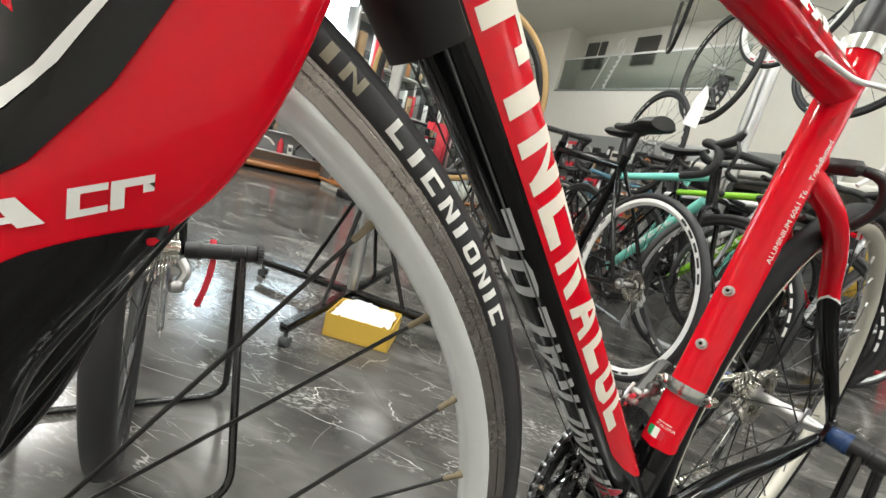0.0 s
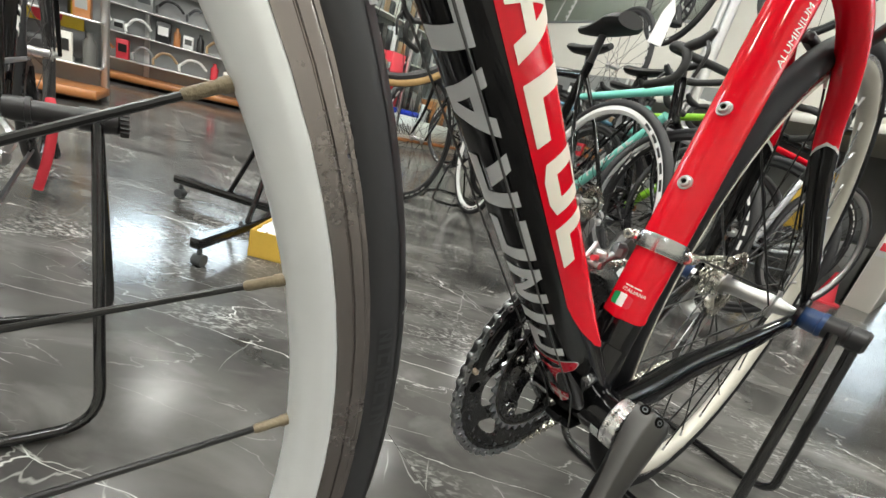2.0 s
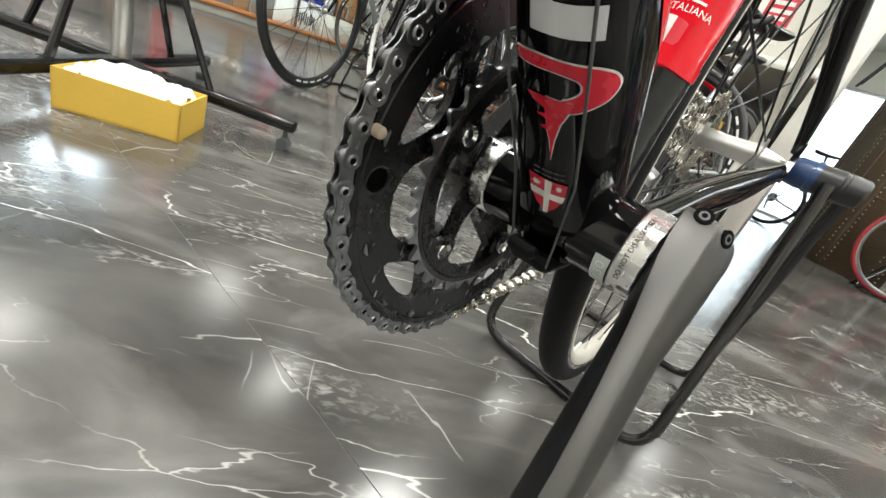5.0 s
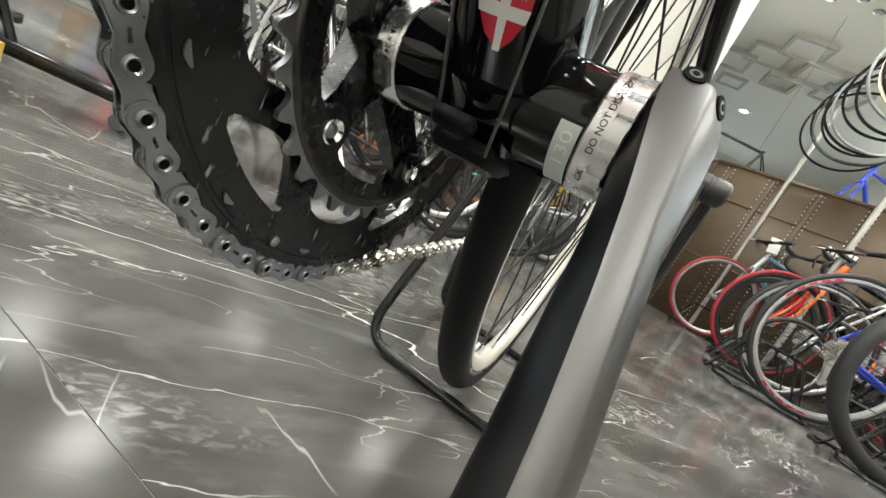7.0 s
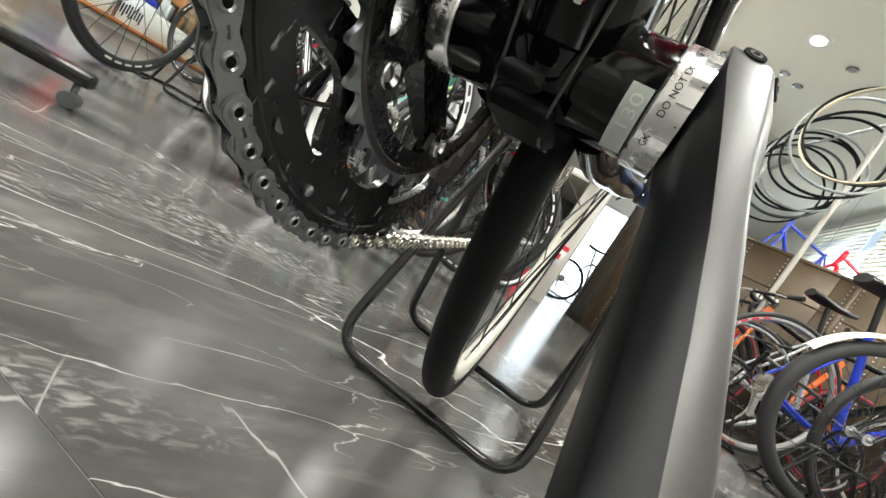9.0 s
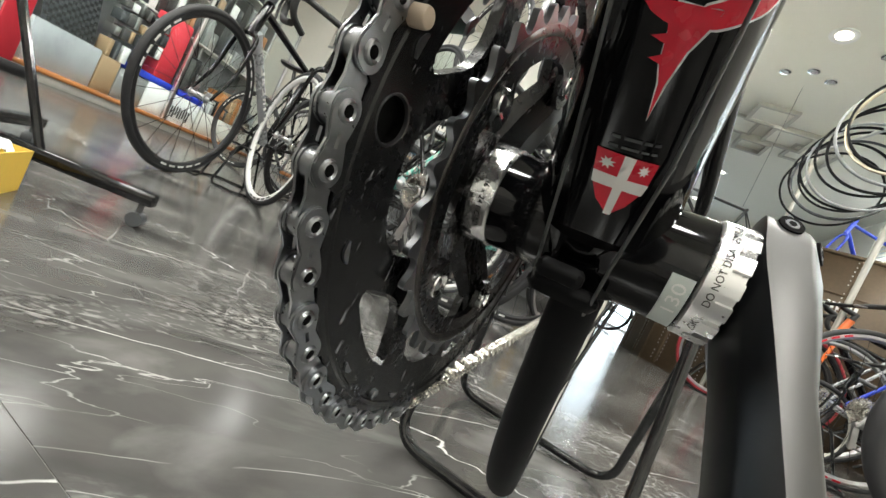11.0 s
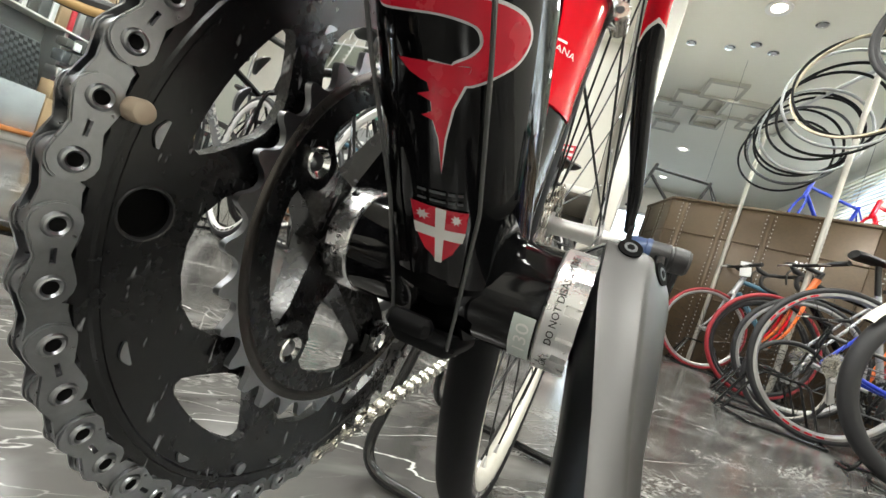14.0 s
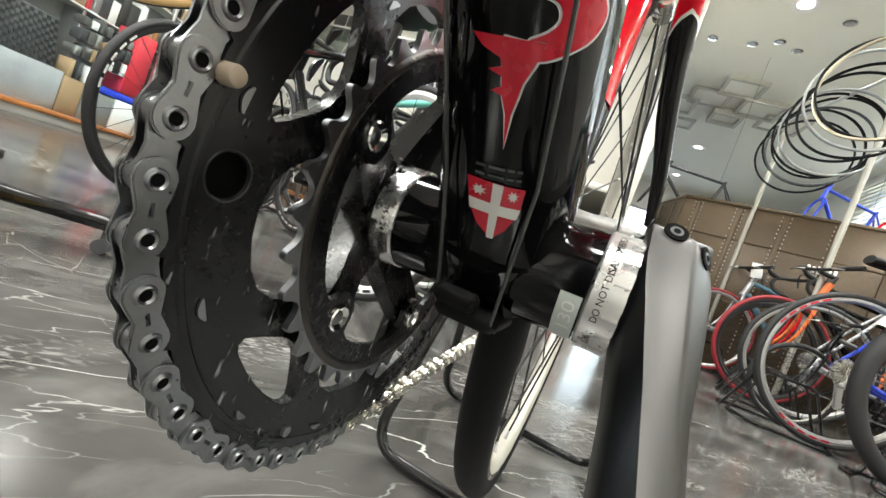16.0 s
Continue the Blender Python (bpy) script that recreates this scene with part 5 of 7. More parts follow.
    a_up, a_lo = tangent_angle(rc, PIN_R, hc, cog, True), tangent_angle(rc, PIN_R, jc, 0.0215, False)
    path = []
    top_end = (hc[0] + cog * math.cos(a_up), hc[1] + cog * math.sin(a_up))
    top_start = (rc[0] + PIN_R * math.cos(a_up), rc[1] + PIN_R * math.sin(a_up))
    low_start = (rc[0] + PIN_R * math.cos(a_lo), rc[1] + PIN_R * math.sin(a_lo))
    low_end = (jc[0] + 0.0215 * math.cos(a_lo), jc[1] + 0.0215 * math.sin(a_lo))
    for t in steps(0, 1, 60):
        path.append((top_end[0] + (top_start[0] - top_end[0]) * t, top_end[1] + (top_start[1] - top_end[1]) * t))
    end_a = a_lo + 2 * math.pi
    for t in steps(0, 1, 200)[1:]:
        a = a_up + (end_a - a_up) * t
        path.append((rc[0] + PIN_R * math.cos(a), rc[1] + PIN_R * math.sin(a)))
    for t in steps(0, 1, 60)[1:]:
        path.append((low_start[0] + (low_end[0] - low_start[0]) * t, low_start[1] + (low_end[1] - low_start[1]) * t))
    acc = [0.0]
    for p, q in zip(path, path[1:]):
        acc.append(acc[-1] + math.dist(p, q))
    def along(d):
        d = min(max(d, 0), acc[-1] - 1e-6)
        lo = int(np.searchsorted(acc, d, side="right")) - 1
        f = (d - acc[lo]) / (acc[lo + 1] - acc[lo] + 1e-12)
        return path[lo][0] + (path[lo + 1][0] - path[lo][0]) * f, path[lo][1] + (path[lo + 1][1] - path[lo][1]) * f
    kinds = {True: chain_link(True).mesh("outer_link", STEEL, 30), False: chain_link(False).mesh("inner_link", STEEL, 30)}
    bright = {k: m.copy() for k, m in kinds.items()}
    for m in bright.values():
        m.materials[0] = BRIGHT_STEEL
    chain = part("chain", Shape().tube([(-0.0460, *along(0.003)), (-0.0460, *along(0.0127))], 0.0016, 8), STEEL, root, "oily steel roller chain")
    arc_from, arc_to = math.dist(top_start, top_end), acc[-1] - math.dist(low_start, low_end)
    for i in range(int(acc[-1] / 0.0127)):
        p, q = along(i * 0.0127), along((i + 1) * 0.0127)
        on_ring = arc_from - 0.006 < i * 0.0127 < arc_to
        ang = math.atan2(q[1] - p[1], q[0] - p[0])
        link = part("chain_link", (kinds if on_ring else bright)[i % 2 == 0], None, chain, at=Matrix.Translation((-0.0460, p[0], p[1])) @ Matrix.Rotation(ang, 4, "X"))
    # Dark discs paint the shade in the hollow pin ends.
    pin_mesh = Shape().lathe([(0.0036, 0.0015), (0.0036, 0.0)], 12).mesh("pin", HOLE_SHADE_INK, 30)
    for i in range(int(acc[-1] / 0.0127) + 1):
        part("pin", pin_mesh, None, chain, at=Matrix.Translation((-0.0460, *along(i * 0.0127))))


def axle_stand(at, label, blue=True, extra=0.0):
    """A folding rear-axle stand of two bent tubes; local axle at y 0.383, z 0.358."""
    root = thing("bicycle_stand", label, "bike stand", at=at)
    for y0, w, x_top in ((0.300, 0.128, 0.104), (0.582, 0.142, 0.124)) if blue else ((0.300, 0.117, 0.110), (0.577, 0.107, 0.110)):
        dy = 0.013 if y0 < 0.4 else -0.010
        pts = bent([(-x_top - extra, 0.383 - dy, 0.355), (-w - 0.010 - extra, y0, 0.008), (w - 0.010 + extra, y0, 0.008), (x_top + extra, 0.383 - dy, 0.355)], 0.045, 7)
        part("bent_tube", Shape().tube(pts, 0.0066, 14), STAND_BLK, root, "glossy black bent steel tube")
    for side in (-1, 1):
        ex = Matrix.Translation((side * extra, 0, 0))
        if extra:
            part("clamp_rod", Shape().lathe([(side * 0.068, 0.0135), (side * (0.094 + extra), 0.0135)], 24, (0, 0.383, 0.358)), SATIN, root)
        part("clamp_sleeve", Shape().lathe([(side * 0.092, 0.010), (side * 0.092, 0.0155), (side * 0.112, 0.0162), (side * 0.113, 0.0150), (side * 0.116, 0.0150), (side * 0.117, 0.0158), (side * 0.132, 0.0150), (side * 0.135, 0.012), (side * 0.135, 0)], 28, (0, 0.383, 0.358)), SATIN, root, "dark plastic clamp sleeve", at=ex)
        if not blue:
            part("end_knob", Shape().slab([(0.383 + a, 0.358 + b) for a, b in toothed(18, 0.0165, 0.0182)], lambda a, b, k, side=side: (side * (0.1345 + extra + 0.010 * k), a, b)), SATIN, root, "ridged black end knob")
        part("clamp_cup", Shape().lathe([(side * 0.0665, 0.004), (side * 0.0665, 0.0135), (side * 0.072, 0.0152), (side * 0.086, 0.0156), (side * 0.0865, 0.0168), (side * 0.092, 0.0168), (side * 0.092, 0.01)], 28, (0, 0.383, 0.358)), BLUE_PL if blue else SATIN, root, "blue plastic axle cup" if blue else "")
    return root


# ---------------------------------------------------------------- other bicycles
CACHE = {}


def cached(key, material, build, sharp=38):
    k = (key, material.name)
    if k not in CACHE:
        base = next((m for (kk, _), m in CACHE.items() if kk == key), None)
        if base is None:
            CACHE[k] = build().mesh(key, material, sharp)
        else:
            CACHE[k] = base.copy()
            CACHE[k].materials[0] = material
    return CACHE[k]


def plain_wheel(root, name, at, rim_mat, tyre_mat, n=24, deep=0.0, R=0.336, spoke=SPOKE, marks=None, wide=0.013):
    def rim():
        p = [(0.0105, R - 0.022), (0.011, R - 0.034), (0.009, R - 0.037), (0.004, R - 0.044 - deep), (0, R - 0.045 - deep)]
        return Shape().lathe(p + [(-x, r) for x, r in reversed(p[:-1])], 64)
    tag = f"{R:.3f}_{deep:.3f}_{wide:.3f}"
    wheel = part(name, cached("rim_" + tag, rim_mat, rim, 25), None, root, at=at)
    part("tyre", cached("tyre_" + tag, tyre_mat, lambda: Shape().lathe(tyre_profile(R, wide), 64)), None, wheel)
    part("hub", cached("hub", ALU_DULL, lambda: Shape().lathe([(-0.05, 0.005), (-0.036, 0.01), (-0.035, 0.02), (-0.031, 0.02), (-0.028, 0.011), (0.028, 0.011), (0.031, 0.02), (0.035, 0.02), (0.036, 0.01), (0.05, 0.005)], 16)), None, wheel)

    def spokes():
        s = Shape()
        for i in range(n):
            side, a = (1 if i % 2 else -1), radians(360 / n * i)
            ha = a + (0.75 if (i // 2) % 2 else -0.75)
            s.tube([(side * 0.033, 0.018 * math.cos(ha), 0.018 * math.sin(ha)), (0, (R - 0.044 - deep) * math.cos(a), (R - 0.044 - deep) * math.sin(a))], 0.0012, 5, caps=False)
        return s
    tagged(part("spokes", cached(f"spokes_{n}_{tag}", spoke, spokes), None, wheel), kind="stuff")
    if marks:
        for a0 in (20, 140, 260):
            for q in (-1, 1):
                def rim_word():
                    s = Shape()
                    for k in range(5):
                        s.lathe([(q * 0.0112, R - 0.025), (q * 0.0113, R - 0.033)], 3, arc=(a0 + k * 9, a0 + k * 9 + 6))
                    return s
                tagged(part("rim_lettering", cached("rimword_%d_%d_%s" % (a0, q, tag), marks, rim_word), None, wheel), kind="stuff")
    return wheel


def cycle(label, at, paint, paint2=None, rim=SATIN, tyre=RUBBER, bars="drop", group="", deep=0.0, front=True, back=True, tilt=0.0, guard=None, marks=None, saddle=LEATHER, wide=0.013, spoke=SPOKE, top=None, low=0.0):
    """A whole bicycle, bracket at y 0, front towards -y, standing on z 0."""
    paint2 = paint2 or paint
    steer = Matrix.Translation((0, -0.44, 0)) @ pose(0, 0, 0, 0, 0, tilt) @ Matrix.Translation((0, 0.44, 0))
    root = thing("bicycle", label, "bicycle", group, at)
    part("down_tube", cached("c_down", paint, lambda: Shape().tube([(0, 0, 0.275), (0, -0.2, 0.48), (0, -0.42, 0.70)], [0.021, 0.021, 0.022], 14)), None, root)
    part("seat_tube", cached("c_seat", paint2, lambda: Shape().tube([(0, 0, 0.275), (0, 0.155, 0.79)], 0.0165, 14)), None, root)
    part("top_tube", cached("c_top", top or paint, lambda: Shape().tube([(0, 0.14, 0.745), (0, -0.43, 0.80)], [0.016, 0.018], 14)), None, root)
    part("head_tube", cached("c_head", paint2, lambda: Shape().tube([(0, -0.455, 0.69), (0, -0.415, 0.84)], 0.021, 16)), None, root)
    if marks:
        def tube_marks():
            polys = word_marks(0.0, 0.04, 0.012, -30, 30, 0.0, [0, 1, 4, 5, 3, 6])
            d, nn = Vector((0, -0.42, 0.425)).normalized(), Vector((0, 0.425, 0.42)).normalized()
            f = lambda side: (lambda s, v: Vector((0, 0, 0.275)) + d * (s + 0.17) + Vector((side * 0.0224 * math.cos(radians(v)), 0, 0)) + nn * (0.0224 * math.sin(radians(v))))
            a, b = wrapped(polys, f(1), 0.1, 15), wrapped(polys, f(-1), 0.1, 15)
            return a.add(b.v, b.f)
        tagged(part("lettering_block", cached("c_marks", marks, tube_marks), None, root), kind="stuff")
    for q in (-1, 1):
        part("chain_stay", cached("c_cstay%d" % q, paint2, lambda: Shape().tube(spline([(q * 0.02, 0.02, 0.275), (q * 0.035, 0.18, 0.29), (q * 0.062, 0.405, 0.336)], 4), 0.0095, 10)), None, root)
        part("seat_stay", cached("c_sstay%d" % q, paint2, lambda: Shape().tube(spline([(q * 0.012, 0.148, 0.74), (q * 0.045, 0.25, 0.58), (q * 0.062, 0.405, 0.34)], 4), 0.0075, 10)), None, root)
    def fork():
        s = Shape().tube([(0, -0.458, 0.70), (0, -0.462, 0.675)], [0.02, 0.024], 14)
        for q in (-1, 1):
            s.tube(spline([(q * 0.012, -0.46, 0.685), (q * 0.045, -0.468, 0.645), (q * 0.05, -0.51, 0.47), (q * 0.05, -0.585, 0.338)], 6), [0.014 - 0.0004 * i for i in range(19)], 12, squash=(0, 0.75))
        return s
    part("fork", cached("c_fork", paint2, fork), None, root, at=steer)
    if front:
        plain_wheel(root, "front_wheel", steer @ Matrix.Translation((0, -0.588, 0.336)), rim, tyre, deep=deep, marks=marks, wide=wide, spoke=spoke)
    if back:
        plain_wheel(root, "rear_wheel", Matrix.Translation((0, 0.405, 0.336)), rim, tyre, deep=deep, marks=marks, wide=wide, spoke=spoke)
    drop = Matrix.Translation((0, -0.25 * low, -low))
    if saddle:
        part("seatpost", cached("c_post", SATIN, lambda: Shape().tube([(0, 0.155, 0.79), (0, 0.195, 0.95)], 0.0137, 12)), None, root, at=drop)
    if saddle and ("saddle", saddle.name) not in CACHE:
        tmp = saddle_shape(root, 0.20, 0.965, saddle)
        CACHE[("saddle", saddle.name)] = tmp.data
    elif saddle:
        part("saddle", CACHE[("saddle", saddle.name)], None, root, at=drop)
    def stem():
        return Shape().tube([(0, -0.415, 0.84), (0, -0.402, 0.89)], 0.016, 12).tube([(0, -0.404, 0.88), (0, -0.50, 0.895)], 0.0145, 12)
    part("stem", cached("c_stem", SATIN, stem), None, root, at=steer)
    if bars == "drop":
        def bar():
            s = Shape()
            for q in (-1, 1):
                s.tube(spline([(0, -0.5, 0.895), (q * 0.17, -0.5, 0.895), (q * 0.205, -0.535, 0.893), (q * 0.21, -0.585, 0.872), (q * 0.21, -0.60, 0.83), (q * 0.21, -0.57, 0.785), (q * 0.21, -0.47, 0.765)], 5), 0.0145, 10)
            return s
        hb = part("handlebar", cached("c_bar", TAPE, bar), None, root, at=steer)
        for q in (-1, 1):
            part("brake_lever", cached("c_lever%d" % q, SATIN, lambda: Shape().tube(spline([(q * 0.207, -0.575, 0.885), (q * 0.208, -0.63, 0.90), (q * 0.208, -0.66, 0.93)], 4), [0.016, 0.017, 0.018, 0.018, 0.018, 0.017, 0.015, 0.013, 0.010], 10)
                                            .tube(spline([(q * 0.21, -0.645, 0.905), (q * 0.215, -0.672, 0.86), (q * 0.215, -0.655, 0.79)], 4), 0.006, 8)), None, hb)
    else:
        hb = part("handlebar", cached("c_flat", SATIN, lambda: Shape().tube(spline([(-0.25, -0.46, 0.93), (-0.1, -0.5, 0.905), (0.1, -0.5, 0.905), (0.25, -0.46, 0.93)], 5), 0.0115, 10)), None, root, at=steer)
        for q in (-1, 1):
            part("grip", cached("c_grip%d" % q, TAPE, lambda: Shape().tube([(q * 0.15, -0.482, 0.917), (q * 0.26, -0.457, 0.931)], 0.0150, 10)), None, hb)
            part("brake_lever", cached("c_flatlever%d" % q, ALU_DULL, lambda: Shape().tube(spline([(q * 0.12, -0.49, 0.910), (q * 0.15, -0.53, 0.900), (q * 0.23, -0.525, 0.895)], 4), [0.009, 0.008, 0.007, 0.006, 0.006, 0.006, 0.005, 0.005, 0.004], 8)), None, hb)
    def crank():
        s = Shape().lathe([(-0.06, 0.012), (0.065, 0.012)], 14, (0, 0, 0.275))
        s.slab([(a, 0.275 + b) for a, b in toothed(44, 0.085, 0.09)], lambda a, b, k: (-0.045 - 0.003 * k, a, b), holes=[circle((0, 0.275), 0.068, 30)])
        for k in range(5):
            a = radians(72 * k + 20)
            s.tube([(-0.05, 0, 0.275), (-0.047, 0.075 * math.cos(a), 0.275 + 0.075 * math.sin(a))], 0.007, 6)
        s.tube([(-0.058, 0, 0.275), (-0.07, -0.12, 0.155)], [0.014, 0.011], 10).tube([(0.058, 0, 0.275), (0.07, 0.12, 0.395)], [0.014, 0.011], 10)
        return s
    part("crankset", cached("c_crank", ANOD, crank), None, root)
    def cogs():
        s = Shape()
        for i, t in enumerate((28, 26, 24, 21, 19, 17, 15, 13, 12)):
            r = t * 0.0127 / (2 * math.pi)
            s.slab([(0.405 + a, 0.336 + b) for a, b in toothed(t, r - 0.002, r + 0.003)], lambda a, b, k, i=i: (-0.020 - 0.0043 * i - 0.0018 * k, a, b), holes=[circle((0.405, 0.336), max(r - 0.012, 0.015), 20)])
        return s.lathe([(-0.06, 0.015), (-0.018, 0.0165)], 16, (0, 0.405, 0.336))
    if back:
        part("cassette", cached("c_cogs", BRIGHT_STEEL, cogs), None, root)
        def mech():
            s = Shape().tube(spline([(-0.062, 0.41, 0.318), (-0.072, 0.420, 0.300), (-0.062, 0.424, 0.280)], 4), 0.0085, 8).box((-0.060, 0.42, 0.278), (0.024, 0.03, 0.022), 0.005)
            for dx in (-0.005, 0.005):
                s.slab([(0.408, 0.272), (0.420, 0.284), (0.432, 0.272), (0.414, 0.188), (0.402, 0.182), (0.392, 0.190)], lambda a, b, k, dx=dx: (-0.044 + dx + 0.0012 * k, a, b))
            for y, z in ((0.42, 0.27), (0.403, 0.194)):
                s.slab([(y + a, z + b) for a, b in toothed(11, 0.017, 0.021)], lambda a, b, k: (-0.0452 + 0.0024 * k, a, b))
            return s
        part("rear_derailleur", cached("c_mech", ALU_DULL, mech), None, root)
        def chain():
            return Shape().tube([(-0.046, 0, 0.362), (-0.042, 0.405, 0.378)], 0.004, 6).tube([(-0.046, 0, 0.188), (-0.044, 0.40, 0.185)], 0.004, 6)
        part("chain", cached("c_chain", STEEL, chain), None, root)
    if guard:
        def mud():
            s = Shape()
            s.lathe([(-0.024, 0.352), (-0.018, 0.362), (0.0, 0.366), (0.018, 0.362), (0.024, 0.352)], 30, (0, -0.588, 0.336), arc=(20, 152))
            return s
        part("mudguard", cached("c_mud", guard, mud), None, root)
    return root


def floor_hoop(at, group="hoop stands under the parked bicycles"):
    """A low black wire stand that holds one wheel."""
    s = thing("wheel_stand", "low black bent-wire wheel stand on the floor", "bike stand", group, at)
    part("wire_frame", cached("hoop", STAND_BLK, lambda: Shape().tube(bent([(-0.03, 0.2, 0.006), (-0.15, 0.16, 0.006), (-0.15, -0.16, 0.006), (-0.03, -0.2, 0.006), (-0.03, -0.1, 0.22), (-0.03, 0.1, 0.22), (-0.03, 0.2, 0.006)], 0.03, 5), 0.006, 8)
                                   .tube(bent([(0.03, 0.2, 0.006), (0.15, 0.16, 0.006), (0.15, -0.16, 0.006), (0.03, -0.2, 0.006), (0.03, -0.1, 0.22), (0.03, 0.1, 0.22), (0.03, 0.2, 0.006)], 0.03, 5), 0.006, 8)), None, s)
    return s


# ---------------------------------------------------------------- the room
def structure(name, shape, material, label, category, at=None):
    return solid(name, shape, material, label, category, kind="structure", at=at)


X0, X1 = FLOOR_X
Y0, Y1 = FLOOR_Y
TILE_X, TILE_Y = 1.6, 0.8
floor = structure("floor", Shape().box(((X0 + X1) / 2, (Y0 + Y1) / 2, -0.0507), (X1 - X0, Y1 - Y0, 0.1)), GROUT, "polished dark grey marble tile floor with white veins", "floor")
ceiling_s = Shape().box(((X0 + X1) / 2, (Y0 + Y1) / 2, CEIL + 0.06), (X1 - X0, Y1 - Y0, 0.12))
structure("ceiling", ceiling_s, CEILING, "white painted plaster ceiling", "ceiling")
west = Shape()
for y_a, y_b, z_a, z_b in ((Y0 - 0.2, -0.62, 0, CEIL), (-0.62, 1.75, 0, 1.72), (-0.62, 1.75, 2.70, CEIL), (0.30, 0.55, 1.72, 2.70), (1.75, Y1 + 0.2, 0, CEIL)):
    west.box((X0 - 0.1, (y_a + y_b) / 2, (z_a + z_b) / 2), (0.2, y_b - y_a, z_b - z_a))
structure("wall_west", west, WALL, "cream painted wall behind the display racks", "wall")
structure("wall_south", Shape().box(((X0 + X1) / 2, Y0 - 0.1, CEIL / 2), (X1 - X0, 0.2, CEIL)), WALL, "cream painted wall", "wall")
north = Shape()
for x_a, x_b, z_a, z_b in ((X0, -0.55, 0, CEIL), (-0.55, 1.5, 2.5, CEIL), (1.5, X1, 0, CEIL)):
    north.box(((x_a + x_b) / 2, Y1 + 0.1, (z_a + z_b) / 2), (x_b - x_a, 0.2, z_b - z_a))
structure("wall_north", north, WALL, "cream painted far wall with a glazed entrance", "wall")
east = Shape()
for y_a, y_b, z_a, z_b in ((Y0, 2.6, 0, CEIL), (2.6, 7.4, 0, 0.9), (2.6, 7.4, 2.98, CEIL), (7.4, Y1, 0, CEIL)):
    east.box((X1 + 0.1, (y_a + y_b) / 2, (z_a + z_b) / 2), (0.2, y_b - y_a, z_b - z_a))
structure("wall_east", east, WALL, "cream painted wall with a wide window opening", "wall")

# window with blinds
win = structure("window_1", Shape().box((X1 + 0.1, 5.0, 0.925), (0.24, 4.8, 0.05)), WHITE_PT, "wide window with pale slatted blinds", "window")
for y in (2.62, 4.2, 5.8, 7.38):
    part("window_frame", Shape().box((X1 + 0.1, y, 1.965), (0.08, 0.05, 2.03), 0.006), ALU_DULL, win)
for k in range(3):
    part("pane", Shape().box((X1 + 0.1, 3.41 + 1.6 * k, 1.965), (0.008, 1.52, 2.01)), GLASS, win).visible_shadow = False
slat_mesh = Shape().box((0, 0, 0), (0.004, 1.42, 0.056), m=pose(0, 0, 0, 0, 20, 0)).mesh("slat", CREAM_PL)
for bay in range(3):
    for k in range(33):
        part("slat", slat_mesh, None, win, at=Matrix.Translation((X1 - 0.02, 3.41 + 1.6 * bay, 0.98 + 0.061 * k)))
for name, label, lo, hi, at_x, at_y in (("window_2", "small high window in the rack wall", (-0.62, 1.72), (0.30, 2.70), X0 - 0.1, None), ("window_3", "small high window in the rack wall", (0.55, 1.72), (1.75, 2.70), X0 - 0.1, None), ("door_1", "wide glazed entrance at the end of the hall", (-0.55, 0.0), (1.5, 2.5), None, Y1 + 0.1)):
    w_, h_ = hi[0] - lo[0], hi[1] - lo[1]
    m = Matrix.Translation((0, 0, 0)) if at_y is not None else pose(0, 0, 0, 0, 0, 90)
    m = Matrix.Translation((at_x if at_x is not None else (lo[0] + hi[0]) / 2, at_y if at_y is not None else (lo[0] + hi[0]) / 2, (lo[1] + hi[1]) / 2)) @ m
    o = structure(name, Shape().slab([(-w_ / 2, -h_ / 2), (w_ / 2, -h_ / 2), (w_ / 2, h_ / 2), (-w_ / 2, h_ / 2)], lambda a, b, k: (a, 0.06 * k - 0.03, b), holes=[[(-w_ / 2 + 0.05, -h_ / 2 + 0.05), (w_ / 2 - 0.05, -h_ / 2 + 0.05), (w_ / 2 - 0.05, h_ / 2 - 0.05), (-w_ / 2 + 0.05, h_ / 2 - 0.05)]]), ALU_DULL, label, "window" if at_x is not None else "door", at=m)
    part("pane", Shape().box((0, 0, 0), (w_ - 0.1, 0.008, h_ - 0.1)), GLASS, o).visible_shadow = False
structure("backdrop", Shape().box((X0 - 1.0, 0, 2.0), (0.02, 4.0, 4.0)), SKYGLOW_HIGH, "bright daylight outside the high window", "backdrop")
structure("backdrop", Shape().box((0.5, Y1 + 1.4, 1.6), (6.0, 0.02, 3.4)), SKYGLOW, "bright daylight outside the entrance", "backdrop")
structure("backdrop", Shape().box((X1 + 1.6, 5.0, 1.7), (0.02, 7.0, 3.4)), SKYGLOW, "bright daylight outside the window", "backdrop")
win_lamp = bpy.data.lights.new("window_daylight", "AREA")
win_lamp.shape, win_lamp.size, win_lamp.size_y, win_lamp.energy, win_lamp.color = "RECTANGLE", 4.4, 1.8, 180, (0.86, 0.93, 1.0)
new("window_daylight", win_lamp).matrix_world = look((X1 + 0.30, 5.0, 1.95), (0, 4.7, 1.2))

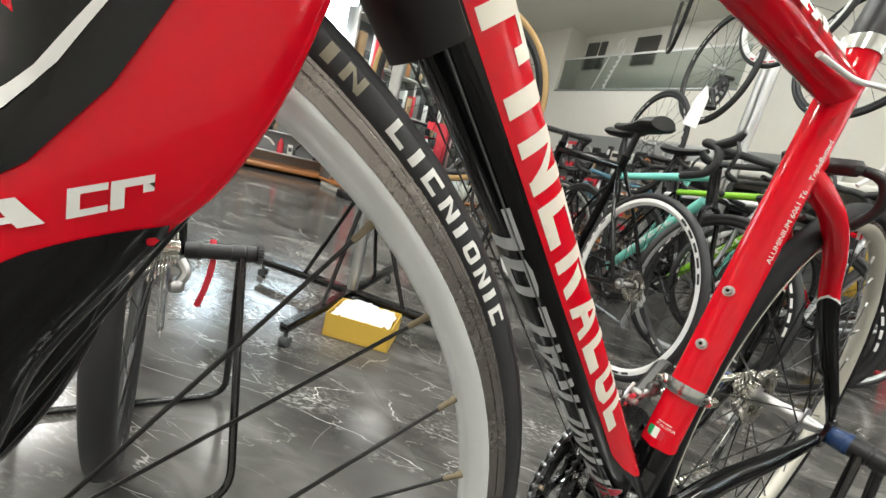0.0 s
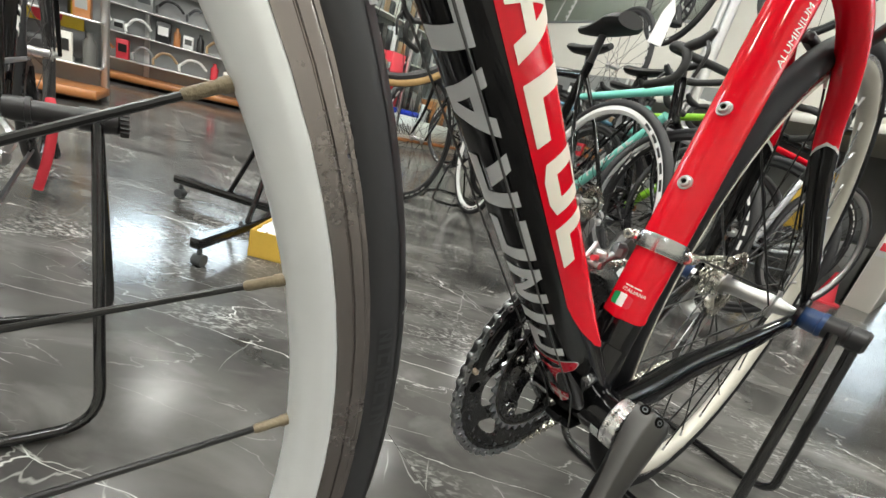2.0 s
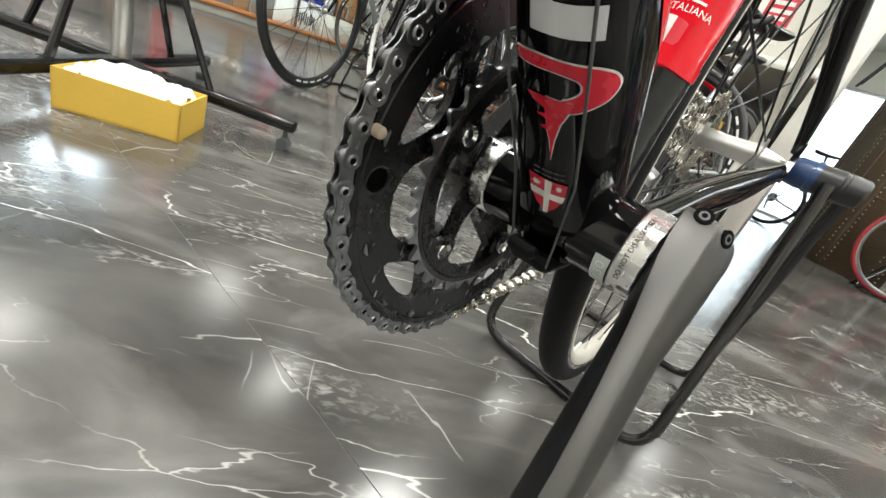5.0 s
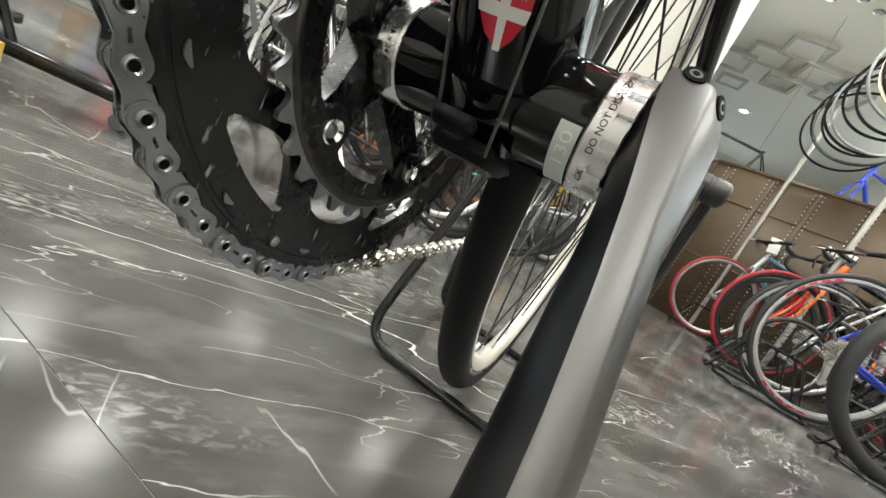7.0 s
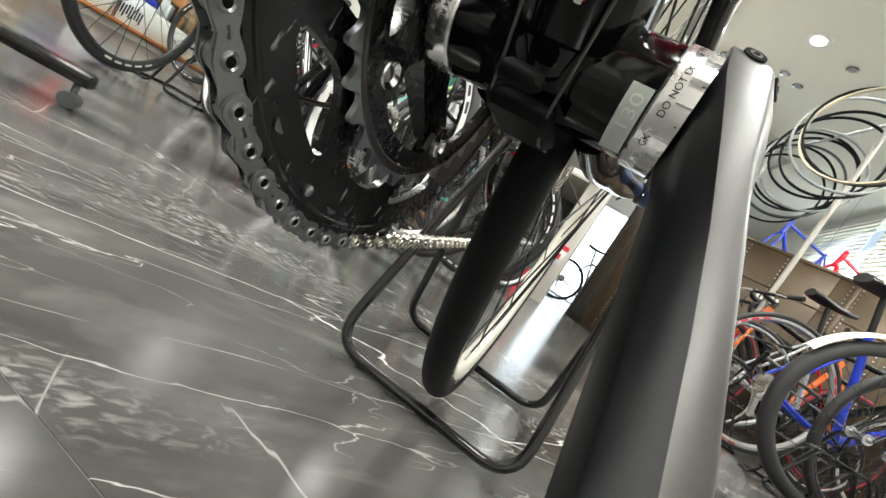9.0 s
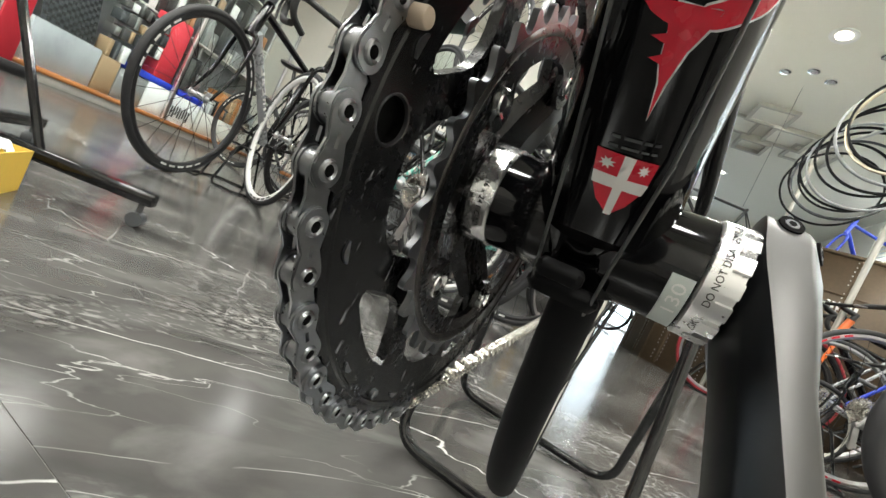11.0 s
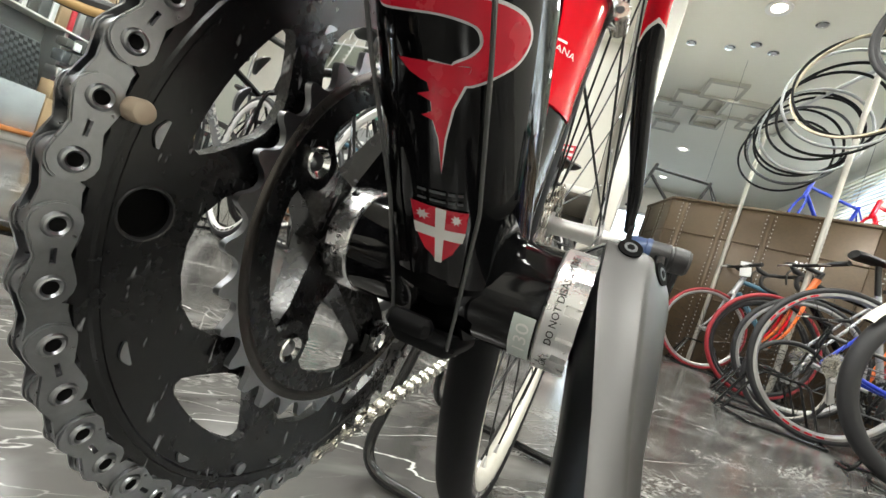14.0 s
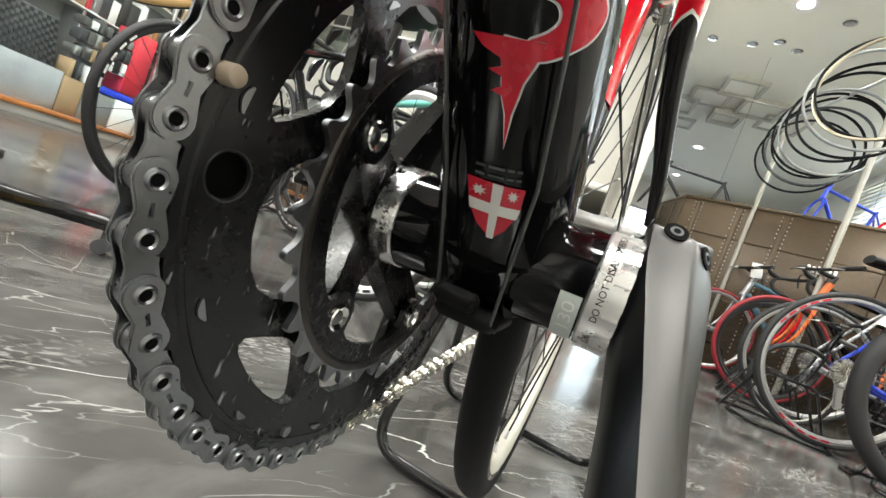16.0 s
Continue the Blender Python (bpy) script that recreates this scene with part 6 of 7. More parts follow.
# ceiling fittings; the added fill lamps get downlight fittings too
for x, y, watts in DOWNLIGHTS_AND_FILL:
    d = thing("downlight", "round recessed ceiling downlight, lit warm white, some added out of view", "ceiling light", "recessed downlights", at=Matrix.Translation((x, y, CEIL)))
    part("trim_ring", cached("dl_ring", WHITE_PT, lambda: Shape().lathe([(-0.001, 0.057), (-0.012, 0.085), (-0.008, 0.1), (0.0, 0.1)], 28).moved(pose(0, 0, 0, 0, -90, 0))), None, d)
    part("bulb", cached("dl_bulb", GLOW, lambda: Shape().lathe([(-0.004, 0.057), (-0.008, 0.04), (-0.009, 0.0)], 24).moved(pose(0, 0, 0, 0, -90, 0))), None, d)
for x, y in ((0.152, 4.44), (0.504, 4.45), (0.88, 4.465), (1.07, 3.985), (0.704, 4.36), (0.28, 6.76)):
    v = thing("ceiling_spot", "small unlit chrome ceiling spotlight", "ceiling light", "small chrome ceiling spots", at=Matrix.Translation((x, y, CEIL)))
    part("chrome_ring", cached("sp_ring", ALU, lambda: Shape().lathe([(0, 0.05), (0.01, 0.048), (0.012, 0.03), (0.004, 0.028)], 24).moved(pose(0, 0, 0, 0, 90, 0))), None, v)
    part("dark_centre", cached("sp_in", ALU_DULL, lambda: Shape().lathe([(0.005, 0.029), (0.006, 0)], 20).moved(pose(0, 0, 0, 0, 90, 0))), None, v)
# stepped square coffers hung under the ceiling
for x, y, w, dz in ((0.06, 5.95, 0.48, 0.05), (0.40, 5.66, 0.44, 0.03), (0.67, 5.30, 0.42, 0.04), (0.98, 5.70, 0.46, 0.06), (1.30, 6.0, 0.48, 0.04), (0.69, 6.06, 0.36, 0.09), (0.22, 6.58, 0.34, 0.03)):
    c = thing("ceiling_panel", "pale square stepped ceiling panel", "ceiling panel", "stepped ceiling panels", at=pose(x, y, CEIL, 0, 0, 4))
    part("rim", Shape().slab([(-w / 2, -w / 2), (w / 2, -w / 2), (w / 2, w / 2), (-w / 2, w / 2)], lambda a, b, k, dz=dz: (a, b, -dz * k), holes=[[(-w / 2 + 0.04, -w / 2 + 0.04), (w / 2 - 0.04, -w / 2 + 0.04), (w / 2 - 0.04, w / 2 - 0.04), (-w / 2 + 0.04, w / 2 - 0.04)]]), PANEL_EDGE, c)
    part("panel", Shape().box((0, 0, -dz * 0.4), (w - 0.08, w - 0.08, 0.01)), CEILING, c)

# ---------------------------------------------------------------- the things
road_bicycle()
axle_stand(pose(0.005, 0, 0), "black tubular rear-axle stand with blue axle cups, under the red bicycle")

# dark bicycle on its own stand, seen from behind
cycle("black road bicycle with worn silver cassette, on a rear-axle stand", pose(-0.99, -0.505, 0.022, 0, 0, -90), BLACK, paint2=BLACK, marks=DECAL_W, wide=0.0165)
axle_stand(pose(-0.968, -0.505, 0, 0, 0, -90), "black tubular rear-axle stand with a red tab, under the black bicycle", blue=False, extra=0.045)

strap = solid("red_strap", Shape().tube(spline([(-0.600, -0.397, 0.374), (-0.586, -0.394, 0.345), (-0.582, -0.400, 0.30), (-0.585, -0.411, 0.255)], 6), 0.0055, 10, squash=(0, 0.5)), PINK, "red plastic strap hung over the stand's axle rod", "strap")

# workshop stand with four feet
ws = thing("workshop_stand", "black four-legged workshop stand with silver pole and small castors", "repair stand")
feet = [(-1.446, -0.166), (-0.868, -0.184), (-0.824, 0.371), (-1.44, 0.402)]
cx, cy = -1.145, 0.106
for fx, fy in feet:
    a = math.degrees(math.atan2(fy - cy, fx - cx))
    ln = math.hypot(fx - cx, fy - cy)
    leg = part("leg", Shape().box((ln / 2, 0, 0.062), (ln, 0.028, 0.026), 0.003), STAND_BLK, ws, at=pose(cx, cy, 0, 0, 0, a))
    part("castor", Shape().tube([(ln - 0.02, -0.012, 0.015), (ln - 0.02, 0.012, 0.015)], 0.015, 16).tube([(ln - 0.02, 0, 0.02), (ln - 0.02, 0, 0.05)], 0.006, 8), GREY_PL, leg)
    part("brace", Shape().tube([(cx + (fx - cx) * 0.5, cy + (fy - cy) * 0.5, 0.072), (cx, cy, 0.52)], 0.008, 8), STAND_BLK, ws)
part("pole", Shape().tube([(cx, cy, 0.05), (cx, cy, 1.5)], 0.019, 20), ALU_DULL, ws, "brushed silver pole")
part("collar", Shape().tube([(cx, cy, 0.5), (cx, cy, 0.56)], 0.027, 20), STAND_BLK, ws)
part("arm", Shape().tube([(cx, cy, 1.152), (-1.204, 0.42, 1.150)], 0.011, 12), STAND_BLK, ws)

# yellow carton with a clear bag
b1, b2, b3 = Vector((-0.812, 0.118, 0)), Vector((-0.941, -0.046, 0)), Vector((-0.919, 0.2185, 0))
ang = math.degrees(math.atan2(b2.y - b1.y, b2.x - b1.x))
carton = thing("carton", "open yellow cardboard carton holding crumpled clear plastic bags", "box", at=pose(b1.x, b1.y, 0, 0, 0, ang))
L, W, H = 0.21, 0.15, 0.075
walls = Shape()
for c, s in (((L / 2, -0.0015, H / 2), (L, 0.003, H)), ((L / 2, -W + 0.0015, H / 2), (L, 0.003, H)), ((0.0015, -W / 2, H / 2), (0.003, W, H)), ((L - 0.0015, -W / 2, H / 2), (0.003, W, H)), ((L / 2, -W / 2, 0.002), (L, W, 0.003))):
    walls.box(c, s)
part("carton_body", walls, CARD_Y, carton)
bag = thing("plastic_bag", "crumpled clear plastic packing in the yellow carton", "plastic bag", at=carton.matrix_basis.copy())
bs = Shape()
rng = random.Random(4)
n = 14
bs.add([(0.012 + (L - 0.024) * i / n, -0.012 - (W - 0.024) * j / n, H - 0.004 + 0.02 * rng.random() - 0.012 * (i in (0, n) or j in (0, n))) for i in range(n + 1) for j in range(n + 1)], [(i * (n + 1) + j, (i + 1) * (n + 1) + j, (i + 1) * (n + 1) + j + 1, i * (n + 1) + j + 1) for i in range(n) for j in range(n)])
bs.add([(0.02, -0.02, 0.005), (L - 0.02, -0.02, 0.005), (L - 0.02, -W + 0.02, 0.005), (0.02, -W + 0.02, 0.005)], [(0, 1, 2, 3)])
part("film", bs, BAG, bag, sharp=180)

# group standing by the glass cabinet
cycle("black and white road bicycle with white lettering shapes", pose(-1.895, 1.45, 0, 0, 0, 21), SILVER_PT, BLACK, top=BLACK, saddle=None, rim=SATIN, marks=DECAL_W, group="bicycles parked by the glass cabinet")
floor_hoop(pose(-1.85, 1.32, 0, 0, 0, 21))

# crowded rows behind the seat tube
rows = [
    ("black and mint road bicycle with dark-lettered silver rims", (-1.006, 1.049, 250), BLACK, BLACK, WHITE_PT, SATIN),
    ("black and mint road bicycle with black wheels", (-1.10, 1.47, 74), MINT, BLACK, SATIN, DECAL_W),
    ("lime green road bicycle with black wheels", (-0.98, 1.86, 78), LIME, BLACK, SATIN, DECAL_W),
    ("black road bicycle with silver rims", (-0.42, 2.05, -24), BLACK, SILVER_PT, ALU_DULL, None),
    ("white road bicycle with mint details", (-1.35, 2.42, 98), WHITE_PT, BLACK, SATIN, None),
    ("black road bicycle with drop bars", (-2.75, 2.35, 100), BLACK, BLACK, SATIN, DECAL_W),
    ("steel-blue road bicycle with drop bars", (-1.85, 2.6, -30), TEAL_PT, BLACK, ALU_DULL, DECAL_W),
    ("red and black road bicycle", (-0.55, 2.62, -25), RED, BLACK, SATIN, DECAL_W),
    ("black road bicycle with a mint saddle stripe", (-1.05, 2.55, -28), BLACK, MINT, SATIN, None),
]
for label, (x, y, a), p1, p2, rim, mk in rows:
    cycle(label, pose(x, y, 0, 0, 0, a), p1, p2, rim=rim, marks=mk, group="bicycles packed behind the red one", low=0.07 if y < 1.1 else 0.0)

# row of bicycles towards the window
side_rows = [
    ("steel-blue bicycle with red tyres", (1.505, 3.95, -78), TEAL_PT, SILVER_PT, ALU_DULL, RUBBER_RED, "flat", None, 0.013),
    ("black bicycle with orange stays and red tyres", (1.665, 3.15, -78), BLACK, ORANGE_PT, SATIN, RUBBER_RED, "flat", None, 0.013),
    ("blue road bicycle with red-marked rims", (1.446, 2.204, 102), BLUE_PT, BLUE_PT, ALU_DULL, RUBBER, "drop", None, 0.013),
    ("teal city bicycle with a cream mudguard and fat tyres", (1.755, 1.80, -78), MINT, BLACK, SATIN, RUBBER, "flat", CREAM_PL, 0.028),
]
side_rows += [
    ("black road bicycle with red rim marks", (1.80, 3.62, -80), BLACK, RED, SATIN, RUBBER, "drop", None, 0.013),
    ("black bicycle with black tyres", (1.58, 2.80, 96), BLACK, SILVER_PT, ALU_DULL, RUBBER, "flat", None, 0.014),
    ("dark blue bicycle with black tyres", (1.98, 2.0, -74), BLACK, BLUE_PT, SATIN, RUBBER, "drop", None, 0.016),
]
for label, (x, y, a), p1, p2, rim, ty, bars, guard, wide in side_rows:
    cycle(label, pose(x, y, 0, 0, 0, a), p1, p2, rim=rim, tyre=ty, bars=bars, guard=guard, wide=wide, group="bicycles parked in a row near the window", spoke=SPOKE, marks=DECAL_R if p1 is BLUE_PT else None)
    floor_hoop(pose(x - 0.55, y - 0.08, 0, 0, 0, a))

small = pose(1.36, 2.44, 0, 0, 0, -80) @ Matrix.Scale(0.6, 4)
cycle("small-wheeled children's bicycle with pale rims and black tyres", small, GREY_DK, BLACK, rim=PALE_RIM, tyre=RUBBER, bars="flat", wide=0.022, group="bicycles parked in a row near the window")

# brown riveted case behind them
case = thing("riveted_case", "large dark brown riveted metal screen with sheet panels", "screen")
pl = [(0.30, 4.9), (0.46, 4.28), (1.78, 3.75), (2.72, 3.41)]
for (xa, ya), (xb, yb) in zip(pl, pl[1:]):
    ln, a = math.hypot(xb - xa, yb - ya), math.degrees(math.atan2(yb - ya, xb - xa))
    m = pose(xa, ya, 0, 0, 0, a)
    part("sheet", Shape().box((ln / 2, 0, 0.72), (ln, 0.03, 1.44), 0.004), BROWN, case, at=m)
    part("cap_rail", Shape().box((ln / 2, 0, 1.45), (ln + 0.01, 0.045, 0.03), 0.006), BROWN, case, at=m)
    for zz in (0.60, 1.14):
        part("seam_strip", Shape().box((ln / 2, -0.0165, zz), (ln, 0.006, 0.018), 0.002), BROWN, case, at=m)
    k = 0.12
    while k < ln:
        st = part("batten", Shape().box((k, -0.0175, 0.72), (0.034, 0.010, 1.4), 0.003), BROWN, case, at=m)
        rv = Shape()
        for j in range(38):
            for dx in (-0.030, 0.030):
                if j % 7 != 3 or dx > 0:
                    rv.box((k + dx, -0.0175, 0.06 + j * 0.0365), (0.009, 0.006, 0.009), 0.003)
        tagged(part("rivets", rv, ALU_DULL, st, at=Matrix.Identity(4)), kind="stuff")
        k += 0.33

at_screen = pose(0.46, 4.28, 0, 0, 0, math.degrees(math.atan2(-0.53, 1.32)))
for k, h in enumerate((0.060, 0.052, 0.058, 0.050, 0.060, 0.055)):
    part("print_bar", Shape().box((1.02 + 0.032 * k, -0.0165, 1.05), (0.020, 0.004, h), 0.001), PAPER, case, at=at_screen)
bar_tag = thing("paper_tag", "white paper price tag tied to a handlebar", "paper tag", at=pose(1.07, 3.80, 0.90, 0, -14, 20))
part("sheet", Shape().slab([(-0.045, -0.06), (0.05, -0.065), (0.05, 0.05), (-0.04, 0.06)], lambda a, b, k: (a, 0.002 * k, b)), PAPER, bar_tag)
part("string", Shape().tube([(0, 0.001, 0.05), (-0.02, 0.03, 0.03)], 0.0008, 5), SATIN, bar_tag)

# upright silver display poles and the row of rims hung between them
for x, y in ((0.95, 4.05), (1.22, 3.09), (-1.27, 2.65), (-1.20, 2.60)):
    p = thing("display_pole", "silver upright display pole", "pole", "silver display poles")
    part("tube", Shape().tube([(x, y, 0), (x, y, 2.26 if x > 0 else CEIL)], 0.017 if x > 0 else 0.03, 18), POLE if x > 0 else ALU_DULL, p)
    part("foot", Shape().tube([(x, y, 0), (x, y, 0.02)], 0.05, 18), ALU_DULL, p)
bar_ob = thing("hanging_bar", "horizontal silver bar between two display poles", "rail")
part("tube", Shape().tube([(0.95, 4.05, 2.24), (1.22, 3.09, 2.24), (1.22, 2.62, 2.24)], 0.014, 12), ALU_DULL, bar_ob)
for i in range(11):
    t = i / 10
    x, y, z = 1.10 - 0.06 * t + 0.03 * math.sin(i * 3.1), 3.95 - 1.25 * t + 0.05 * math.sin(i * 5.3), 1.925 + 0.022 * math.sin(i * 2.3)
    r = thing("wheel_hoop", "bare bicycle wheel hoop hung on a bar", "wheel hoop", "bare rims hung in a row", at=pose(x, y, z, 9 * math.sin(i * 1.3), 0, 70 + 13 * math.sin(i * 1.7)))
    m = (GUIDE, GUIDE, GREY_PL, GUIDE, GUIDE, GREY_MID, GUIDE, GUIDE, GREY_MID, GUIDE, CREAM_METAL)[i]
    part("hoop", cached("bare_rim", m, lambda: Shape().lathe([(0.0100, 0.316), (0.0100, 0.308), (0.004, 0.3015), (-0.004, 0.3015), (-0.0100, 0.308), (-0.0100, 0.316), (0, 0.312)], 64, close=True)), None, r)
hw = thing("wheel_on_display", "black-tyred wheel hung on a thin wire", "wheel", at=pose(1.22, 2.35, 2.05, 0, 0, 60))
plain_wheel(hw, "rim", Matrix.Identity(4), SATIN, RUBBER)
part("wire", Shape().tube([(0, 0, 0.30), (0, 0, CEIL - 2.05)], 0.0015, 6), SATIN, hw)

# hung and loose wheels behind the red bicycle
for x, y, z, a, ty in ((-1.31, 2.19, 1.52, 62, RUBBER), (-0.96, 2.05, 1.80, 66, RUBBER), (-0.72, 2.35, 1.62, 70, RUBBER), (-1.75, 2.3, 2.02, 40, RUBBER), (-1.50, 2.06, 1.02, 66, RUBBER), (-1.204, 0.374, 0.862, -40, GUM)):
    h = thing("wheel_on_display", "road wheel with white rim lettering, hung on a thin wire" if ty is RUBBER else "road wheel with a tan-walled tyre, hung from the workshop stand", "wheel", "hung wheels", at=pose(x, y, z, 0, 0, a))
    plain_wheel(h, "rim", Matrix.Identity(4), WHITE_PT if x == -0.96 else SATIN, ty, marks=(DECAL_R if x == -0.96 else DECAL_W) if ty is RUBBER else None)
    if ty is RUBBER:
        part("wire", Shape().tube([(0, 0, 0.30), (0, 0, CEIL - z)], 0.0015, 6), SATIN, h)
    else:
        part("inner_wall", Shape().lathe([(q, r) for q, r in tyre_profile(0.3365, 0.0135) if r > 0.334], 64), RUBBER, h)
ck = thing("crankset_on_display", "black crankset with pedals hung on a thin wire", "crankset", at=pose(-1.23, 2.12, 1.36, 0, 0, 60))
part("chainring", Shape().slab(toothed(40, 0.082, 0.087), lambda a, b, k: (0.004 * k, a, b), holes=[circle((0, 0), 0.062, 30)]), SATIN, ck)
for k in range(5):
    part("spider_arm", Shape().tube([(0, 0, 0), (0.002, 0.07 * math.cos(1.257 * k), 0.07 * math.sin(1.257 * k))], 0.008, 8), SATIN, ck)
for q in (-1, 1):
    arm = part("crank_arm", Shape().tube([(q * 0.03, 0, 0), (q * 0.05, q * 0.11, q * 0.12)], [0.014, 0.011], 10), SATIN, ck)
    part("pedal", Shape().box((q * 0.09, q * 0.11, q * 0.12), (0.07, 0.06, 0.02), 0.004), SATIN, arm)
part("axle", Shape().tube([(-0.035, 0, 0), (0.035, 0, 0)], 0.012, 12), ALU_DULL, ck)
part("wire", Shape().tube([(0, 0, 0.08), (0, 0, CEIL - 1.36)], 0.0015, 6), SATIN, ck)
tag = thing("paper_tag", "white paper price tag hung on a string", "paper tag", at=pose(-1.17, 1.88, 1.22, 0, 6, 25))
part("sheet", Shape().slab([(-0.035, -0.11), (0.04, -0.12), (0.03, 0.05), (-0.005, 0.11), (-0.03, 0.04)], lambda a, b, k: (a, 0.002 * k, b)), PAPER, tag)
part("string", Shape().tube([(0, 0.001, 0.10), (0.06, 0.001, CEIL - 1.22)], 0.0008, 5), SATIN, tag)

# frames above the brown screen
def bare_frame(label, at, paint):
    f = thing("bare_bicycle", label, "bicycle frame", "bare frames on display", at)
    for name, a, b, r in (("down_tube", (0, 0, 0), (0, -0.42, 0.42), 0.017), ("seat_tube", (0, 0, 0), (0, 0.15, 0.5), 0.015), ("top_tube", (0, 0.145, 0.48), (0, -0.41, 0.5), 0.014), ("head_tube", (0, -0.44, 0.4), (0, -0.4, 0.55), 0.018)):
        part(name, Shape().tube([a, b], r, 12), paint, f)
    for q in (-1, 1):
        part("chain_stay", Shape().tube([(q * 0.02, 0.02, 0), (q * 0.06, 0.4, 0.06)], 0.009, 8), paint, f)
        part("seat_stay", Shape().tube([(q * 0.012, 0.145, 0.47), (q * 0.06, 0.4, 0.06)], 0.007, 8), paint, f)
    part("fork", Shape().tube(spline([(0.05, -0.56, 0.05), (0.045, -0.46, 0.33), (0.0, -0.445, 0.39), (-0.045, -0.46, 0.33), (-0.05, -0.56, 0.05)], 5), 0.0105, 10), paint, f)
    part("wire", Shape().tube([(0, 0.1, 0.5), (0, 0.1, CEIL - at.translation.z)], 0.0015, 6), SATIN, f)
bare_frame("bare black frame hung behind the brown screen", pose(0.62, 4.62, 1.28, 0, 0, -80), SATIN)
bare_frame("bare blue frame hung by the pole", pose(1.83, 4.56, 1.35, 0, 0, -60), BLUE_PT)
bare_frame("bare red frame hung by the window", pose(2.22, 4.40, 1.24, 0, 0, -55), RED)

# service counter, carton and pillar
ct = thing("service_counter", "grey wall counter with a white ledge top and open kneehole", "counter")
part("worktop", Shape().box((-1.165, 3.98, 1.09), (2.06, 1.22, 0.06), 0.006), COUNTER, ct)
part("back_panel", Shape().box((-1.165, 4.57, 0.53), (2.05, 0.04, 1.06), 0.004), GREY_MID, ct)
part("side_panel", Shape().box((-2.17, 3.98, 0.53), (0.04, 1.2, 1.06), 0.004), GREY_MID, ct)
part("drawer_box", Shape().box((-0.36, 4.0, 0.19), (0.40, 0.8, 0.38), 0.006), GREY_DK, ct)
cb = thing("carton", "tall yellow cardboard carton standing under the counter ledge", "box", at=pose(-0.62, 3.78, 0.36, 0, 0, 12))
part("carton_body", Shape().box((0, 0, 0.22), (0.2, 0.16, 0.44), 0.004), CARD_Y, cb)
part("flap", Shape().box((0, -0.02, 0.447), (0.21, 0.19, 0.006), 0.001), CARD_Y, cb)
structure("pillar", Shape().box((-0.0625, 4.02, CEIL / 2), (0.135, 1.16, CEIL), 0.004), WALL, "cream painted pillar at the end of the counter", "pillar")
note = thing("notice", "small red and white notice stuck low on the pillar", "notice")
part("sheet", Shape().box((-0.075, 3.437, 0.44), (0.09, 0.004, 0.17), 0.001), PAPER, note)
part("red_block", Shape().box((-0.075, 3.433, 0.505), (0.09, 0.003, 0.04)), PINK, note)
part("print_bar", Shape().box((-0.088, 3.433, 0.42), (0.05, 0.003, 0.05)), PINK, note)
cone = solid("floor_cone", Shape().lathe([(0.0, 0.085), (0.012, 0.085), (0.014, 0.055), (0.20, 0.014), (0.205, 0.0)], 24).moved(pose(-0.20, 3.20, 0, 0, -90, 0)), PINK, "small red plastic cone on the floor by the pillar", "cone")
cycle("black bicycle parked in the bright hall beyond the pillar", pose(0.42, 6.3, 0, 0, 0, 70), BLACK, SILVER_PT, rim=SATIN, bars="flat")
inner = Shape()
for x_a, x_b, z_a, z_b in ((X0, -0.02, 0, 2.10), (X0, -5.22, 2.10, CEIL), (-2.40, -0.02, 2.10, CEIL)):
    inner.box(((x_a + x_b) / 2, 4.8, (z_a + z_b) / 2), (x_b - x_a, 0.4, z_b - z_a))
structure("wall_inner", inner, WALL, "cream painted inner wall with a raised window", "wall")
structure("baseboard", Shape().box((-3.275, 4.592, 0.05), (6.24, 0.015, 0.1), 0.003), GREY_MID, "grey skirting along the inner wall", "baseboard")
sign = thing("poster", "red and white printed notice on the pillar", "poster")
part("sheet", Shape().box((-0.74, 4.597, 1.67), (0.23, 0.004, 0.37)), PAPER, sign)
part("red_block", Shape().box((-0.74, 4.5935, 1.735), (0.23, 0.003, 0.22)), PINK, sign)
for k, (w, z) in enumerate(((0.17, 1.80), (0.19, 1.735), (0.13, 1.68))):
    part("print_bar", Shape().box((-0.74, 4.591, z), (w, 0.002, 0.034)), PAPER, sign)
part("print_bar", Shape().box((-0.76, 4.593, 1.56), (0.15, 0.003, 0.06)), SATIN, sign)

# gallery opening high in the inner wall, with a glass balustrade
gal = Shape()
gal.box((-3.81, 5.06, 2.6), (3.0, 0.1, 1.0))
structure("wall_gallery", gal, WALL, "cream gallery wall behind the glass balustrade", "wall")
for x_a, x_b, z_a in ((-5.14, -4.92, 2.56), (-4.88, -4.76, 2.56), (-4.22, -3.85, 2.58)):
    structure("window_4" if x_a > -4 else "door_2", Shape().box(((x_a + x_b) / 2, 4.998, (z_a + 2.98) / 2), (x_b - x_a, 0.03, 2.98 - z_a), 0.004), GREY_DK, "dark doorway panel in the gallery", "panel")
rail = thing("glass_balustrade", "grey-green glass balustrade with a pale etched outline", "balustrade")
part("pane", Shape().box((-3.81, 4.66, 2.36), (2.80, 0.012, 0.50)), TINT, rail)
part("top_rail", Shape().box((-3.81, 4.66, 2.62), (2.82, 0.03, 0.025), 0.004), WHITE_PT, rail)
part("bottom_rail", Shape().box((-3.81, 4.62, 2.115), (2.82, 0.06, 0.03), 0.004), GREY_MID, rail)
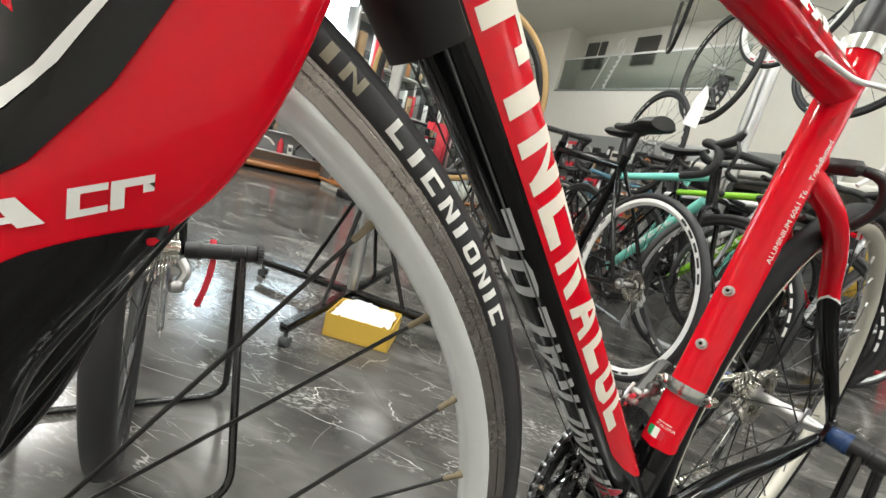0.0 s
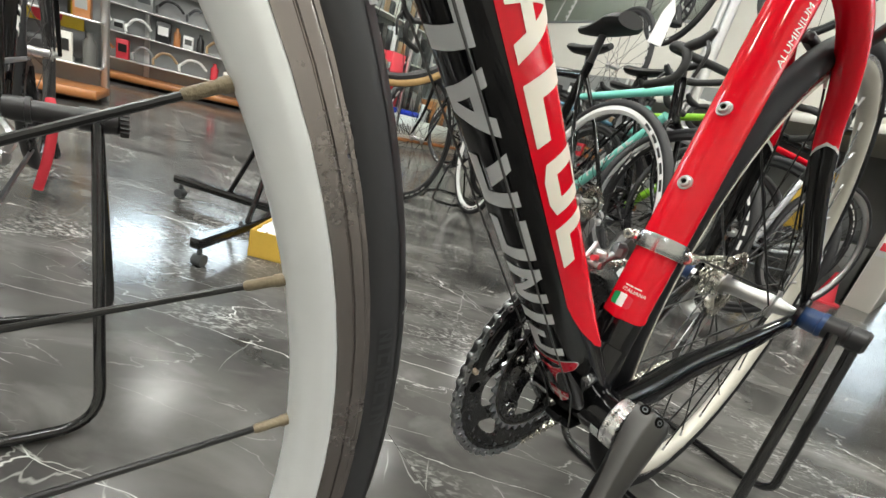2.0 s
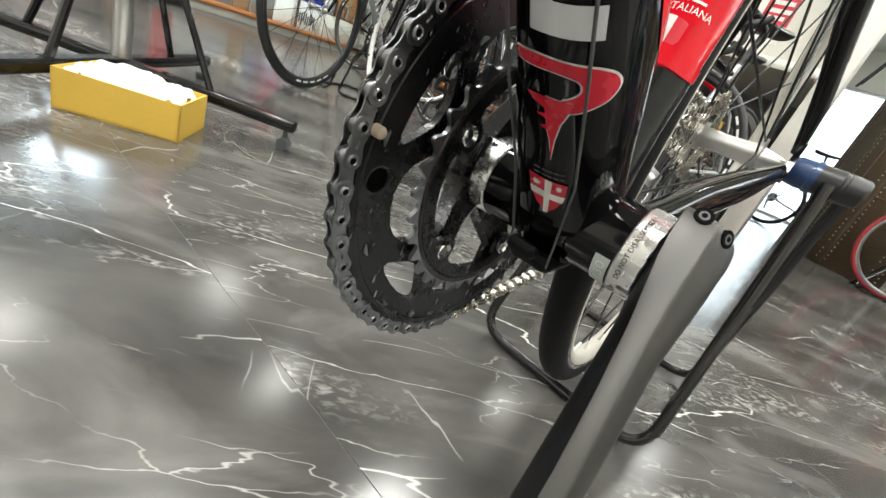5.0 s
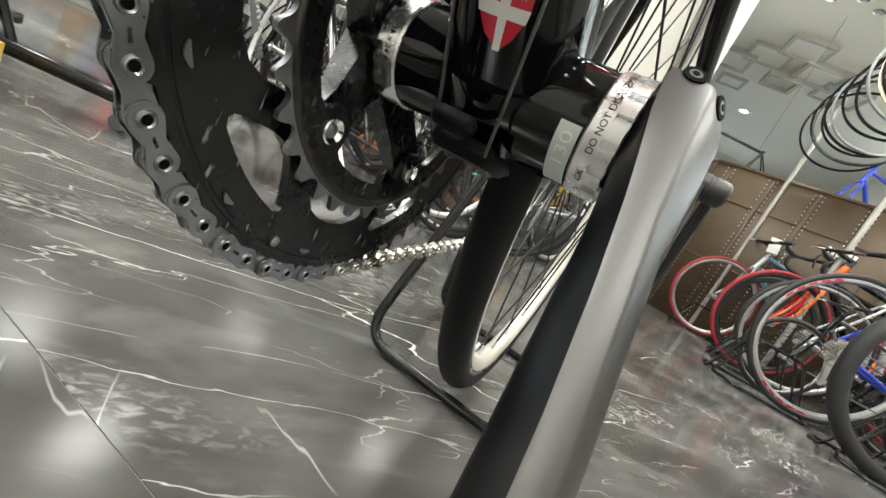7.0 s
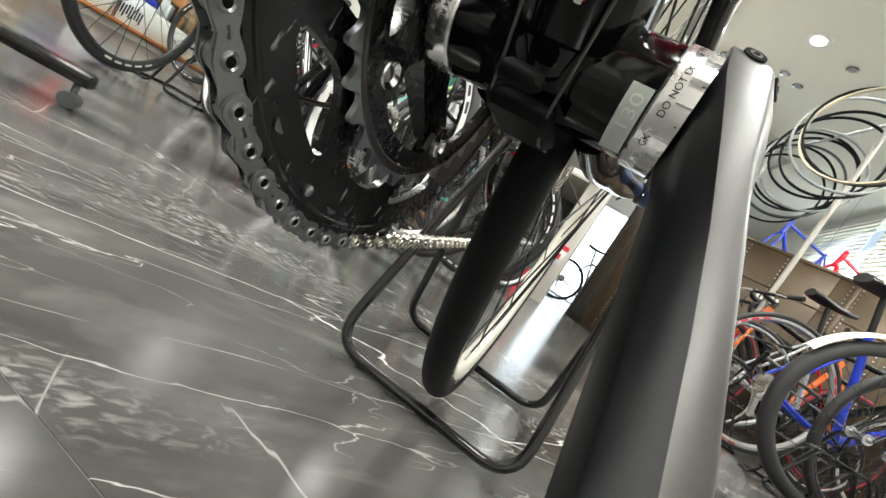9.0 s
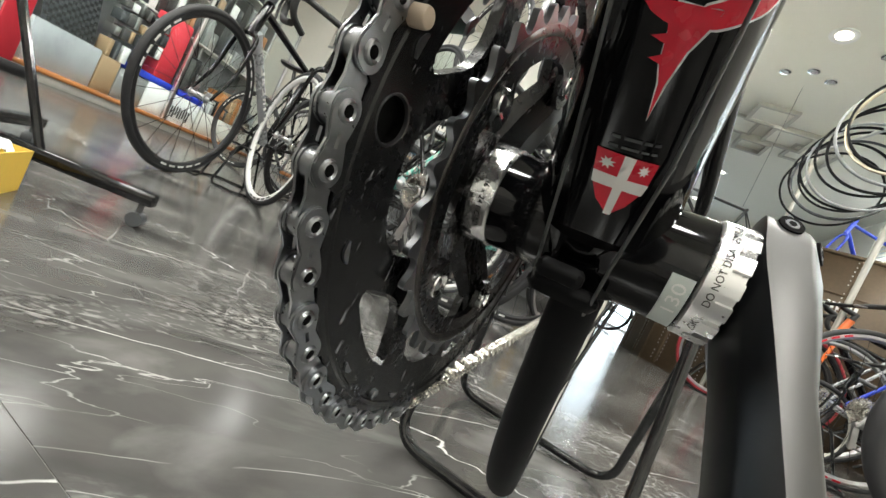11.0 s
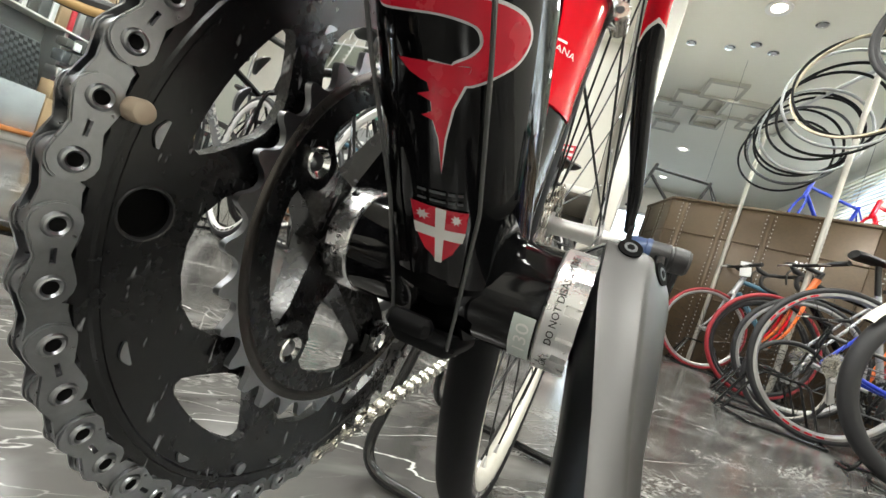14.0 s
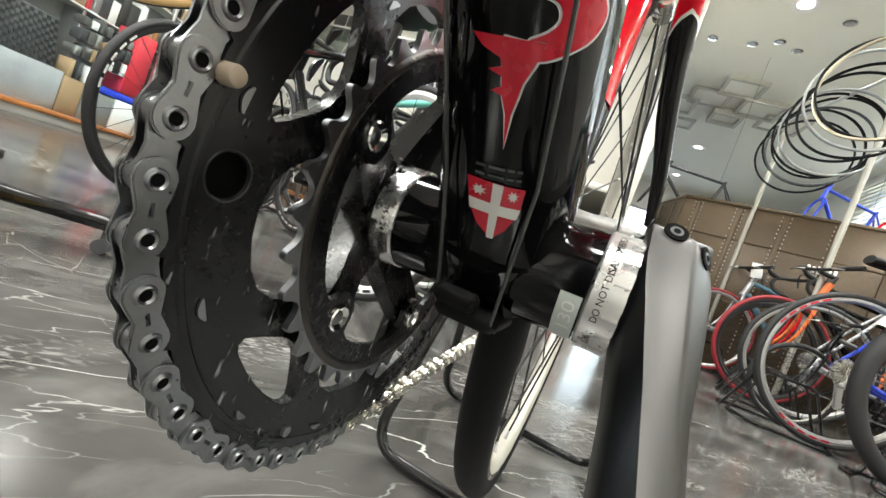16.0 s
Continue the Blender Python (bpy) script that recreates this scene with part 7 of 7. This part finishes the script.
etch = [(x + 0.12, z) for x, z in ((-4.62, 2.13), (-4.42, 2.70), (-4.36, 2.70), (-4.34, 2.82), (-4.28, 2.84), (-4.27, 2.72), (-4.21, 2.72), (-4.40, 2.13))]
part("etched_outline", Shape().tube([(x, 4.645, z) for x, z in etch], 0.008, 6), PAPER, rail)
for k in range(8):
    part("etched_bar", Shape().box((-4.29 + 0.022 * k, 4.645, 2.20 + 0.065 * k), (0.035, 0.004, 0.030)), PAPER, rail)

# display racks with hung parts
def rack(label, at, width, height, seed, rows, base=WOOD, bars=0.12):
    r = thing("display_rack", label, "display rack", "wall display racks", at)
    part("back_board", Shape().box((width / 2, 0.03, height / 2), (width, 0.03, height), 0.003), GREY_MID, r)
    part("base_board", Shape().box((width / 2, -0.14, 0.06), (width + 0.04, 0.36, 0.05), 0.004), base, r)
    for x in (0.0, width / 2, width):
        part("upright", Shape().box((x, 0.0, height / 2), (0.04, 0.04, height), 0.004), ALU_DULL, r)
    g = random.Random(seed)
    mats = [SATIN, SATIN, GREY_PL, ALU_DULL, PAPER, GREY_MID, PINK, SATIN, PAPER, GREY_PL, CARD, WOOD, GREY_DK, SATIN, COUNTER]
    for k in range(rows):
        z = 0.22 + k * (height - 0.3) / rows
        part("shelf", Shape().box((width / 2, -0.05, z - 0.02), (width, 0.14, 0.012), 0.002), ALU_DULL, r)
        x = 0.08
        room = (height - 0.3) / rows
        while x < width - 0.1:
            kind = g.random()
            mt = mats[g.randrange(len(mats))]
            if kind < bars:
                w = g.uniform(0.14, 0.24)
                solid("display_handlebar", Shape().tube(spline([(0, -0.02, 0.06), (w * 0.3, -0.03, 0.12), (w * 0.7, -0.03, 0.12), (w, -0.02, 0.06)], 4), 0.012, 8).tube(spline([(0, -0.02, 0.06), (-0.005, -0.07, 0.05), (0.0, -0.08, 0.0)], 3), 0.011, 8).tube([(w / 2, 0.06, 0.115), (w / 2, -0.03, 0.118)], 0.006, 6), mt, "handlebar hung on the display rack", "handlebar", "goods on the racks", at=at @ Matrix.Translation((x, -0.04, z)))
            elif kind < bars + 0.15:
                w = g.uniform(0.06, 0.10)
                solid("bottle", Shape().lathe([(0.0, 0.0), (0.0, w * 0.42), (room * 0.5, w * 0.42), (room * 0.6, w * 0.2), (room * 0.72, w * 0.2), (room * 0.72, 0)], 14).moved(pose(w / 2, -0.05, -0.014, 0, -90, 0)), mt, "plastic bottle on the display rack", "bottle", "goods on the racks", at=at @ Matrix.Translation((x, 0, z)))
            else:
                w = g.uniform(0.05, 0.16)
                hh = g.uniform(0.35, 0.85) * room
                pkt = solid("packet", Shape().box((w / 2, -0.05, hh / 2 - 0.014), (w, 0.06, hh), 0.003), mt, "packaged cycle part on the display rack", "packet", "goods on the racks", at=at @ Matrix.Translation((x, 0, z)))
                part("printed_panel", Shape().box((w / 2, -0.0815, hh * 0.55 - 0.014), (w * 0.7, 0.002, hh * 0.4)), mats[g.randrange(len(mats))], pkt)
            x += w + g.uniform(0.008, 0.04)
    return r
rack("grey display rack hung with black handlebars, on a wooden base", pose(-5.35, -1.4, 0, 0, 0, 78), 2.7, 1.45, 3, 5, bars=0.5)
rack("display rack with boxed parts and bright packets", pose(-3.75, -1.9, 0, 0, 0, 80), 1.55, 1.9, 8, 6)
CAB = pose(-3.85, 0.95, 0, 0, 0, 106)
cab = thing("display_cabinet", "long low white display cabinet with an orange wooden plinth edge", "cabinet", at=CAB)
part("plinth", Shape().box((1.35, 0.22, 0.03), (2.7, 0.5, 0.06), 0.004), COUNTER, cab)
part("wood_edge", Shape().box((1.35, 0.21, 0.08), (2.74, 0.56, 0.035), 0.006), WOOD, cab, "orange varnished wooden edge")
part("back_panel", Shape().box((1.35, 0.50, 0.95), (2.7, 0.03, 1.75), 0.003), GREY_MID, cab, "grey board back")
for z in (0.95, 1.35, 1.75):
    part("shelf", Shape().box((1.35, 0.38, z), (2.7, 0.24, 0.016), 0.003), COUNTER, cab)
for u in (0.0, 0.9, 1.8, 2.7):
    part("upright", Shape().box((u, 0.40, 0.95), (0.03, 0.20, 1.72), 0.003), ALU_DULL, cab)
for u in (0.0, 1.35, 2.7):
    part("front_post", Shape().box((u, -0.02, 0.95), (0.035, 0.035, 1.72), 0.004), ALU_DULL, cab)
for u in (0.675, 2.025):
    part("glass_front", Shape().box((u, -0.03, 0.95), (1.30, 0.006, 1.68)), GLASS, cab, "clear glass front").visible_shadow = False
banner = thing("upright_sign", "tall narrow red sign with pale lettering shapes beside the glass cabinet", "sign", at=pose(-3.690, 0.975, 0, 0, 0, 100))
part("panel", Shape().box((0, 0, 0.80), (0.13, 0.02, 1.46), 0.004), PINK, banner)
part("foot", Shape().box((0, 0, 0.035), (0.26, 0.18, 0.07), 0.008), SATIN, banner)
for k in range(7):
    part("lettering_block", Shape().box((0.004 * (k % 2), -0.012, 0.52 + 0.075 * k), (0.035, 0.003, 0.048 - 0.008 * (k % 3))), PAPER, banner)
g = random.Random(21)
def boxed(u0, u1, z0, z1, material, label, kind="box", back=0.30):
    box = solid("carton" if u1 - u0 > 0.14 else "packet", Shape().box(((u0 + u1) / 2, 0.02 + back / 2, (z0 + z1) / 2), (u1 - u0, back, z1 - z0), 0.003), material, label, kind, "goods in the low cabinet", at=CAB.copy())
    if u1 - u0 > 0.14:
        for k in (0.27, 0.73):
            part("flap", Shape().box(((u0 + u1) / 2, 0.02 + back * k, z1 + 0.001), (u1 - u0 - 0.004, back * 0.45, 0.003), 0.001), material, box)
    return box
boxed(0.20, 0.67, 0.098, 0.40, FOIL, "long white carton on the wooden plinth")
boxed(0.68, 0.84, 0.098, 0.38, CARD, "brown cardboard carton on the wooden plinth")
boxed(0.85, 1.12, 0.098, 0.35, GREY_MID, "grey carton on the wooden plinth")
barbox = boxed(1.13, 1.76, 0.098, 0.36, PAPER, "white carton with printed bars on the wooden plinth")
boxed(1.78, 2.5, 0.098, 0.33, COUNTER, "long white carton on the wooden plinth")
boxed(0.93, 1.77, 0.362, 0.42, BLUE_PT, "flat blue carton lying across the boxes")
boxed(1.13, 1.33, 0.424, 0.98, PINK, "tall red carton standing on the boxes", back=0.2)
u = 0.69
while u < 1.12:
    for z0 in (0.425, 0.56, 0.68, 0.80):
        w, z = g.uniform(0.03, 0.06), g.uniform(0.06, 0.11)
        if z0 > 0.43 or u < 0.88:
            boxed(u, u + w, z0 if z0 > 0.43 else 0.384, z0 + z, (SATIN, CARD, GREY_MID, GREY_PL, CARD, PAPER, GREY_DK, ALU_DULL)[g.randrange(8)], "small boxed part stacked on the cartons", back=0.1 + 0.02 * (z0 < 0.6))
    u += 0.066
for k in range(9):
    solid("print_bar", Shape().box((1.42 + 0.03 * k, 0.018, 0.22 - 0.012 * (k % 3)), (0.014, 0.003, 0.11 - 0.02 * (k % 2))), SATIN, "", "", at=Matrix.Identity(4)).parent = barbox
sheet = thing("grid_sheet", "dark perforated sheet leaning above the cartons", "sheet", at=CAB @ pose(0.28, 0.10, 0.41, -14, 0, 0))
part("backing", Shape().box((0.19, 0.004, 0.18), (0.38, 0.006, 0.36), 0.001), GREY_PL, sheet)
holes_s = Shape()
for i in range(13):
    for j in range(12):
        if (i + j) % 2:
            holes_s.box((0.02 + 0.0285 * i, -0.001, 0.02 + 0.0285 * j), (0.026, 0.004, 0.026))
tagged(part("grid_pattern", holes_s, SATIN, sheet), kind="stuff")
mats_c = [SATIN, GREY_PL, PAPER, CARD, SATIN, COUNTER, GREY_MID, GREY_DK, GREY_MID, BAG, PINK, GREY_PL, ALU_DULL, CARD, SATIN, WOOD]
u = 1.35
while u < 2.55:
    w, z = g.uniform(0.03, 0.09), g.uniform(0.08, 0.34)
    boxed(u, u + w, 0.43 if u < 1.77 else 0.334, (0.43 if u < 1.77 else 0.334) + z, mats_c[g.randrange(16)], "small boxed part in the low cabinet", back=0.2)
    u += w + 0.006
for zz in (0.958, 1.358, 1.758):
    u = 0.04
    while u < 2.55:
        w, z = g.uniform(0.03, 0.09), g.uniform(0.08, 0.34)
        solid("packet", Shape().box((u + w / 2, 0.36, zz + z / 2), (w, 0.16, z), 0.003), mats_c[g.randrange(16)], "small packaged part on a cabinet shelf", "packet", "goods in the low cabinet", at=CAB.copy())
        u += w + g.uniform(0.004, 0.02)
rack("display rack with boxed parts against the back wall", pose(-4.6, 4.5, 0, 0, 0, 0), 3.4, 1.45, 12, 5)
pk = thing("card_stand", "bright printed card with coloured shapes on a dark tray", "card stand", at=pose(-3.62, -0.60, 0.485, 0, 0, 78))
part("sheet", Shape().box((0, -0.1, 0), (0.3, 0.01, 0.44), 0.002), YELLOW_PT, pk)
part("blue_block", Shape().box((-0.03, -0.108, 0.1), (0.2, 0.008, 0.18), 0.002), CYAN, pk)
part("red_block", Shape().tube([(-0.02, -0.106, -0.03), (-0.02, -0.116, -0.03)], 0.07, 20), PINK, pk)
part("dark_tray", Shape().box((0.0, -0.11, -0.17), (0.34, 0.08, 0.16), 0.004), SATIN, pk)

# floor tiles, laid last
tile_mesh = Shape().box((0, 0, -0.005), (TILE_X - 0.0009, TILE_Y - 0.0009, 0.01), 0.0002).mesh("tile", MARBLE, 25)
ox, oy = 0.55, 0.008
for i in range(math.floor((X0 - ox) / TILE_X), math.ceil((X1 - ox) / TILE_X)):
    for j in range(math.floor((Y0 - oy) / TILE_Y), math.ceil((Y1 - oy) / TILE_Y)):
        part("tile", tile_mesh, None, floor, at=Matrix.Translation((ox + (i + 0.5) * TILE_X, oy + (j + 0.5) * TILE_Y, 0)))
